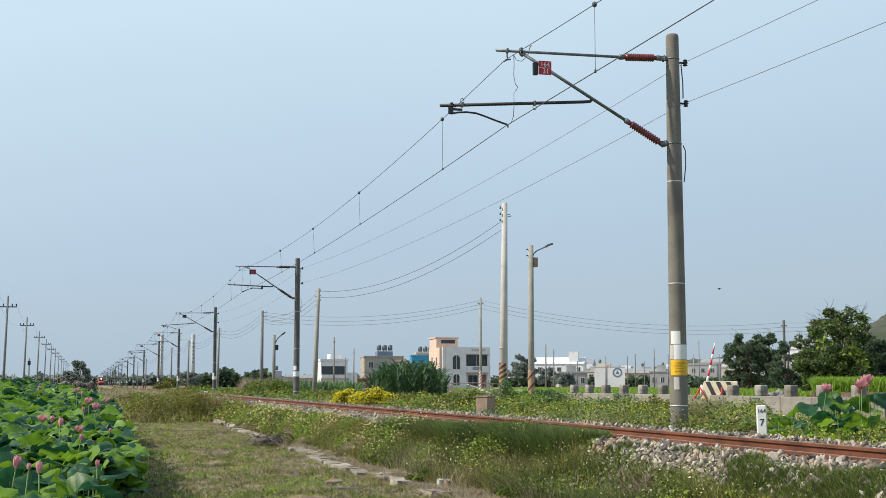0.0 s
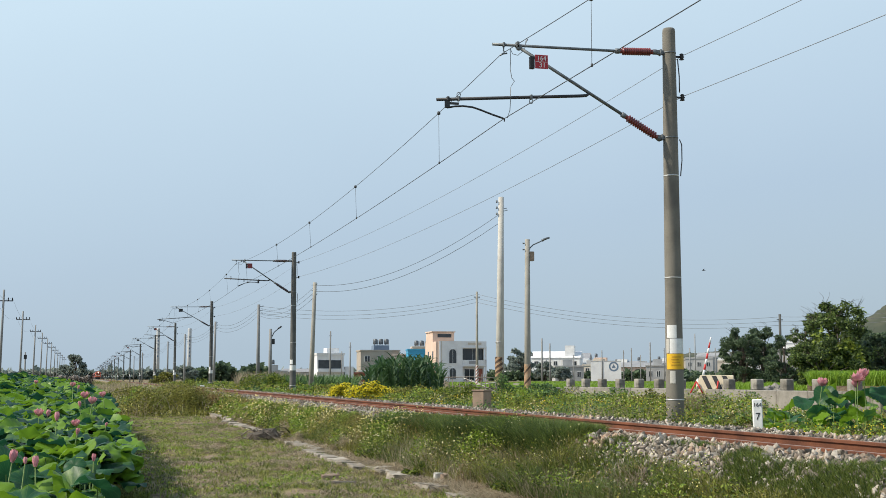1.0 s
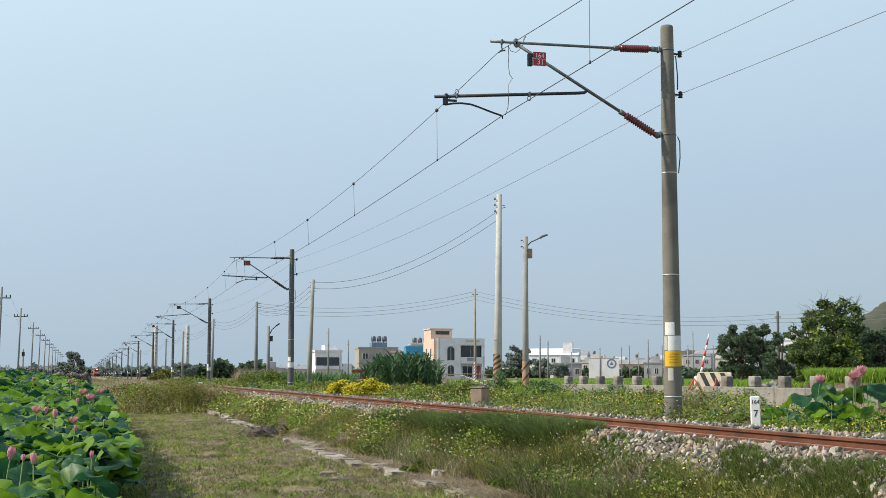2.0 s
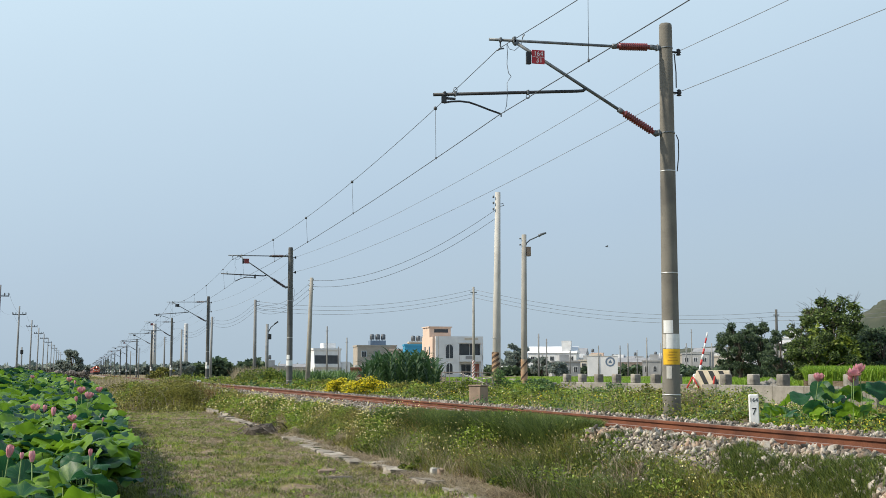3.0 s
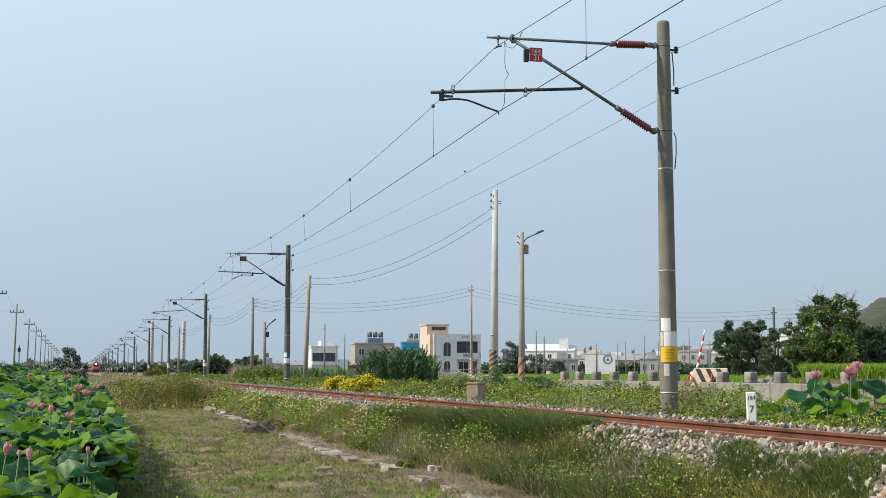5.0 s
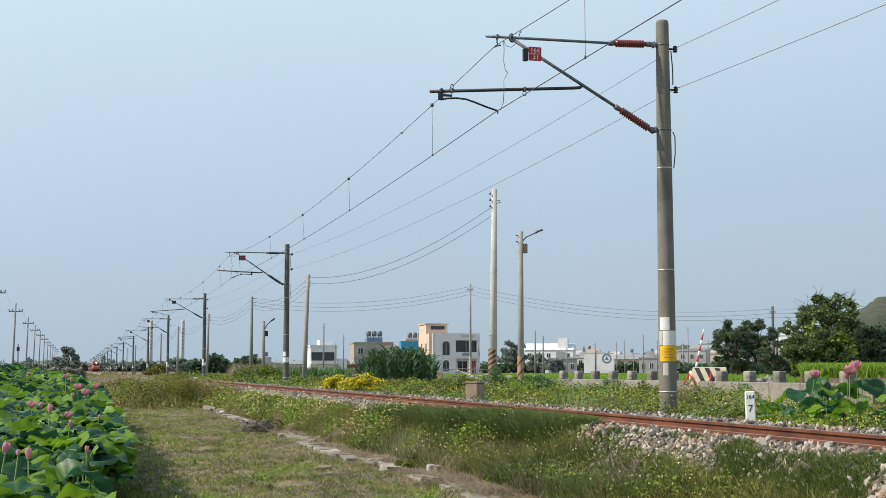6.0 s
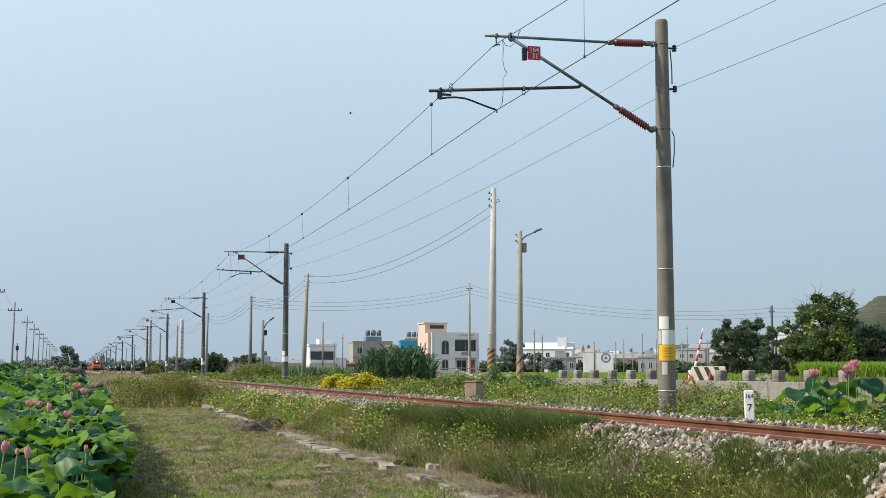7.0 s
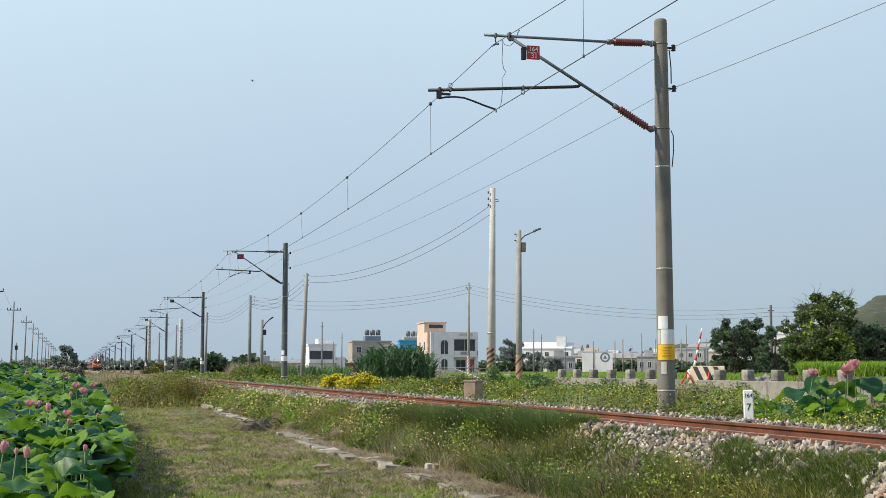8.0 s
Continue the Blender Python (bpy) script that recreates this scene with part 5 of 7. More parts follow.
        part("crossarm", bm, M["steel"], p)
    for k, (a, b) in enumerate(zip(cross, cross[1:])):
        for dz in (0.0, 0.32, 0.62):
            bm = bmesh.new()
            tube(bm, sag((a[0], a[1], a[2] - dz * 1.0), (b[0], b[1], b[2] - dz), (0.75, 0.9, 0.3)[k]), 0.011, 4)
            tagged(part("power_cable", bm, M["thin_wire"]), "thin wire crossing the fields between poles", "cable")
    # lamp post and small poles farther off
    x, y, z = (15.04, 108.97, 2.11)
    p = utility_pole("street_lamp", x, y, 0.5, 5.60, 0.16, 0.12, M["farpole"], "dark street lamp with a short arm near the railway", category="street lamp")
    bm = bmesh.new()
    zt = 5.32 - 0.5
    tube(bm, [(0.1, 0, zt - 0.4), (0.3, 0, zt), (0.7, 0, zt + 0.35)], 0.04, 5)
    tube(bm, [(0.62, 0, zt + 0.30), (0.92, 0, zt + 0.5)], 0.07, 6)
    part("arm", bm, M["dark_steel"], p)
    bm = bmesh.new()
    box(bm, 0.1, -0.12, zt - 1.0, 0.35, 0.12, zt - 0.55, 0.02)
    part("meter_box", bm, M["dark_steel"], p)
    for (x, y, z), r in (((25.43, 137.67, 6.50), 0.1), ((27.51, 137.27, 5.30), 0.09), ((60.82, 169.41, 6.93), 0.13), ((65.28, 178.44, 6.50), 0.12), ((66.05, 134.67, 4.88), 0.08),
                         ((92.19, 210.72, 6.72), 0.12), ((99.29, 218.50, 7.96), 0.14), ((90.93, 211.26, 6.33), 0.11), ((93.61, 210.09, 5.53), 0.10), ((70.39, 132.46, 4.22), 0.10), ((88.78, 179.22, 8.13), 0.09),
                         ((101.58, 217.44, 6.92), 0.10), ((93.71, 242.53, 6.08), 0.12), ((38.04, 196.35, 5.55), 0.10), ((114.11, 277.45, 7.81), 0.14), ((82.29, 160.09, 5.54), 0.09)):
        p = utility_pole("utility_pole", x, y, 0.7, z, r, r * 0.75, M["farpole"], "distant slim grey utility pole among the fields", group="distant poles")
        bm = bmesh.new()
        box(bm, -0.16, -0.03, z - 1.22, 0.16, 0.03, z - 1.17, 0.01)
        part("crossarm", bm, M["steel"], p)
    # timber line along the pond
    for k, y in enumerate((158.6, 208.6, 262.8, 307, 352, 398, 446, 495, 545, 600, 660)):
        p = utility_pole("utility_pole", -9.35, y, -0.3, 11.7, 0.17, 0.11, M["farpole"], "tall grey utility pole with a steel crossarm", (0.25, 0), group="poles along the pond")
        bm = bmesh.new()
        box(bm, 0.25 - 1.0, -0.06, 10.65, 0.25 + 1.0, 0.06, 10.77, 0.01)
        part("crossarm", bm, M["dark_steel"], p)
        for dx in (-0.95, -0.5, 0.5, 0.95):
            bm = bmesh.new()
            lathe(bm, [(0.03, 10.77), (0.07, 10.85), (0.05, 10.95), (0.07, 11.02), (0.02, 11.1)], 6, Matrix.Translation((0.25 + dx, 0, 0)))
            part("insulator", bm, M["dark_steel"], p)
    ys = (110, 158.6, 208.6, 262.8, 307, 352)
    for a, b in zip(ys, ys[1:]):
        for dx in (-0.95, 0.95):
            bm = bmesh.new()
            tube(bm, sag((-9.1 + dx, a, 10.8), (-9.1 + dx, b, 10.8), 1.2), 0.010, 4)
            tagged(part("power_cable", bm, M["thin_wire"]), "thin power line between the pond poles", "cable")
    x, y, z = (-8.23, 199.83, 5.28)
    p = utility_pole("utility_pole", x, y, -0.3, z, 0.13, 0.10, M["farpole"], "short grey pole with a small box by the pond")
    bm = bmesh.new()
    box(bm, -0.2, -0.2, z - 0.7, 0.22, 0.2, z - 0.1, 0.03)
    part("meter_box", bm, M["dark_steel"], p)


build_poles()


def build_parapet():
    par = thing("parapet", pose(0, 0, 0), "weathered concrete road parapet with raised square blocks", "parapet", kind="structure")
    bm = bmesh.new()
    box(bm, -0.17, -0.74, 0.3, 0.17, 0.74, 1.19, 0.02)
    wall = mesh_of("wall_panel", bm, M["concrete"])
    bm = bmesh.new()
    box(bm, -0.11, -0.16, 1.19, 0.11, 0.16, 1.475, 0.02)
    block = mesh_of("block", bm, M["mould_shade"])
    for k in range(-14, 13):
        y = 44.75 - 1.505 * k - 0.42
        if k < 0:
            drop = min(0.5, 0.30 + 0.02 * -k) if k > -4 else None
            if drop is None:
                continue
        else:
            drop = 0.0
        for nm, me in (("wall_panel", wall), ("block", block)):
            ob = new(nm, me)
            ob.parent = par
            ob.matrix_basis = pose(17.0 + 0.01 * math.sin(k * 5.1), y - (0.0 if nm == "block" else 0.5), -drop, 0, 0, 0.6 * math.sin(k * 3.7))
    # road behind
    bm = bmesh.new()
    box(bm, 17.2, 15, 0.5, 21.2, 52, 1.06)
    tagged(part("road", bm, mat("grey_road", (0.24, 0.235, 0.22), (0.17, 0.165, 0.155), rough=0.95, scale=1.5, fine=40)), "pale grey concrete field road behind the parapet", "road", kind="structure")


build_parapet()


def build_barricade():
    b = thing("traffic_barricade", pose(*(17.09, 33.38, 1.55)[:2], 1.06, 0, 0, -34), "black and white striped concrete barricade with red edging", "barricade")
    bm = bmesh.new()
    # local x along the board, y away from the eye
    w = 0.6
    vs = [(-w * 0.85, -0.20, 0), (w, -0.20, 0), (w * 0.92, -0.05, 0.52), (-w * 0.62, -0.05, 0.52), (-w * 0.85, 0.2, 0), (w, 0.2, 0), (w * 0.92, 0.05, 0.52), (-w * 0.62, 0.05, 0.52)]
    q = [bm.verts.new(v) for v in vs]
    for f in ((0, 1, 2, 3), (5, 4, 7, 6), (3, 2, 6, 7), (1, 5, 6, 2), (4, 0, 3, 7), (4, 5, 1, 0)):
        bm.faces.new([q[i] for i in f])
    bmesh.ops.bevel(bm, geom=bm.edges[:], offset=0.015, segments=1, affect="EDGES")
    part("body", bm, mat("aged_cream_paint", (0.62, 0.54, 0.40), (0.52, 0.43, 0.30), rough=0.8, scale=5, dirt=(0.30, 0.24, 0.17), dirt_at=0.62), b)
    for k in range(3):
        bm = bmesh.new()
        x0 = -0.34 + 0.28 * k
        lo, hi = [], []
        for t in (0.02, 0.5, 0.97):
            y, z = -0.20 + 0.15 * t - 0.006, 0.52 * t
            xs = x0 + 0.26 * (1 - t)
            lo.append(bm.verts.new((min(xs, 0.54), y, z)))
            hi.append(bm.verts.new((min(xs + 0.13, 0.585 - 0.03 * t), y, z)))
        for i in range(2):
            bm.faces.new((lo[i], hi[i], hi[i + 1], lo[i + 1]))
        part("black_stripe", bm, M["black_paint"], b, "black slanting stripe")
    red = mat("red_reflector", (0.62, 0.05, 0.04), (0.5, 0.035, 0.03), rough=0.5, bump=0.05)
    for a0, a1 in (((-0.62, 0.0), (-0.46, 0.34)), ((-0.28, 0.0), (-0.46, 0.34)), ((0.10, 0.0), (0.15, 0.36))):
        bm = bmesh.new()
        tube(bm, [(a0[0], -0.25, a0[1] + 0.02), (a1[0], -0.18, a1[1])], 0.022, 4)
        part("red_edge", bm, red, b, "red reflective edging")
    # the barrier
    g = thing("crossing_barrier", pose(*(17.27, 34.41, 1.52)[:2], 1.06), "raised red and white level crossing barrier arm", "barrier")
    bm = bmesh.new()
    box(bm, -0.16, -0.12, 0.0, 0.12, 0.12, 0.42, 0.03)
    part("base", bm, M["white_paint"], g)
    n = 9
    p0, p1 = Vector((-0.06, 0, 0.2)), Vector((0.29, 0.0, 1.62))
    for k in range(n):
        bm = bmesh.new()
        tube(bm, [p0.lerp(p1, k / n), p0.lerp(p1, (k + 1) / n)], 0.042 - 0.0022 * k, 8, 0.040 - 0.0022 * k)
        part("arm_band", bm, red if k % 2 else M["white_paint"], g)


build_barricade()


def build_small():
    # hundred-metre post
    x, y, z = (9.87, 17.85, 1.18)
    s = thing("marker_post", pose(x, y, 0.45, 0, -1.2, -25), "white concrete distance post with black numbers", "marker post")
    bm = bmesh.new()
    box(bm, -0.072, -0.06, -0.1, 0.072, 0.06, z - 0.45, 0.012)
    post = part("post", bm, M["white_paint"], s)
    words(post, "164", 0.085, pose(0, -0.0625, z - 0.45 - 0.085, 90), M["black_paint"])
    words(post, "7", 0.15, pose(0.0, -0.0625, z - 0.45 - 0.26, 90), M["black_paint"])
    # brown concrete box
    x, y, z = (9.71, 31.54, 1.20)
    s = thing("cable_box", pose(x, y, 0.45, 0, 0, -46), "weathered brown concrete cable box beside the track", "cable box")
    bm = bmesh.new()
    box(bm, -0.17, -0.20, -0.1, 0.17, 0.20, z - 0.48, 0.02)
    part("body", bm, M["box_brown"], s)
    bm = bmesh.new()
    box(bm, -0.185, -0.215, z - 0.48, 0.185, 0.215, z - 0.44, 0.01)
    part("lid", bm, M["box_brown"], s)
    # white lineside box
    s = thing("lineside_box", pose(8.95, 103, 0.45), "small white lineside equipment box", "equipment box")
    bm = bmesh.new()
    box(bm, -0.16, -0.14, 0.12, 0.16, 0.14, 0.50, 0.02)
    part("cabinet", bm, M["white_paint"], s)
    bm = bmesh.new()
    box(bm, -0.12, -0.10, -0.1, 0.12, 0.10, 0.12, 0.01)
    part("foot", bm, M["concrete"], s)
    # stick fence
    g = random.Random(3)
    f = thing("stick_fence", pose(0, 0, 0), "rickety fence of brown sticks and pale rails", "fence")
    x0, y0, _ = (12.28, 44.33, 1.36)
    x1, y1, _ = (13.38, 41.91, 1.37)
    n = 11
    for k in range(n):
        t = k / (n - 1)
        x, y = x0 + (x1 - x0) * t, y0 + (y1 - y0) * t
        bm = bmesh.new()
        tube(bm, [(x, y, 0.4), (x + g.uniform(-0.08, 0.08), y, 1.0), (x + g.uniform(-0.1, 0.1), y + g.uniform(-0.1, 0.1), g.uniform(1.3, 1.65))], 0.022, 5, 0.015)
        part("stick", bm, M["wood"], f)
    for z0, z1, m in ((1.52, 1.50, "wood"), (1.22, 1.15, "wood"), (1.5, 1.05, "pole_pale"), (1.15, 1.35, "pole_pale")):
        bm = bmesh.new()
        a = 0.0 if m == "wood" else 0.62
        tube(bm, [(x0 + (x1 - x0) * a, y0, z0), ((x0 + x1) / 2 + (x1 - x0) * a / 2, (y0 + y1) / 2, (z0 + z1) / 2 + 0.03), (x1, y1, z1)], 0.016, 5)
        part("rail", bm, M[m], f)
    # broken kerb of concrete slabs along the path
    k_ = thing("path_kerb", pose(0, 0, 0), "broken pale concrete kerb slabs along the path", "kerb", kind="structure")
    y = 13.2
    while y < 61:
        ln = g.uniform(0.35, 0.95)
        gone = (30.0 < y < 35.5) or g.random() < 0.06 or (17.4 < y < 18.9)
        if not gone:
            bm = bmesh.new()
            w = g.uniform(0.16, 0.21) if y > 38 else g.uniform(0.10, 0.15)
            box(bm, -w, -ln / 2, -0.12, w, ln / 2, 0.05 if y < 30 else 0.04, 0.012)
            bmesh.ops.subdivide_edges(bm, edges=bm.edges[:], cuts=1)
            for v in bm.verts:
                v.co += Vector((g.uniform(-0.022, 0.022), g.uniform(-0.03, 0.03), g.uniform(-0.016, 0.012)))
            x = 4.55 + 0.006 * (y - 14) + 0.05 * math.sin(y * 0.35) - (0.22 if 20.5 < y < 26 else 0.0) + (0.3 if y > 45 else 0)
            part("slab", bm, M["kerb"], k_, "", pose(x + g.uniform(-0.03, 0.03), y + ln / 2, lie(x) + 0.02, g.uniform(-2, 2), g.uniform(-4, 4), g.uniform(-5, 5)))
        y += ln + g.uniform(0.01, 0.12)
    # rubble, broken brick, twigs
    for (x, y, z), sz, m, nm, lab in (((3.57, 19.24, 0.04), (0.28, 0.12, 0.07), "box_brown", "broken_brick", "broken red-brown brick on the path"),
                                      ((4.96, 18.26, 0.05), (0.13, 0.12, 0.12), "pole_pale", "stone_lump", "pale rough stone at the path edge"),
                                      ((4.99, 18.01, 0.06), (0.10, 0.10, 0.12), "box_brown", "stone_lump", "reddish rough stone at the path edge"),
                                      ((5.02, 18.97, 0.03), (0.12, 0.10, 0.06), "concrete", "stone_lump", "grey rough stone at the path edge"),
                                      ((3.60, 18.49, 0.03), (0.40, 0.06, 0.03), "wood", "wood_scrap", "flat grey scrap of wood on the path"),
                                      ((3.52, 42.89, 0.03), (0.9, 0.10, 0.03), "wood", "wood_scrap", "pale broken stick lying on the path")):
        bm = bmesh.new()
        box(bm, -sz[0] / 2, -sz[1] / 2, -0.03, sz[0] / 2, sz[1] / 2, sz[2], 0.015)
        bmesh.ops.subdivide_edges(bm, edges=bm.edges[:], cuts=1)
        for v in bm.verts:
            v.co += Vector((g.uniform(-1, 1), g.uniform(-1, 1), g.uniform(-1, 1))) * 0.012
        ob = part(nm, bm, M[m], None, "", pose(x, y, max(z - 0.03, 0), 0, 0, g.uniform(-25, 25)))
        tagged(ob, lab, "rubble")
    tw = thing("brushwood", pose(*(4.30, 32.10, 0.00)), "heap of dark broken twigs and roots", "brushwood")
    bm = bmesh.new()
    bmesh.ops.create_icosphere(bm, subdivisions=2, radius=0.32)
    for v in bm.verts:
        v.co = Vector((v.co.x * 1.35, v.co.y * 1.2, v.co.z * 0.85)) * (1 + 0.4 * noise.noise(v.co * 6))
    part("root_ball", bm, G["bark"], tw, "dark earthy root ball")
    for k in range(110):
        bm = bmesh.new()
        a = g.uniform(0, 6.28)
        c = Vector((g.gauss(0, 0.26), g.gauss(0, 0.28), abs(g.gauss(0.06, 0.08))))
        d = Vector((math.cos(a), math.sin(a), g.uniform(-0.1, 0.7))) * g.uniform(0.08, 0.26)
        tube(bm, [c - d, c + Vector((g.uniform(-.05, .05), 0, 0.05)), c + d], g.uniform(0.008, 0.02), 4, 0.004)
        part("twig", bm, G["bark"] if k % 3 else M["wood"], tw)


    # rubble on the field road
    for k in range(14):
        bm = bmesh.new()
        bmesh.ops.create_icosphere(bm, subdivisions=1, radius=g.uniform(0.07, 0.17))
        for v in bm.verts:
            v.co *= 1 + 0.5 * noise.noise(v.co * 9 + Vector((k * 3.0, 0, 0)))
        x, y, _ = (18.76, 33.04, 1.47)
        ob = part("concrete_lump", bm, M["concrete"], None, "", pose(x + g.uniform(-0.55, 0.55), y + g.uniform(-0.4, 0.4), 1.06 + g.uniform(0.04, 0.2), 0, 0, 30 * k))
        tagged(ob, "pale lump of broken concrete on the field road", "rubble", "heap of broken concrete")


build_small()


def build_ballast():
    """Loose stones on the track bed, on its shoulders and between the rails."""
    g = np.random.default_rng(21)
    shapes = []
    for s in range(7):
        bm = bmesh.new()
        for q in unit(g.normal(size=(11, 3))):
            bm.verts.new(Vector((q[0] * 0.56, q[1] * 0.44, q[2] * 0.34)) * g.uniform(0.8, 1.15))
        hull = bmesh.ops.convex_hull(bm, input=bm.verts[:])
        bmesh.ops.delete(bm, geom=[v for v in bm.verts if not v.link_faces], context="VERTS")
        me = mesh_of("stone", bm, M["stone"])
        shapes.append(me)
    tri = []
    for me in shapes:
        me.calc_loop_triangles()
        tri.append((np.array([v.co[:] for v in me.vertices]), np.array([t.vertices[:] for t in me.loop_triangles])))
    bed = thing("ballast", pose(0, 0, 0), "loose pale grey ballast stones along the track", "ballast", kind="structure")
    # nearest stones, one by one
    for k in range(300):
        x = g.uniform(5.75, 6.66)
        y = g.uniform(8.6, 15.6)
        ob = new("stone", shapes[k % 7])
        ob.parent = bed
        s = g.uniform(0.06, 0.13)
        ob.matrix_basis = pose(x, y, lie(x) + g.uniform(-0.01, 0.05), *g.uniform(0, 360, 3)) @ Matrix.Diagonal((s, s, s, 1))
    vs, ts, k = [], [], 0

    def lay(n, x0, x1, y0, y1, s0, s1, lift=0.0):
        nonlocal k
        yy = y0 * (y1 / y0) ** g.random(n)
        for x, y in zip(g.uniform(x0, x1, n), yy):
            v, t = tri[g.integers(7)]
            m = np.array(Euler(g.uniform(0, 6.28, 3)).to_matrix())
            vs.append((v * g.uniform(s0, s1)) @ m.T + [x, y, lie(x) + lift + g.uniform(-0.015, 0.04)])
            ts.append(t + k)
            k += len(v)

    lay(2600, 5.85, 6.68, 8.5, 17, 0.03, 0.095)
    lay(5200, 5.9, 6.68, 17, 120, 0.035, 0.085)
    lay(1100, 5.5, 6.1, 8.3, 14, 0.04, 0.11)
    lay(7000, 8.02, 9.25, 9.5, 150, 0.04, 0.09)
    lay(2500, 6.95, 7.75, 9.0, 60, 0.045, 0.085, -0.015)
    lay(260, 4.75, 5.5, 12, 34, 0.03, 0.08)
    ob = arrays("small_stones", np.concatenate(vs), np.concatenate(ts), M["stone"])
    ob.parent = bed
    tagged(ob, kind="stuff")
    vs.clear(), ts.clear()


build_ballast()


# ---------- fields, trees, houses, hills ----------
def spot(az, dist):
    return dist * math.sin(radians(az)), dist * math.cos(radians(az))


def build_fields():
    # rice in strips beyond the road
    for name, a0, a1, d0, d1, z, h, n in (("rice_field", 18.774, 25.744, 62, 150, 0.80, 0.42, 26000), ("rice_field", 25.744, 31.17, 52, 110, 0.82, 0.44, 17000),
                                          ("rice_field", 15.676, 19.515, 75, 160, 0.78, 0.34, 9000), ("rice_field", 31.055, 35.232, 44, 60, 1.25, 0.52, 26000)):
        t = np.radians(rng.uniform(a0, a1, n))
        d = d0 * (d1 / d0) ** rng.random(n)
        p = np.stack([d * np.sin(t), d * np.cos(t), np.full(n, z)], 1)
        ob = stuff(name, blades(p, h * rng.uniform(0.75, 1.1, n), rng.uniform(0.02, 0.05, n) * (1.6 if d0 > 45 else 0.8), rng.uniform(0.1, 0.7, n)), G["rice"], "bright green paddy field of young rice", "rice field")
    # bank that carries the higher paddy
    bm = bmesh.new()
    a, b = spot(30.985, 44), spot(35.672, 44)
    c, d = spot(35.672, 62), spot(30.985, 62)
    lo = [bm.verts.new((*q, 0.5)) for q in (a, b, c, d)]
    hi = [bm.verts.new((*q, 1.25)) for q in (a, b, c, d)]
    bm.faces.new(hi)
    for k in range(4):
        bm.faces.new((lo[k], lo[(k + 1) % 4], hi[(k + 1) % 4], hi[k]))
    tagged(part("field_bank", bm, M["soil"]), "low earth bank under the higher paddy", "bank", kind="structure")
    # pale bund along the paddies
    bm = bmesh.new()
    p, q = Vector((*spot(18.526, 88), 0)), Vector((*spot(25.744, 80), 0))
    tube(bm, [p + Vector((0, 0, 0.95)), q + Vector((0, 0, 0.98))], 0.22, 6)
    tagged(part("field_bund", bm, M["concrete"]), "low pale bund between paddy fields", "bund", kind="structure")


build_fields()


def tree(x, y, z, h, w, material, label, clumps=26, per=240, leaf=0.16, trunk=0.14, spread=1.0, bare=0, low=0.10):
    t = thing("tree", pose(x, y, z), label, "tree")
    bm = bmesh.new()
    tube(bm, [(0, 0, -0.3), (0.05 * h * 0.3, 0, h * 0.2), (-0.03 * h, 0.02 * h, h * 0.45), (0.0, 0, h * 0.8)], trunk, 8, trunk * 0.25)
    part("trunk", bm, G["bark"], t)
    cs = []
    g = np.random.default_rng(int(abs(x * 31 + y * 17)))
    for k in range(clumps):
        a = g.uniform(0, 6.28)
        q = g.uniform(low, 1.0)
        zz = h * (0.12 + 0.82 * q)
        wide = w / 2 * spread * math.sin(math.pi * min(1.0, 0.22 + 0.68 * q)) ** 0.7
        rr = wide * math.sqrt(g.uniform(0.1, 1.0))
        cs.append((rr * math.cos(a), rr * math.sin(a), zz))
    for c in cs[::2]:
        bm = bmesh.new()
        tube(bm, [(0, 0, c[2] * 0.45), (c[0] * 0.5, c[1] * 0.5, c[2] * 0.78), c], trunk * 0.3, 5, trunk * 0.06)
        part("limb", bm, G["bark"], t)
    rs = g.uniform(0.06, 0.125, clumps) * w
    pts = blobs(cs, rs, per, 0.75)
    ob = arrays("crown", *leaves(pts, leaf * rng.uniform(0.7, 1.3, len(pts)), 0.5), material)
    ob.parent = t
    for k in range(bare):
        bm = bmesh.new()
        c = max((cs[g.integers(clumps)] for _ in range(4)), key=lambda q: q[2] + abs(q[0]))
        tip = Vector(c) + Vector((g.uniform(-0.5, 0.5) * w * 0.35 + c[0] * 0.15, 0, h * g.uniform(0.05, 0.16)))
        tube(bm, [c, Vector(c).lerp(tip, 0.5) + Vector((0.1, 0, 0.1)), tip], 0.012, 4, 0.004)
        part("bare_twig", bm, G["bark"], t)
    return t


def ivy(x, y, z, w, h):
    """Big-leaved creeper hanging over the foot of a tree."""
    t = thing("creeper", pose(x, y, z), "large-leaved green creeper smothering a tree foot", "creeper")
    k = 26
    cs = np.stack([rng.uniform(-w / 2, w / 2, k), rng.uniform(-w / 3, w / 4, k), rng.uniform(0.1, 0.9, k) * h], 1)
    pts = blobs(cs, rng.uniform(0.3, 0.55, k), 110)
    pts = pts[pts[:, 2] > -0.2]
    ob = arrays("foliage", *leaves(pts, 0.24 * rng.uniform(0.7, 1.2, len(pts)), 0.6, 0.5, 0.5), G["weed"])
    ob.parent = t
    bm = bmesh.new()
    tube(bm, [(0, 0, -0.3), (0.1, 0, h * 0.5), (0, 0, h * 0.9)], 0.05, 5, 0.02)
    part("stem", bm, G["bark"], t)


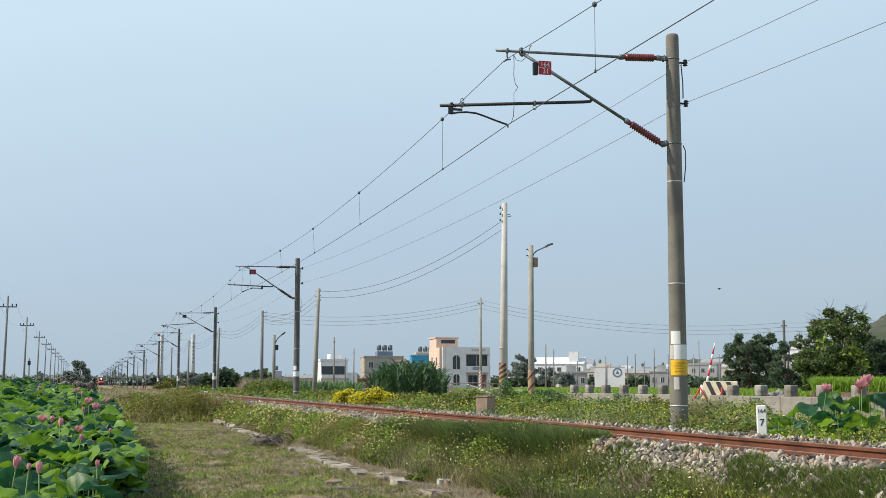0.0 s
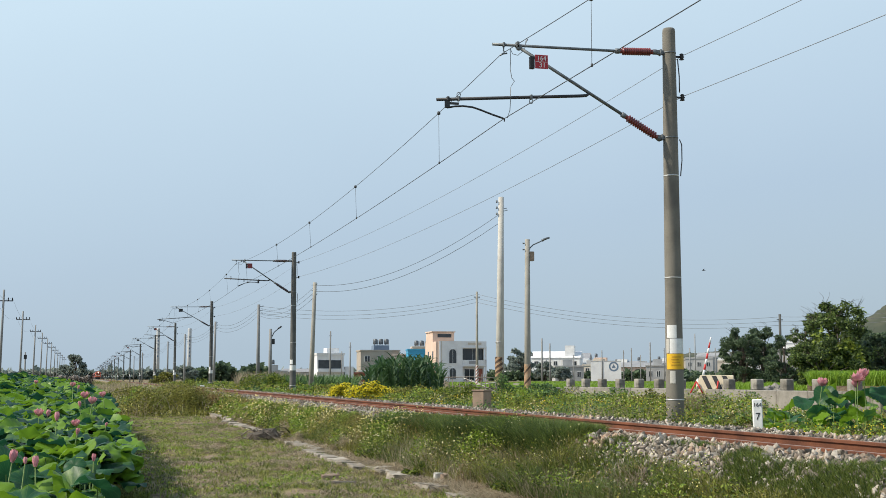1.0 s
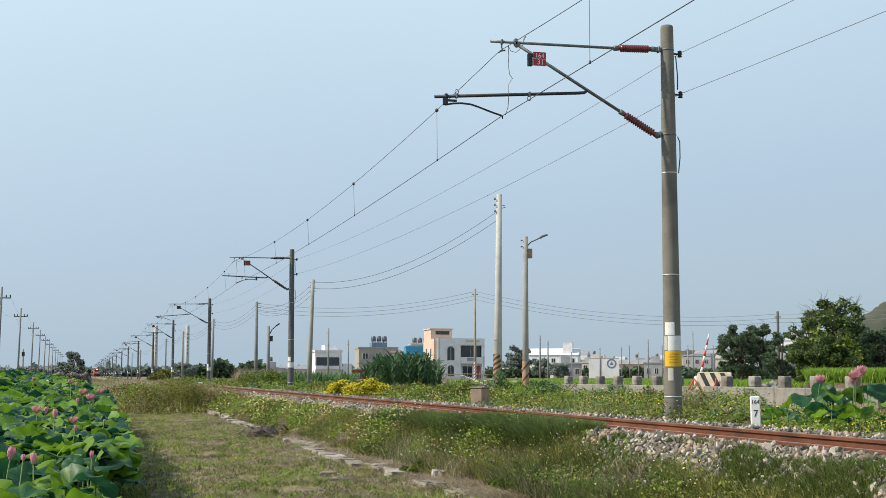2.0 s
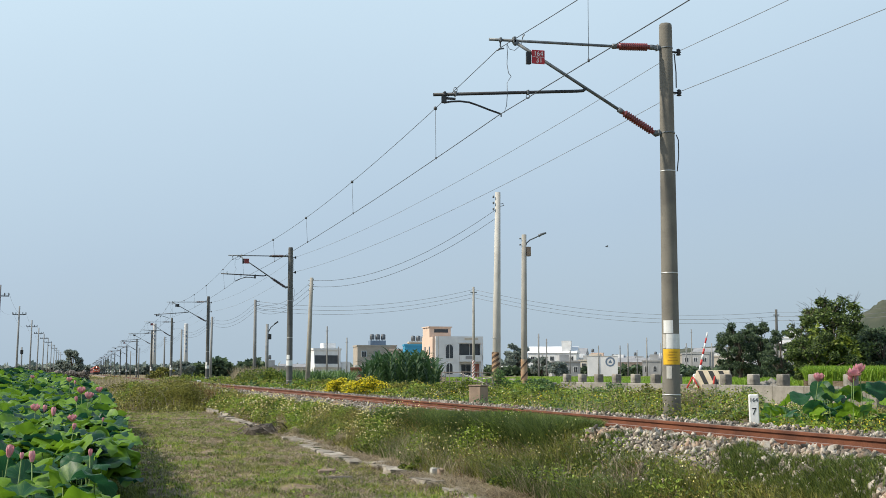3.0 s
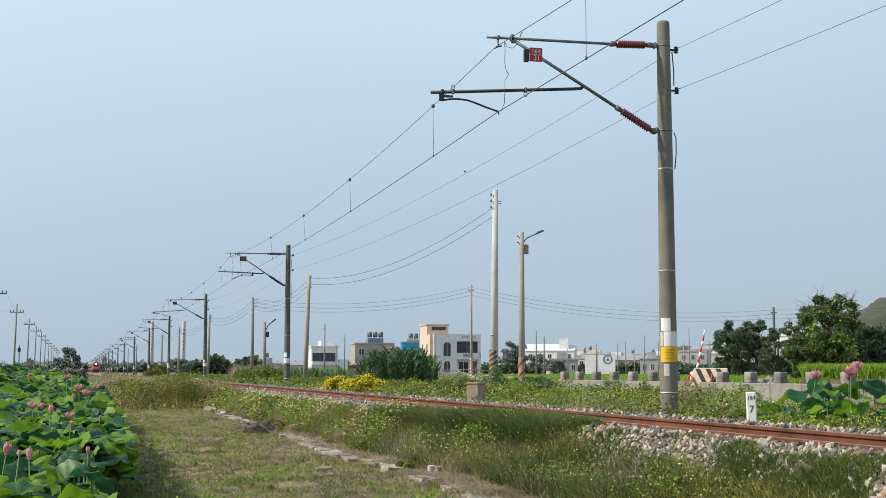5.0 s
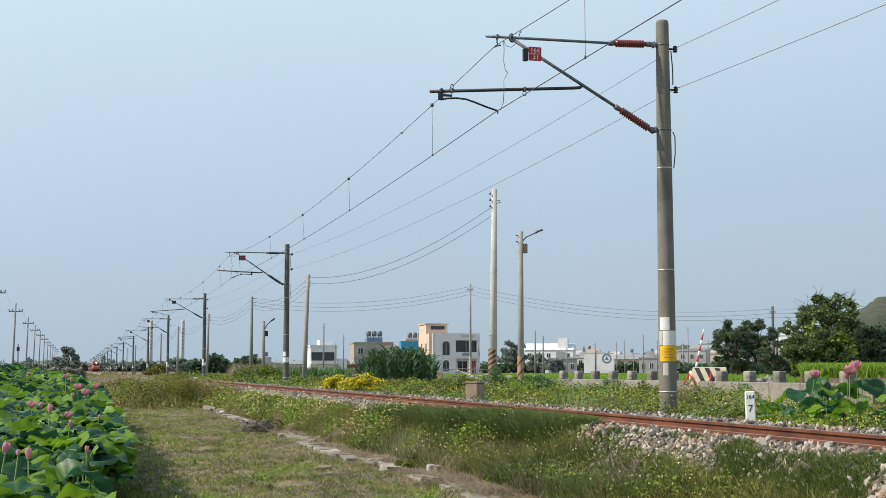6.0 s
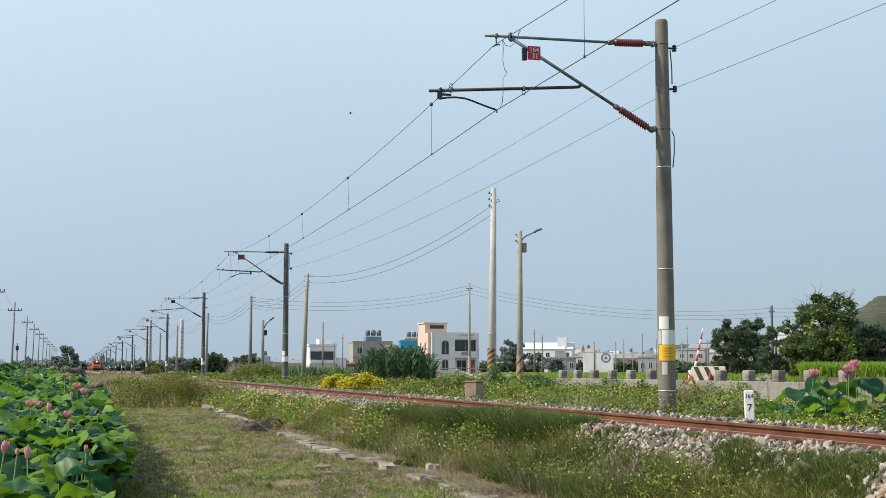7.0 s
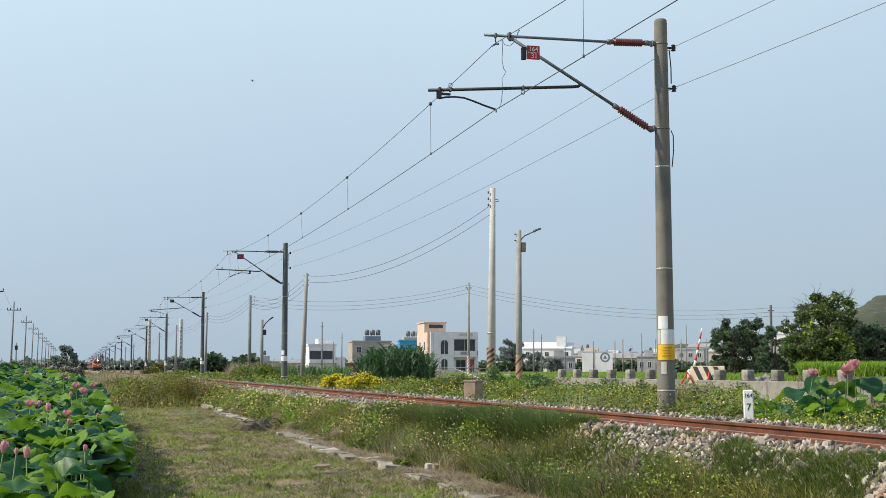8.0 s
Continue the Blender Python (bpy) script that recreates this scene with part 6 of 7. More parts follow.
def build_trees():
    ivy(*spot(32.25, 58.9), 0.8, 1.9, 2.9)
    ivy(*spot(31.745, 58.6), 0.8, 1.4, 1.7)
    for az, d, ytop, w, m, lab, cl, per, lf, bare in (
            (32.271, 62, 5.24, 3.1, "tree", "leafy green tree with straggling top twigs", 84, 130, 0.17, 60),
            (33.562, 68, 3.88, 3.4, "dark_tree", "broad leafy tree behind the paddy", 70, 260, 0.12, 14),
            (30.985, 60, 4.33, 2.0, "tree", "slender tree with thin feathery branches", 34, 90, 0.12, 34),
            (34.301, 64, 3.63, 3.0, "dark_tree", "dark green tree behind the paddy", 34, 280, 0.17, 0),
            (31.63, 58, 3.26, 3.0, "tree", "low leafy tree above the bright paddy", 30, 380, 0.11, 0),
            (28.368, 88, 4.88, 3.4, "dark_tree", "dark dense tree beside the fields", 48, 280, 0.14, 12),
            (29.192, 90, 5.02, 3.0, "dark_tree", "dark dense tree beside the fields", 42, 280, 0.14, 12),
            (27.942, 92, 4.34, 2.4, "dark_tree", "low dark tree beside the fields", 22, 200, 0.22, 0),
            (30.127, 84, 4.25, 2.6, "dark_tree", "dark tree beside a wooden pole", 34, 200, 0.14, 6),
            (-0.31, 330, 7.11, 5.5, "hazed_tree", "hazy distant tree beside the railway", 34, 220, 0.5, 0),
            (-0.721, 340, 5.02, 4.5, "hazed_tree", "hazy distant tree beside the railway", 24, 180, 0.5, 0),
            (4.225, 260, 3.81, 5.0, "hazed_tree", "distant dark tree beyond the masts", 24, 160, 0.45, 0),
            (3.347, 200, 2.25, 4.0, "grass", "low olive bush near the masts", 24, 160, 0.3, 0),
            (19.886, 250, 4.5, 4.0, "hazed_tree", "dark tree in front of the sheds", 24, 160, 0.45, 0),
            (18.774, 330, 9.05, 7.5, "hazed_tree", "distant rounded tree behind the poles", 30, 160, 0.6, 0),
            (20.502, 240, 3.6, 5.0, "hazed_tree", "low dark tree in front of the sheds", 20, 150, 0.45, 0),
            (15.924, 420, 6.58, 8.0, "hazed_tree", "distant tree among the houses", 20, 130, 0.7, 0)):
        x, y = spot(az, d)
        z0 = 0.75 if az > 5 else 0.4
        tree(x, y, z0, ytop - z0, w, G[m], lab, cl, per, lf, 0.05 * w, bare=bare)
    # tree lines too far to count; the farthest have haze mixed into their leaf colour
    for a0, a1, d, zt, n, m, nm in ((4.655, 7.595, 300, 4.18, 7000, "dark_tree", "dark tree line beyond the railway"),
                                    (-3.639, -0.721, 520, 4.28, 3600, "hazed_tree", "hazy tree line along the horizon"),
                                    (1.469, 5.013, 620, 4.87, 3600, "hazed_tree", "hazy tree line along the horizon"),
                                    (-1.629, 2.287, 1300, 8.53, 2600, "hazed_tree", "hazy tree line along the horizon"),
                                    (7.304, 15.18, 520, 4.41, 6000, "hazed_tree", "hazy tree line behind the houses"),
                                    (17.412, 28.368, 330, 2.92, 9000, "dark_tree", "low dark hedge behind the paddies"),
                                    (18.155, 29.075, 700, 8.42, 8000, "hazed_tree", "hazy trees among the distant town"),
                                    (25.503, 31.17, 130, 2.32, 5000, "dark_tree", "low scrub behind the paddies")):
        t = rng.uniform(a0, a1, n)
        hh = np.array([noise.noise((q * 1.3, d * 0.01, 3)) * 0.35 + noise.noise((q * 5.1, d * 0.01, 7)) * 0.22 for q in t]) + 0.8
        t = np.radians(t)
        dd = d + rng.uniform(-6, 6, n)
        p = np.stack([dd * np.sin(t), dd * np.cos(t), 0.5 + (zt - 0.5) * np.clip(hh, 0.2, 1.3) * rng.random(n) ** 0.6], 1)
        stuff("tree_line", leaves(p, d * 0.0042 * rng.uniform(0.6, 1.4, n), 0.7), G[m], nm, "trees")


build_trees()


def build_maize():
    """A stand of maize: single plants with arching leaves."""
    def plant_mesh(seed):
        g = random.Random(seed)
        bm = bmesh.new()
        tube(bm, [(0, 0, 0), (0.01, 0, 0.9), (0, 0, 1.75)], 0.016, 5, 0.008)
        return mesh_of("stem", bm, G["stalk"])

    def leaf_mesh(seed):
        g = random.Random(seed)
        bm = bmesh.new()
        rows = []
        ln, arch = g.uniform(0.75, 1.05), g.uniform(0.15, 0.75)
        for k in range(6):
            t = k / 5
            w = 0.050 * math.sin(math.pi * min(0.999, 0.25 + 0.75 * t)) + 0.004
            rr, z = ln * t * 0.55, ln * (0.95 * t - arch * t * t)
            rows.append((bm.verts.new((rr, -w, z + 0.01)), bm.verts.new((rr, 0, z)), bm.verts.new((rr, w, z + 0.01))))
        for a, b in zip(rows, rows[1:]):
            for k in range(2):
                bm.faces.new((a[k], a[k + 1], b[k + 1], b[k])).smooth = True
        return mesh_of("leaf", bm, G["corn"])

    stem, lvs = plant_mesh(1), [leaf_mesh(s) for s in range(6)]
    g = random.Random(12)
    proto = []
    for v in range(4):
        p = thing("maize_plant", pose(0, 0, 0), "tall dark green maize plant with arching leaves", "maize", "stand of maize")
        s = new("stem", stem)
        s.parent = p
        for k in range(14):
            o = new("leaf", lvs[g.randrange(6)])
            o.parent = p
            o.matrix_basis = pose(0, 0, 0.2 + 0.115 * k, 0, 0, g.uniform(-50, 50) + 180 * (k % 2) + 37 * v)
        proto.append(p)
    places = []
    for r in range(6):
        for c in range(17):
            y = 56.0 + 1.2 * r
            t = 0.216 + (0.273 - 0.216) * (c + g.uniform(-0.3, 0.3)) / 16
            edge = min(c, 16 - c)
            places.append((t * y, y + g.uniform(-0.5, 0.5), min(1.0, 0.70 + 0.10 * edge)))
    for k, (x, y, s) in enumerate(places):
        s = s * g.uniform(0.88, 1.10)
        m = pose(x, y, 0.42 - (1 - s) * 1.5, g.uniform(-6, 6), g.uniform(-4, 4), g.uniform(0, 360))
        if k < 4:
            proto[k].matrix_basis = m
        else:
            copy_thing(proto[k % 4], m)
    # a lower row nearer the line
    n = 2400
    t = rng.uniform(0.135, 0.205, n)
    y = rng.uniform(84, 92, n)
    p = np.stack([t * y, y, np.full(n, 0.5)], 1)
    stuff("maize_row", blades(p, rng.uniform(0.9, 1.45, n), rng.uniform(0.06, 0.12, n), rng.uniform(0.2, 0.9, n)), G["corn"], "dark low maize row beyond the railway", "maize")
    n = 1500
    t = rng.uniform(0.112, 0.165, n)
    y = rng.uniform(94, 100, n)
    p = np.stack([t * y, y, np.full(n, 0.5)], 1)
    stuff("dry_reeds", blades(p, rng.uniform(1.0, 1.7, n), rng.uniform(0.03, 0.06, n), rng.uniform(0.1, 0.6, n)), G["straw"], "pale dry reeds beyond the railway", "reeds")


build_maize()

W = dict(
    white=mat("white_wall", (0.78, 0.78, 0.77), (0.66, 0.66, 0.66), rough=0.85, scale=0.5, fine=6, bump=0.1, dirt=(0.52, 0.52, 0.52), dirt_at=0.66),
    peach=mat("peach_wall", (0.66, 0.50, 0.40), (0.58, 0.44, 0.35), rough=0.85, scale=0.5, fine=6, bump=0.1),
    cream=mat("cream_wall", (0.60, 0.53, 0.44), (0.52, 0.46, 0.38), rough=0.85, scale=0.5, fine=6, bump=0.1),
    grey=mat("grey_wall", (0.40, 0.40, 0.39), (0.32, 0.32, 0.32), rough=0.85, scale=0.5, fine=6, bump=0.1),
    tan=mat("tan_wall", (0.40, 0.35, 0.29), (0.33, 0.29, 0.24), rough=0.85, scale=0.5, fine=6, bump=0.1),
    blue=mat("blue_sheet", (0.06, 0.36, 0.58), (0.05, 0.31, 0.52), rough=0.5, scale=0.8, fine=8, bump=0.1),
    slate=mat("slate_blue_wall", (0.16, 0.22, 0.30), (0.12, 0.17, 0.24), rough=0.8, scale=0.8, fine=8, bump=0.1),
    glass=mat("dark_glass", (0.04, 0.045, 0.05), (0.025, 0.03, 0.035), rough=0.12, scale=1, bump=0.0, spec=0.6),
    roof=mat("grey_sheet_roof", (0.33, 0.33, 0.33), (0.26, 0.26, 0.27), rough=0.6, scale=0.6, fine=6, bump=0.1),
    steel=mat("tank_steel", (0.50, 0.51, 0.52), (0.38, 0.39, 0.40), rough=0.4, metal=0.6, scale=2, bump=0.05),
    pale=mat("pale_grey_wall", (0.52, 0.53, 0.53), (0.44, 0.45, 0.46), rough=0.85, scale=0.5, fine=6, bump=0.1),
    tank=mat("dull_tank_steel", (0.17, 0.18, 0.19), (0.10, 0.11, 0.12), rough=0.45, metal=0.5, scale=2, bump=0.05),
    red=mat("brick_red", (0.33, 0.12, 0.085), (0.25, 0.09, 0.065), rough=0.9, scale=2),
)


def window_at(parent, x, y, z, w, h, frame_mat=None, arch=False, sill=True):
    """A window set in a wall that faces -y: frame, recessed pane, sill."""
    bm = bmesh.new()
    t = 0.07
    box(bm, x - w / 2 - t, y - 0.06, z, x - w / 2, y + 0.04, z + h)
    box(bm, x + w / 2, y - 0.06, z, x + w / 2 + t, y + 0.04, z + h)
    box(bm, x - w / 2 - t, y - 0.06, z + h, x + w / 2 + t, y + 0.04, z + h + t)
    box(bm, x - 0.03, y - 0.05, z, x + 0.03, y + 0.02, z + h)
    win = part("window", bm, frame_mat or W["white"], parent)
    bm = bmesh.new()
    if arch:
        q = [bm.verts.new((x - w / 2, y - 0.02, z)), bm.verts.new((x + w / 2, y - 0.02, z))]
        q += [bm.verts.new((x + w / 2 * math.cos(a), y - 0.02, z + h - w / 2 + w / 2 * math.sin(a))) for a in [k * math.pi / 8 for k in range(9)]]
        bm.faces.new(q)
    else:
        box(bm, x - w / 2, y - 0.025, z, x + w / 2, y + 0.02, z + h)
    part("pane", bm, W["glass"], win, "dark window glass")
    if sill:
        bm = bmesh.new()
        box(bm, x - w / 2 - 0.12, y - 0.16, z - 0.1, x + w / 2 + 0.12, y + 0.02, z)
        part("sill", bm, frame_mat or W["white"], win)


def tank(parent, x, y, z, r=0.55, h=1.3):
    bm = bmesh.new()
    lathe(bm, [(r * 0.9, 0.25), (r, 0.35), (r, h), (r * 0.75, h + 0.18), (0.1, h + 0.25)], 12, Matrix.Translation((x, y, z)))
    for k in range(3):
        a = k * 2.1
        tube(bm, [(x + r * 0.8 * math.cos(a), y + r * 0.8 * math.sin(a), z), (x + r * 0.8 * math.cos(a), y + r * 0.8 * math.sin(a), z + 0.35)], 0.04, 4)
    part("water_tank", bm, W["tank"], parent, "steel rooftop water tank")


def block_part(parent, name, material, x0, y0, z0, x1, y1, z1, bevel=0.0):
    bm = bmesh.new()
    box(bm, x0, y0, z0, x1, y1, z1, bevel)
    return part(name, bm, material, parent)


def build_main_house():
    d = 260
    x, y = spot(16.172, d)
    h = thing("house", pose(x, y, 0.7, 0, 0, -16.172 + 17) @ Matrix.Diagonal((1, 1, 1.07, 1)), "three-storey white and peach house with arched windows", "house")
    # local x along the front (10.6 m), y away
    block_part(h, "peach_wall", W["peach"], -5.0, 0.35, 0, -0.5, 8.2, 7.5)
    block_part(h, "white_front", W["white"], -4.4, 0.0, 0, 0.45, 0.35, 7.6)
    block_part(h, "white_side", W["white"], -0.5, 0.35, 0, 0.4, 8.0, 7.5)
    block_part(h, "balcony_wall", W["white"], 0.45, 1.2, 0, 5.4, 8.0, 7.5)
    block_part(h, "stair_tower", W["peach"], -4.9, 3.0, 7.5, -0.4, 8.0, 9.3)
    block_part(h, "tower_opening", W["glass"], -3.9, 2.96, 8.35, -1.0, 3.0, 9.0)
    block_part(h, "tower_cap", W["peach"], -5.1, 2.8, 9.3, -0.2, 8.2, 9.5)
    block_part(h, "parapet_wall", W["white"], 0.45, 0.1, 6.6, 5.5, 0.35, 7.6)
    block_part(h, "balcony_slab", W["white"], 0.45, 0.0, 2.9, 5.5, 1.25, 3.2)
    block_part(h, "balcony_rail", W["white"], 0.5, 0.05, 3.2, 5.45, 0.2, 4.1)
    block_part(h, "roof_slab", W["white"], 0.45, 0.0, 6.3, 5.5, 1.25, 6.6)
    block_part(h, "pillar", W["white"], 5.2, 0.05, 0, 5.5, 0.35, 6.6)
    block_part(h, "balcony_grille", W["roof"], 1.8, 0.0, 3.4, 3.6, 0.04, 3.95)
    for z, hh in ((0.6, 2.0), (3.5, 2.6)):
        window_at(h, -1.6 - 0.0, -0.01, z, 1.5 if hh > 2.2 else 1.3, hh, arch=True)
    block_part(h, "front_joint", W["cream"], -3.98, -0.03, 0, -3.86, 0.0, 7.6)
    window_at(h, 2.95, 1.19, 4.0, 4.4, 2.2)
    window_at(h, 2.2, 1.19, 0.4, 2.0, 2.0)
    block_part(h, "door", W["red"], 3.7, 1.12, 0.0, 5.0, 1.2, 2.5)
    bm = bmesh.new()
    box(bm, 1.6, 0.02, 6.95, 4.4, 0.1, 7.35)
    part("gable_emblem", bm, W["cream"], h)
    # windows of the peach side
    for yy in (2.2, 5.4):
        for z in (1.0, 4.2):
            b = block_part(h, "side_window", W["glass"], -5.03, yy, z, -4.98, yy + 0.8, z + 1.5)


build_main_house()


def plain_house(az, d, w, dep, ht, wall, turn=0.0, label="", wins=(2, 3), roof_box=None, tanks=0, pitched=False, roofmat=None, base=0.7):
    x, y = spot(az, d)
    h = thing("house", pose(x, y, base, 0, 0, -az + turn), label, "house")
    block_part(h, "wall", wall, -w / 2, 0, 0, w / 2, dep, ht)
    if pitched:
        bm = bmesh.new()
        a = [bm.verts.new(v) for v in ((-w / 2 - 0.3, -0.3, ht), (w / 2 + 0.3, -0.3, ht), (w / 2 + 0.3, dep + 0.3, ht), (-w / 2 - 0.3, dep + 0.3, ht), (-w / 2 - 0.3, dep / 2, ht + dep * 0.18), (w / 2 + 0.3, dep / 2, ht + dep * 0.18))]
        for f in ((0, 1, 5, 4), (2, 3, 4, 5), (0, 4, 3), (1, 2, 5), (0, 3, 2, 1)):
            bm.faces.new([a[i] for i in f])
        part("roof", bm, roofmat or W["roof"], h)
    else:
        block_part(h, "roof", roofmat or wall, -w / 2 - 0.15, -0.15, ht, w / 2 + 0.15, dep + 0.15, ht + 0.35)
    if roof_box:
        bx0, bx1, bh, bm_ = roof_box
        block_part(h, "stair_tower", bm_, bx0, dep * 0.3, ht + 0.35, bx1, dep * 0.8, ht + 0.35 + bh)
        for k in range(tanks):
            tank(h, bx0 + 0.6 + 1.3 * k, dep * 0.5, ht + 0.35 + bh)
    else:
        for k in range(tanks):
            tank(h, -w / 4 + 1.3 * k, dep * 0.5, ht + 0.35)
    rows, cols = wins
    for r in range(rows):
        for c in range(cols):
            ww = w / cols
            window_at(h, -w / 2 + ww * (c + 0.5), -0.01, ht * (r + 0.32) / rows, min(1.5, ww * 0.38), ht / rows * 0.36, sill=False)
    return h


def build_town():
    # tan house with tanks, blue shed, cream house
    d = 300
    h = plain_house(12.652, d, 9.0, 8, 6.9, W["tan"], 8, "tan two-storey house with rooftop water tanks", (2, 3), (-1.2, 2.4, 1.1, W["slate"]), 3)
    h = plain_house(14.42, d - 10, 5.6, 7, 6.9, W["blue"], 4, "bright blue metal shed between houses", (1, 2))
    h = plain_house(13.692, d, 5.0, 7, 6.0, W["peach"], 4, "small peach house beside a blue shed", (1, 1))
    h = plain_house(14.485, d + 20, 4.6, 7, 8.2, W["cream"], 4, "cream house with dark rooftop tanks", (2, 2), None, 3)
    # white cube house on the left
    d = 250
    h = plain_house(10.482, d, 5.2, 6, 5.2, W["white"], 12, "white two-storey house with a dark window band", (0, 1), (-0.4, 2.0, 1.0, W["white"]), 0)
    block_part(h, "balcony", W["white"], -2.6, -0.8, 1.9, 2.6, 0.0, 2.5)
    block_part(h, "side_wing", W["white"], 2.9, 0.5, 0, 4.6, 5, 3.0)
    block_part(h, "balcony_shade", W["glass"], -2.4, -0.05, 2.6, 2.2, 0.0, 4.2)
    plain_house(12.01, 290, 3.2, 5, 2.2, W["white"], 0, "small white shed among the fields", (1, 1))
    plain_house(11.664, 260, 5.0, 5, 1.6, W["red"], 10, "low reddish brick shed among the fields", (1, 2))
    plain_house(8.179, 380, 6.0, 6, 2.6, W["grey"], 10, "small hazy white house beyond the railway", (1, 3), (-1.5, 0.5, 1.6, W["grey"]), 1)
    plain_house(9.059, 400, 9.0, 6, 2.6, W["grey"], 0, "low grey shed beyond the railway", (1, 3), pitched=True)
    # long white works with a sloping roof
    d = 420
    h = plain_house(20.33, d, 15.5, 12, 7.3, W["white"], -6, "long white works with a pale sheet roof", (2, 5), pitched=True, roofmat=W["white"])
    block_part(h, "roof_tower", W["white"], 3.0, 1, 7.5, 6.0, 5, 11.2)
    h = plain_house(21.191, d + 25, 9.0, 12, 7.2, W["white"], -6, "white works hall with a grey gable roof", (1, 3), pitched=True, roofmat=W["roof"])
    g = random.Random(4)
    for bearing, d, w, ht, wall, lab in ((21.56, 430, 9, 6.5, "white", "distant white house in the town"), (21.854, 380, 8, 5.0, "grey", "distant grey house in the town"),
                                    (20.945, 300, 6.5, 3.9, "grey", "grey house with small windows behind the paddy"), (22.148, 330, 7.5, 4.6, "cream", "cream house behind the paddy"),
                                    (22.54, 410, 8, 6.3, "white", "distant white house in the town"), (23.2, 400, 9, 5.6, "white", "distant white house in the town"),
                                    (23.687, 350, 8, 4.4, "peach", "pinkish house behind the paddy"), (24.052, 420, 8, 5.3, "grey", "distant grey house in the town"),
                                    (24.537, 390, 9, 5.0, "cream", "distant cream house in the town"), (24.779, 320, 6, 4.3, "grey", "grey house beside the paddy"),
                                    (25.142, 430, 9, 6.6, "white", "distant white house in the town"), (26.105, 380, 9, 7.2, "cream", "distant cream house in the town"),
                                    (26.512, 340, 7, 6.8, "grey", "distant grey house behind the barrier"), (27.062, 400, 9, 8.6, "white", "distant white house behind the barrier"),
                                    (27.538, 360, 7, 6.2, "cream", "distant cream house behind the barrier"), (28.132, 330, 7, 4.8, "white", "distant white house behind the trees"),
                                    (30.36, 240, 10, 6.8, "grey", "grey house behind the trees"), (30.522, 250, 6, 8.6, "white", "white house behind the trees"), (18.65, 400, 8, 3.2, "white", "low distant white house")):
        plain_house(bearing, d, w, 7, ht * 0.84, W[wall], g.uniform(-14, 14), lab, (2 if ht > 4.5 else 1, 3), (-w * 0.2, w * 0.15, 1.4, W[wall]) if g.random() < 0.55 else None, g.choice((0, 0, 0, 1)),
                    pitched=g.random() < 0.25)
    # the town's back rows
    for k in range(30):
        bearing, d = 20.4 + 8.9 * (k + g.uniform(-0.4, 0.4)) / 30, g.uniform(450, 640)
        wall = g.choice(("white", "white", "pale", "cream", "peach", "grey"))
        w, ht = g.uniform(7, 12), (g.uniform(19, 28) + (6 if bearing > 26 else 0)) * d / 2300
        plain_house(bearing, d, w, 8, ht, W[wall], g.uniform(-20, 20), "distant %s house in the back of the town" % {"pale": "pale grey"}.get(wall, wall), (2, g.randrange(2, 5)),
                    (-w * 0.3, w * 0.1, g.uniform(1.2, 2.4), W[wall]) if g.random() < 0.6 else None, g.choice((0, 0, 1, 2)), pitched=g.random() < 0.2)
    # white gable with a blue round emblem
    x, y = spot(22.858, 300)
    s = thing("painted_wall", pose(x, y, 0.7, 0, 0, -22.858), "white wall painted with a round blue emblem", "wall")
    block_part(s, "wall", W["white"], -5.2, 0, 0, 1.7, 0.4, 4.6)
    block_part(s, "coping", W["pale"], -5.3, -0.05, 4.6, 1.8, 0.45, 4.75)
    bm = bmesh.new()
    ri, ro = 0.75, 1.1
    a = [[bm.verts.new((r * math.cos(2 * math.pi * k / 28), -0.02, 3.4 + r * math.sin(2 * math.pi * k / 28))) for k in range(28)] for r in (ri, ro)]
    for k in range(28):
        bm.faces.new((a[0][k], a[0][(k + 1) % 28], a[1][(k + 1) % 28], a[1][k]))
    part("ring", bm, W["slate"], s, "dark blue painted ring")
    bm = bmesh.new()
    bm.faces.new([bm.verts.new(v) for v in ((-0.45, -0.02, 3.1), (0.45, -0.02, 3.1), (0, -0.02, 3.95))])
    part("triangle", bm, W["slate"], s)
    # two tall white towers far down the line
    for bearing, ytop, d in ((4.392, 34.70, 900), (3.064, 38.21, 1000)):
        x, y = spot(bearing, d)
        t = thing("chimney_tower", pose(x, y, 0), "tall pale industrial tower far beyond the railway", "tower")
        bm = bmesh.new()
        lathe(bm, [(1.5, 0), (1.35, ytop * 0.5), (1.3, ytop), (1.2, ytop + 0.4)], 20)
        part("shaft", bm, W["pale"], t)
        for k in range(6):
            bm = bmesh.new()
            box(bm, -0.5 + 0.2 * (k % 2), -1.5, ytop * (0.45 + 0.075 * k), 0.4, -1.25, ytop * (0.485 + 0.075 * k))
            part("writing_bar", bm, W["slate"], t)


build_town()


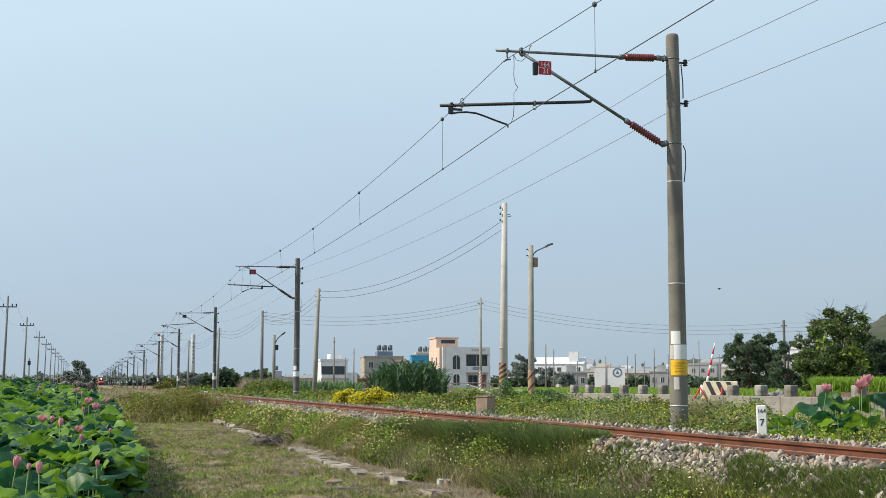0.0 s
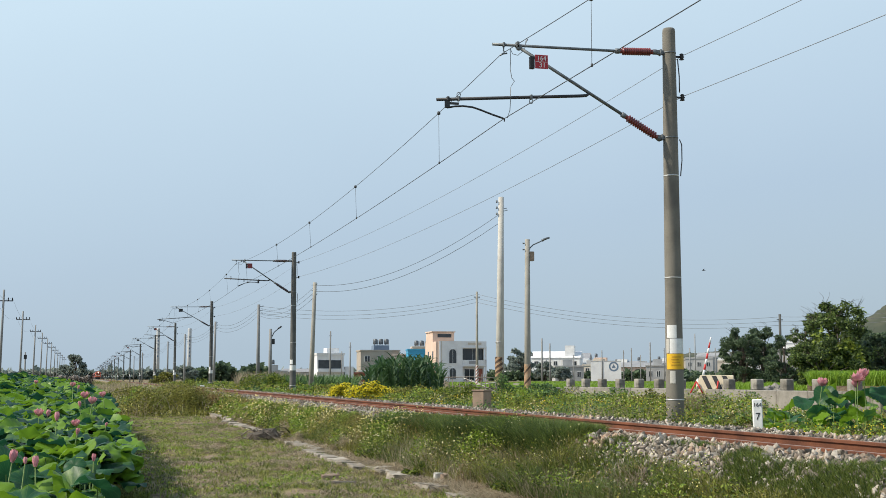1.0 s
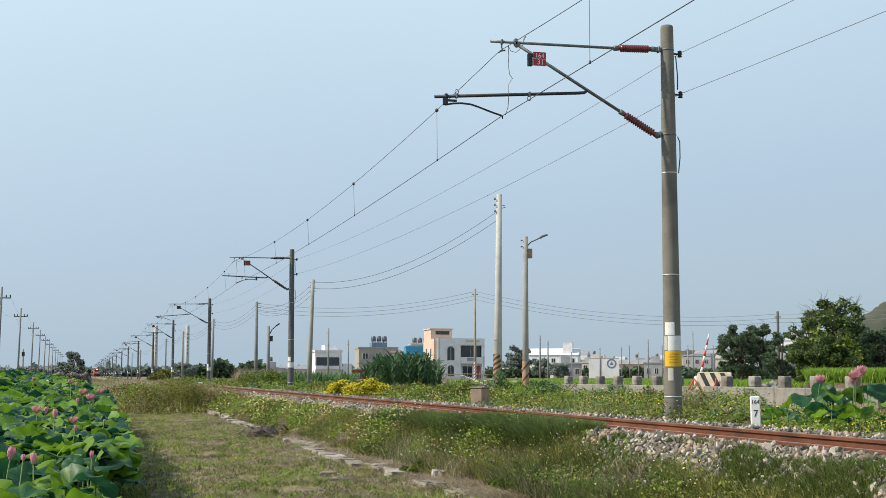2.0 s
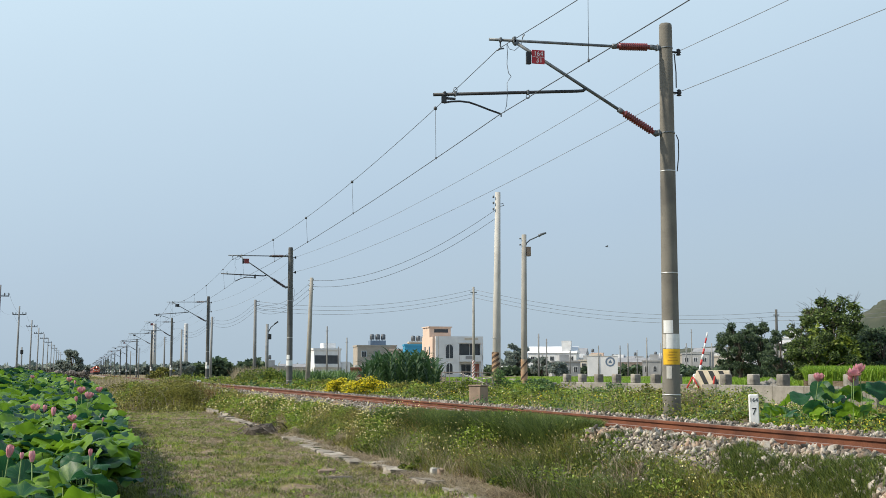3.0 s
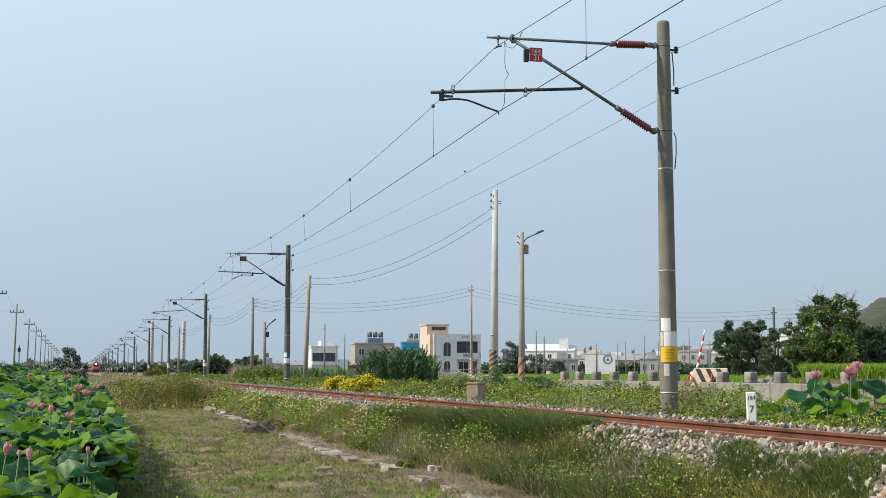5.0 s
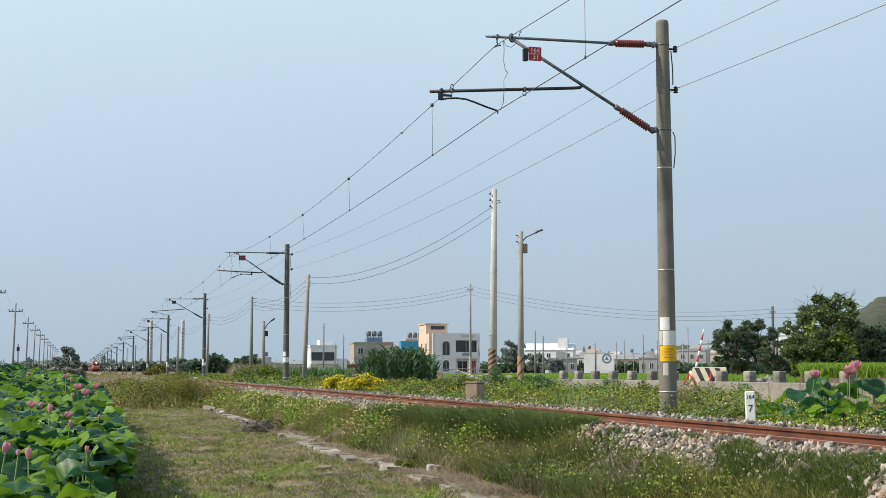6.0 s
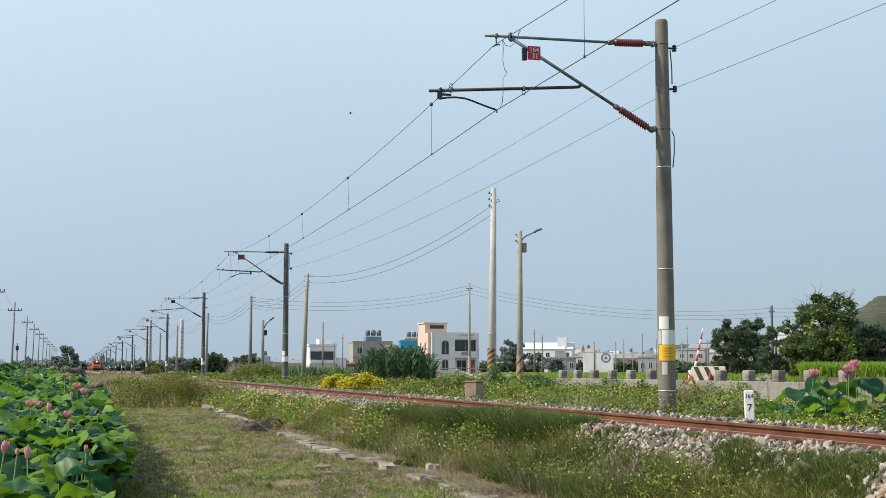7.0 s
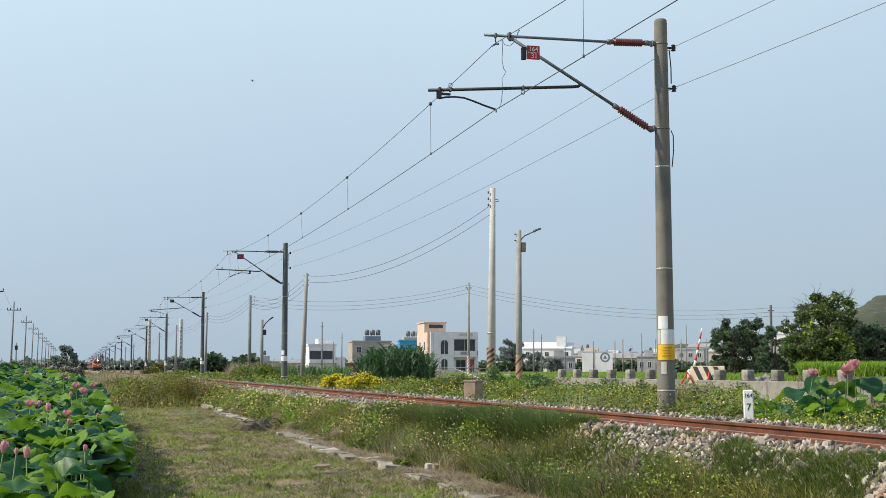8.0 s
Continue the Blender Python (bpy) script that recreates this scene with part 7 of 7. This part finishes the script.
def build_far():
    # wooded hill behind the trees
    for a0, a1, d, top, seed, nm in ((31.285, 41.563, 700, 45.51, 2, "brown-green wooded hill behind the trees"), (24.052, 31.17, 1500, 36.44, 5, "low hazy hills on the horizon"),
                                     (16.668, 24.294, 1800, 17.74, 7, "low hazy hills on the horizon")):
        n, m = 60, 14
        verts = []
        for j in range(m):
            for i in range(n):
                s = i / (n - 1)
                q = j / (m - 1)
                prof = math.sin(math.pi * min(1.0, s ** 0.8)) ** 0.8 if d > 1000 else min(1.0, 3.4 * s) ** 0.6
                z = top * prof * math.sin(math.pi / 2 * min(1, q * 2)) ** 0.8 if q < 0.5 else top * prof
                z *= 1 + 0.10 * noise.noise((s * 9, q * 3, seed)) + 0.05 * noise.noise((s * 34, q * 8, seed))
                r = d * (1 + 0.35 * q)
                a = radians(a0 + (a1 - a0) * s)
                verts.append((r * math.sin(a), r * math.cos(a), z if j else -2))
        faces = [(j * n + i, j * n + i + 1, (j + 1) * n + i + 1, (j + 1) * n + i) for j in range(m - 1) for i in range(n - 1)]
        ob = raw("hill", verts, faces, mat("hill_wood", (0.085, 0.085, 0.055), (0.045, 0.055, 0.035), rough=1.0, scale=0.03, fine=0.2, bump=1.0), True)
        tagged(ob, nm, "hill", kind="structure")
    # dark heap at the end of the pond
    g = random.Random(6)
    hp = thing("brush_heap", pose(0, 0, 0), "long low heap of dark dry brush beside the pond", "brush heap")
    bm = bmesh.new()
    x0, y0 = spot(-1.584, 92)
    x1, y1 = spot(0.426, 92)
    n = 26
    rows = []
    for i in range(n):
        t = i / (n - 1)
        x, y = x0 + (x1 - x0) * t, y0 + (y1 - y0) * t
        ht = (1.72 - 0.12 * abs(math.sin(i * 1.7)) + 0.08 * math.sin(i * 0.9)) * min(1, 0.35 + 5 * t, 0.55 + 6 * (1 - t))
        rows.append([bm.verts.new(v) for v in ((x, y - 1.1, -0.3), (x + g.uniform(-.1, .1), y - 0.9, ht * 0.6), (x, y - 0.4, ht * 0.95), (x, y + 0.3, ht), (x, y + 1.2, -0.3))])
    for a, b in zip(rows, rows[1:]):
        for k in range(4):
            bm.faces.new((a[k], a[k + 1], b[k + 1], b[k]))
    bm.faces.new(rows[0])
    bm.faces.new(list(reversed(rows[-1])))
    part("mound", bm, M["wood"], hp)
    nn = 2600
    t = rng.random(nn)
    p = np.stack([x0 + (x1 - x0) * t, y0 + (y1 - y0) * t - rng.uniform(0.2, 1.2, nn), rng.uniform(0.0, 1.5, nn)], 1)
    ob = arrays("dry_brush", *blades(p, rng.uniform(0.1, 0.35, nn), 0.03, rng.uniform(0.5, 3, nn)), G["bark"])
    ob.parent = hp


build_far()


# ---------- the train and a bird ----------
T = dict(
    orange=mat("orange_coachwork", (0.62, 0.10, 0.035), (0.55, 0.085, 0.03), rough=0.4, scale=1, fine=10, bump=0.03, spec=0.5),
    cream=mat("cream_stripe", (0.75, 0.70, 0.60), rough=0.45, bump=0.02),
    dark=mat("black_underframe", (0.03, 0.03, 0.03), rough=0.7, bump=0.1),
    maroon=mat("dark_red_coach", (0.20, 0.035, 0.03), (0.15, 0.028, 0.025), rough=0.45, scale=1, bump=0.03),
    glass=mat("cab_glass", (0.02, 0.025, 0.03), rough=0.1, bump=0.0, spec=0.7),
    lamp=glow("headlight_glow", (1.0, 0.90, 0.66), 5.0),
)


def build_locomotive():
    """Nose towards -y; the foot of the wheels at z 0."""
    L = thing("diesel_locomotive", pose(MID, 724, TOP), "orange diesel locomotive with a lit headlight and cream stripes", "locomotive")
    bm = bmesh.new()
    w = 1.42
    sec = [(-w, 1.15), (w, 1.15), (w, 3.05), (w * 0.82, 3.55), (w * 0.4, 3.78), (-w * 0.4, 3.78), (-w * 0.82, 3.55), (-w, 3.05)]
    rings = []
    for y, s, dz in ((0.0, 0.96, 0.0), (0.25, 1.0, 0.0), (6, 1.0, 0.0), (16.5, 1.0, 0.0), (17, 0.96, 0)):
        rings.append([bm.verts.new((a * s, y, c + dz)) for a, c in sec])
    for a, b in zip(rings, rings[1:]):
        for k in range(8):
            bm.faces.new((a[k], b[k], b[(k + 1) % 8], a[(k + 1) % 8]))
    bm.faces.new(rings[0])
    bm.faces.new(list(reversed(rings[-1])))
    part("body", bm, T["orange"], L)
    for s in (-1, 1):
        bm = bmesh.new()
        vs = [(s * 0.14, 2.45), (s * 0.98, 2.45), (s * 1.0, 3.05), (s * 0.14, 3.10)]
        a = [bm.verts.new((x, -0.02, z)) for x, z in vs]
        b = [bm.verts.new((x, 0.05, z)) for x, z in vs]
        bm.faces.new(a)
        for k in range(4):
            bm.faces.new((a[k], a[(k + 1) % 4], b[(k + 1) % 4], b[k]))
        part("windscreen", bm, T["glass"], L, "dark cab windscreen")
        bm = bmesh.new()
        tube(bm, [(s * 1.38, -0.03, 2.30), (s * 0.75, -0.04, 2.02), (s * 0.0, -0.05, 1.72)], 0.12, 4)
        part("stripe", bm, T["cream"], L, "cream chevron stripe")
        bm = bmesh.new()
        lathe(bm, [(0.11, -0.04), (0.12, 0.0), (0.09, 0.05)], 10, pose(s * 1.0, -0.04, 1.5, 90))
        part("marker_lamp", bm, T["cream"], L)
        bm = bmesh.new()
        lathe(bm, [(0.05, 0.0), (0.05, 0.3), (0.17, 0.32), (0.17, 0.38)], 10, pose(s * 0.7, 0, 0.95, 90))
        part("buffer", bm, T["dark"], L)
    bm = bmesh.new()
    lathe(bm, [(0.26, -0.10), (0.28, 0.0), (0.24, 0.12)], 16, pose(0, -0.02, 3.42, 90))
    part("headlight_housing", bm, T["cream"], L)
    bm = bmesh.new()
    lathe(bm, [(0.02, 0.115), (0.22, 0.10), (0.23, 0.0)], 16, pose(0, -0.04, 3.42, 90))
    part("headlight", bm, T["lamp"], L, "glowing round headlight")
    bm = bmesh.new()
    box(bm, -1.35, -0.1, 0.72, 1.35, 17.0, 1.15, 0.03)
    part("underframe", bm, T["dark"], L)
    bm = bmesh.new()
    box(bm, -1.2, -0.15, 0.25, 1.2, 0.05, 0.75, 0.03)
    part("pilot", bm, T["dark"], L)
    bm = bmesh.new()
    box(bm, -0.25, -0.45, 0.75, 0.25, 0.0, 1.05, 0.05)
    part("coupler", bm, T["dark"], L)
    bm = bmesh.new()
    box(bm, -0.7, 4.0, 3.75, 0.7, 14.5, 3.95, 0.06)
    part("roof_hatch", bm, T["orange"], L)
    for y in (2.2, 4.2, 12.8, 14.8):
        bm = bmesh.new()
        lathe(bm, [(0.46, -0.63), (0.46, -0.52), (0.43, -0.52), (0.08, -0.5), (0.08, 0.5), (0.43, 0.52), (0.46, 0.52), (0.46, 0.63)], 18, pose(0, y, 0.46, 0, 90))
        part("wheelset", bm, T["dark"], L)
    # coaches behind
    for k in range(9):
        y0 = 17.8 + 20.6 * k
        bm = bmesh.new()
        rings = []
        for y, s in ((y0, 0.97), (y0 + 0.2, 1.0), (y0 + 19.6, 1.0), (y0 + 19.8, 0.97)):
            rings.append([bm.verts.new((a * s, y, c)) for a, c in [(-1.4, 0.95), (1.4, 0.95), (1.4, 3.0), (1.1, 3.5), (0.5, 3.68), (-0.5, 3.68), (-1.1, 3.5), (-1.4, 3.0)]])
        for a, b in zip(rings, rings[1:]):
            for q in range(8):
                bm.faces.new((a[q], b[q], b[(q + 1) % 8], a[(q + 1) % 8]))
        bm.faces.new(rings[0])
        bm.faces.new(list(reversed(rings[-1])))
        coach = part("coach", bm, T["maroon"], L, "dark red passenger coach")
        for s in (-1, 1):
            for c in range(8):
                bm = bmesh.new()
                box(bm, s * 1.39, y0 + 1.6 + 2.15 * c, 1.95, s * 1.415, y0 + 3.0 + 2.15 * c, 2.75)
                part("window", bm, T["glass"], coach)
        bm = bmesh.new()
        box(bm, -1.1, y0 + 1.5, 0.2, 1.1, y0 + 18.3, 0.95, 0.05)
        part("bogie_frame", bm, T["dark"], L)
    return L


def build_bird():
    b = thing("bird", pose(36.67, 71.1, 7.24), "small dark bird crossing the sky", "bird")
    m = mat("dark_plumage", (0.05, 0.045, 0.04), rough=0.8, bump=0.0)
    bm = bmesh.new()
    lathe(bm, [(0.0, -0.09), (0.016, -0.07), (0.028, -0.01), (0.024, 0.05), (0.016, 0.075), (0.004, 0.105)], 8, pose(0, 0, 0, -90), cap=False)
    part("body", bm, m, b)
    for s in (-1, 1):
        bm = bmesh.new()
        q = [(0.01, 0.04, 0), (s * 0.0 + 0.01, -0.03, 0), (0.07, -0.04, 0.0), (0.16, -0.07, 0.0), (0.09, 0.03, 0.0)]
        top = [bm.verts.new((s * x, y, z + 0.004)) for x, y, z in q]
        low = [bm.verts.new((s * x, y, z - 0.003)) for x, y, z in q]
        bm.faces.new(top)
        bm.faces.new(list(reversed(low)))
        for k in range(5):
            bm.faces.new((top[k], low[k], low[(k + 1) % 5], top[(k + 1) % 5]))
        part("wing", bm, m, b)
    bm = bmesh.new()
    box(bm, -0.018, -0.15, -0.003, 0.018, -0.07, 0.003, 0.001)
    part("tail", bm, m, b)
    return b


LOCO = build_locomotive()
BIRD = build_bird()


def motions():
    walk(LOCO, [(t, pose(MID, 724 - 34.9 * t, TOP)) for t in (0.0, 2.0, 4.0, 6.0, 8.0)])
    way = [(0.0, (36.66, 71.11, 7.24)), (1.0, (36.03, 71.43, 7.99)), (1.5, (35.30, 71.79, 8.22)), (3.5, (29.04, 74.55, 9.99)), (6.5, (17.63, 78.03, 16.95)), (7.0, (16.09, 78.36, 17.37)), (8.0, (10.14, 79.36, 19.29))]
    walk(BIRD, [(t, pose(x, y, z, 6, 8, 75)) for t, (x, y, z) in way])
    wings = [o for o in BIRD.children if o.name.startswith("wing")]
    for s, w in zip((1, -1), wings):
        walk(w, [(round(k * 0.2, 2), pose(0, 0, 0, 0, s * (28 if k % 2 else -22))) for k in range(41)])


motions()
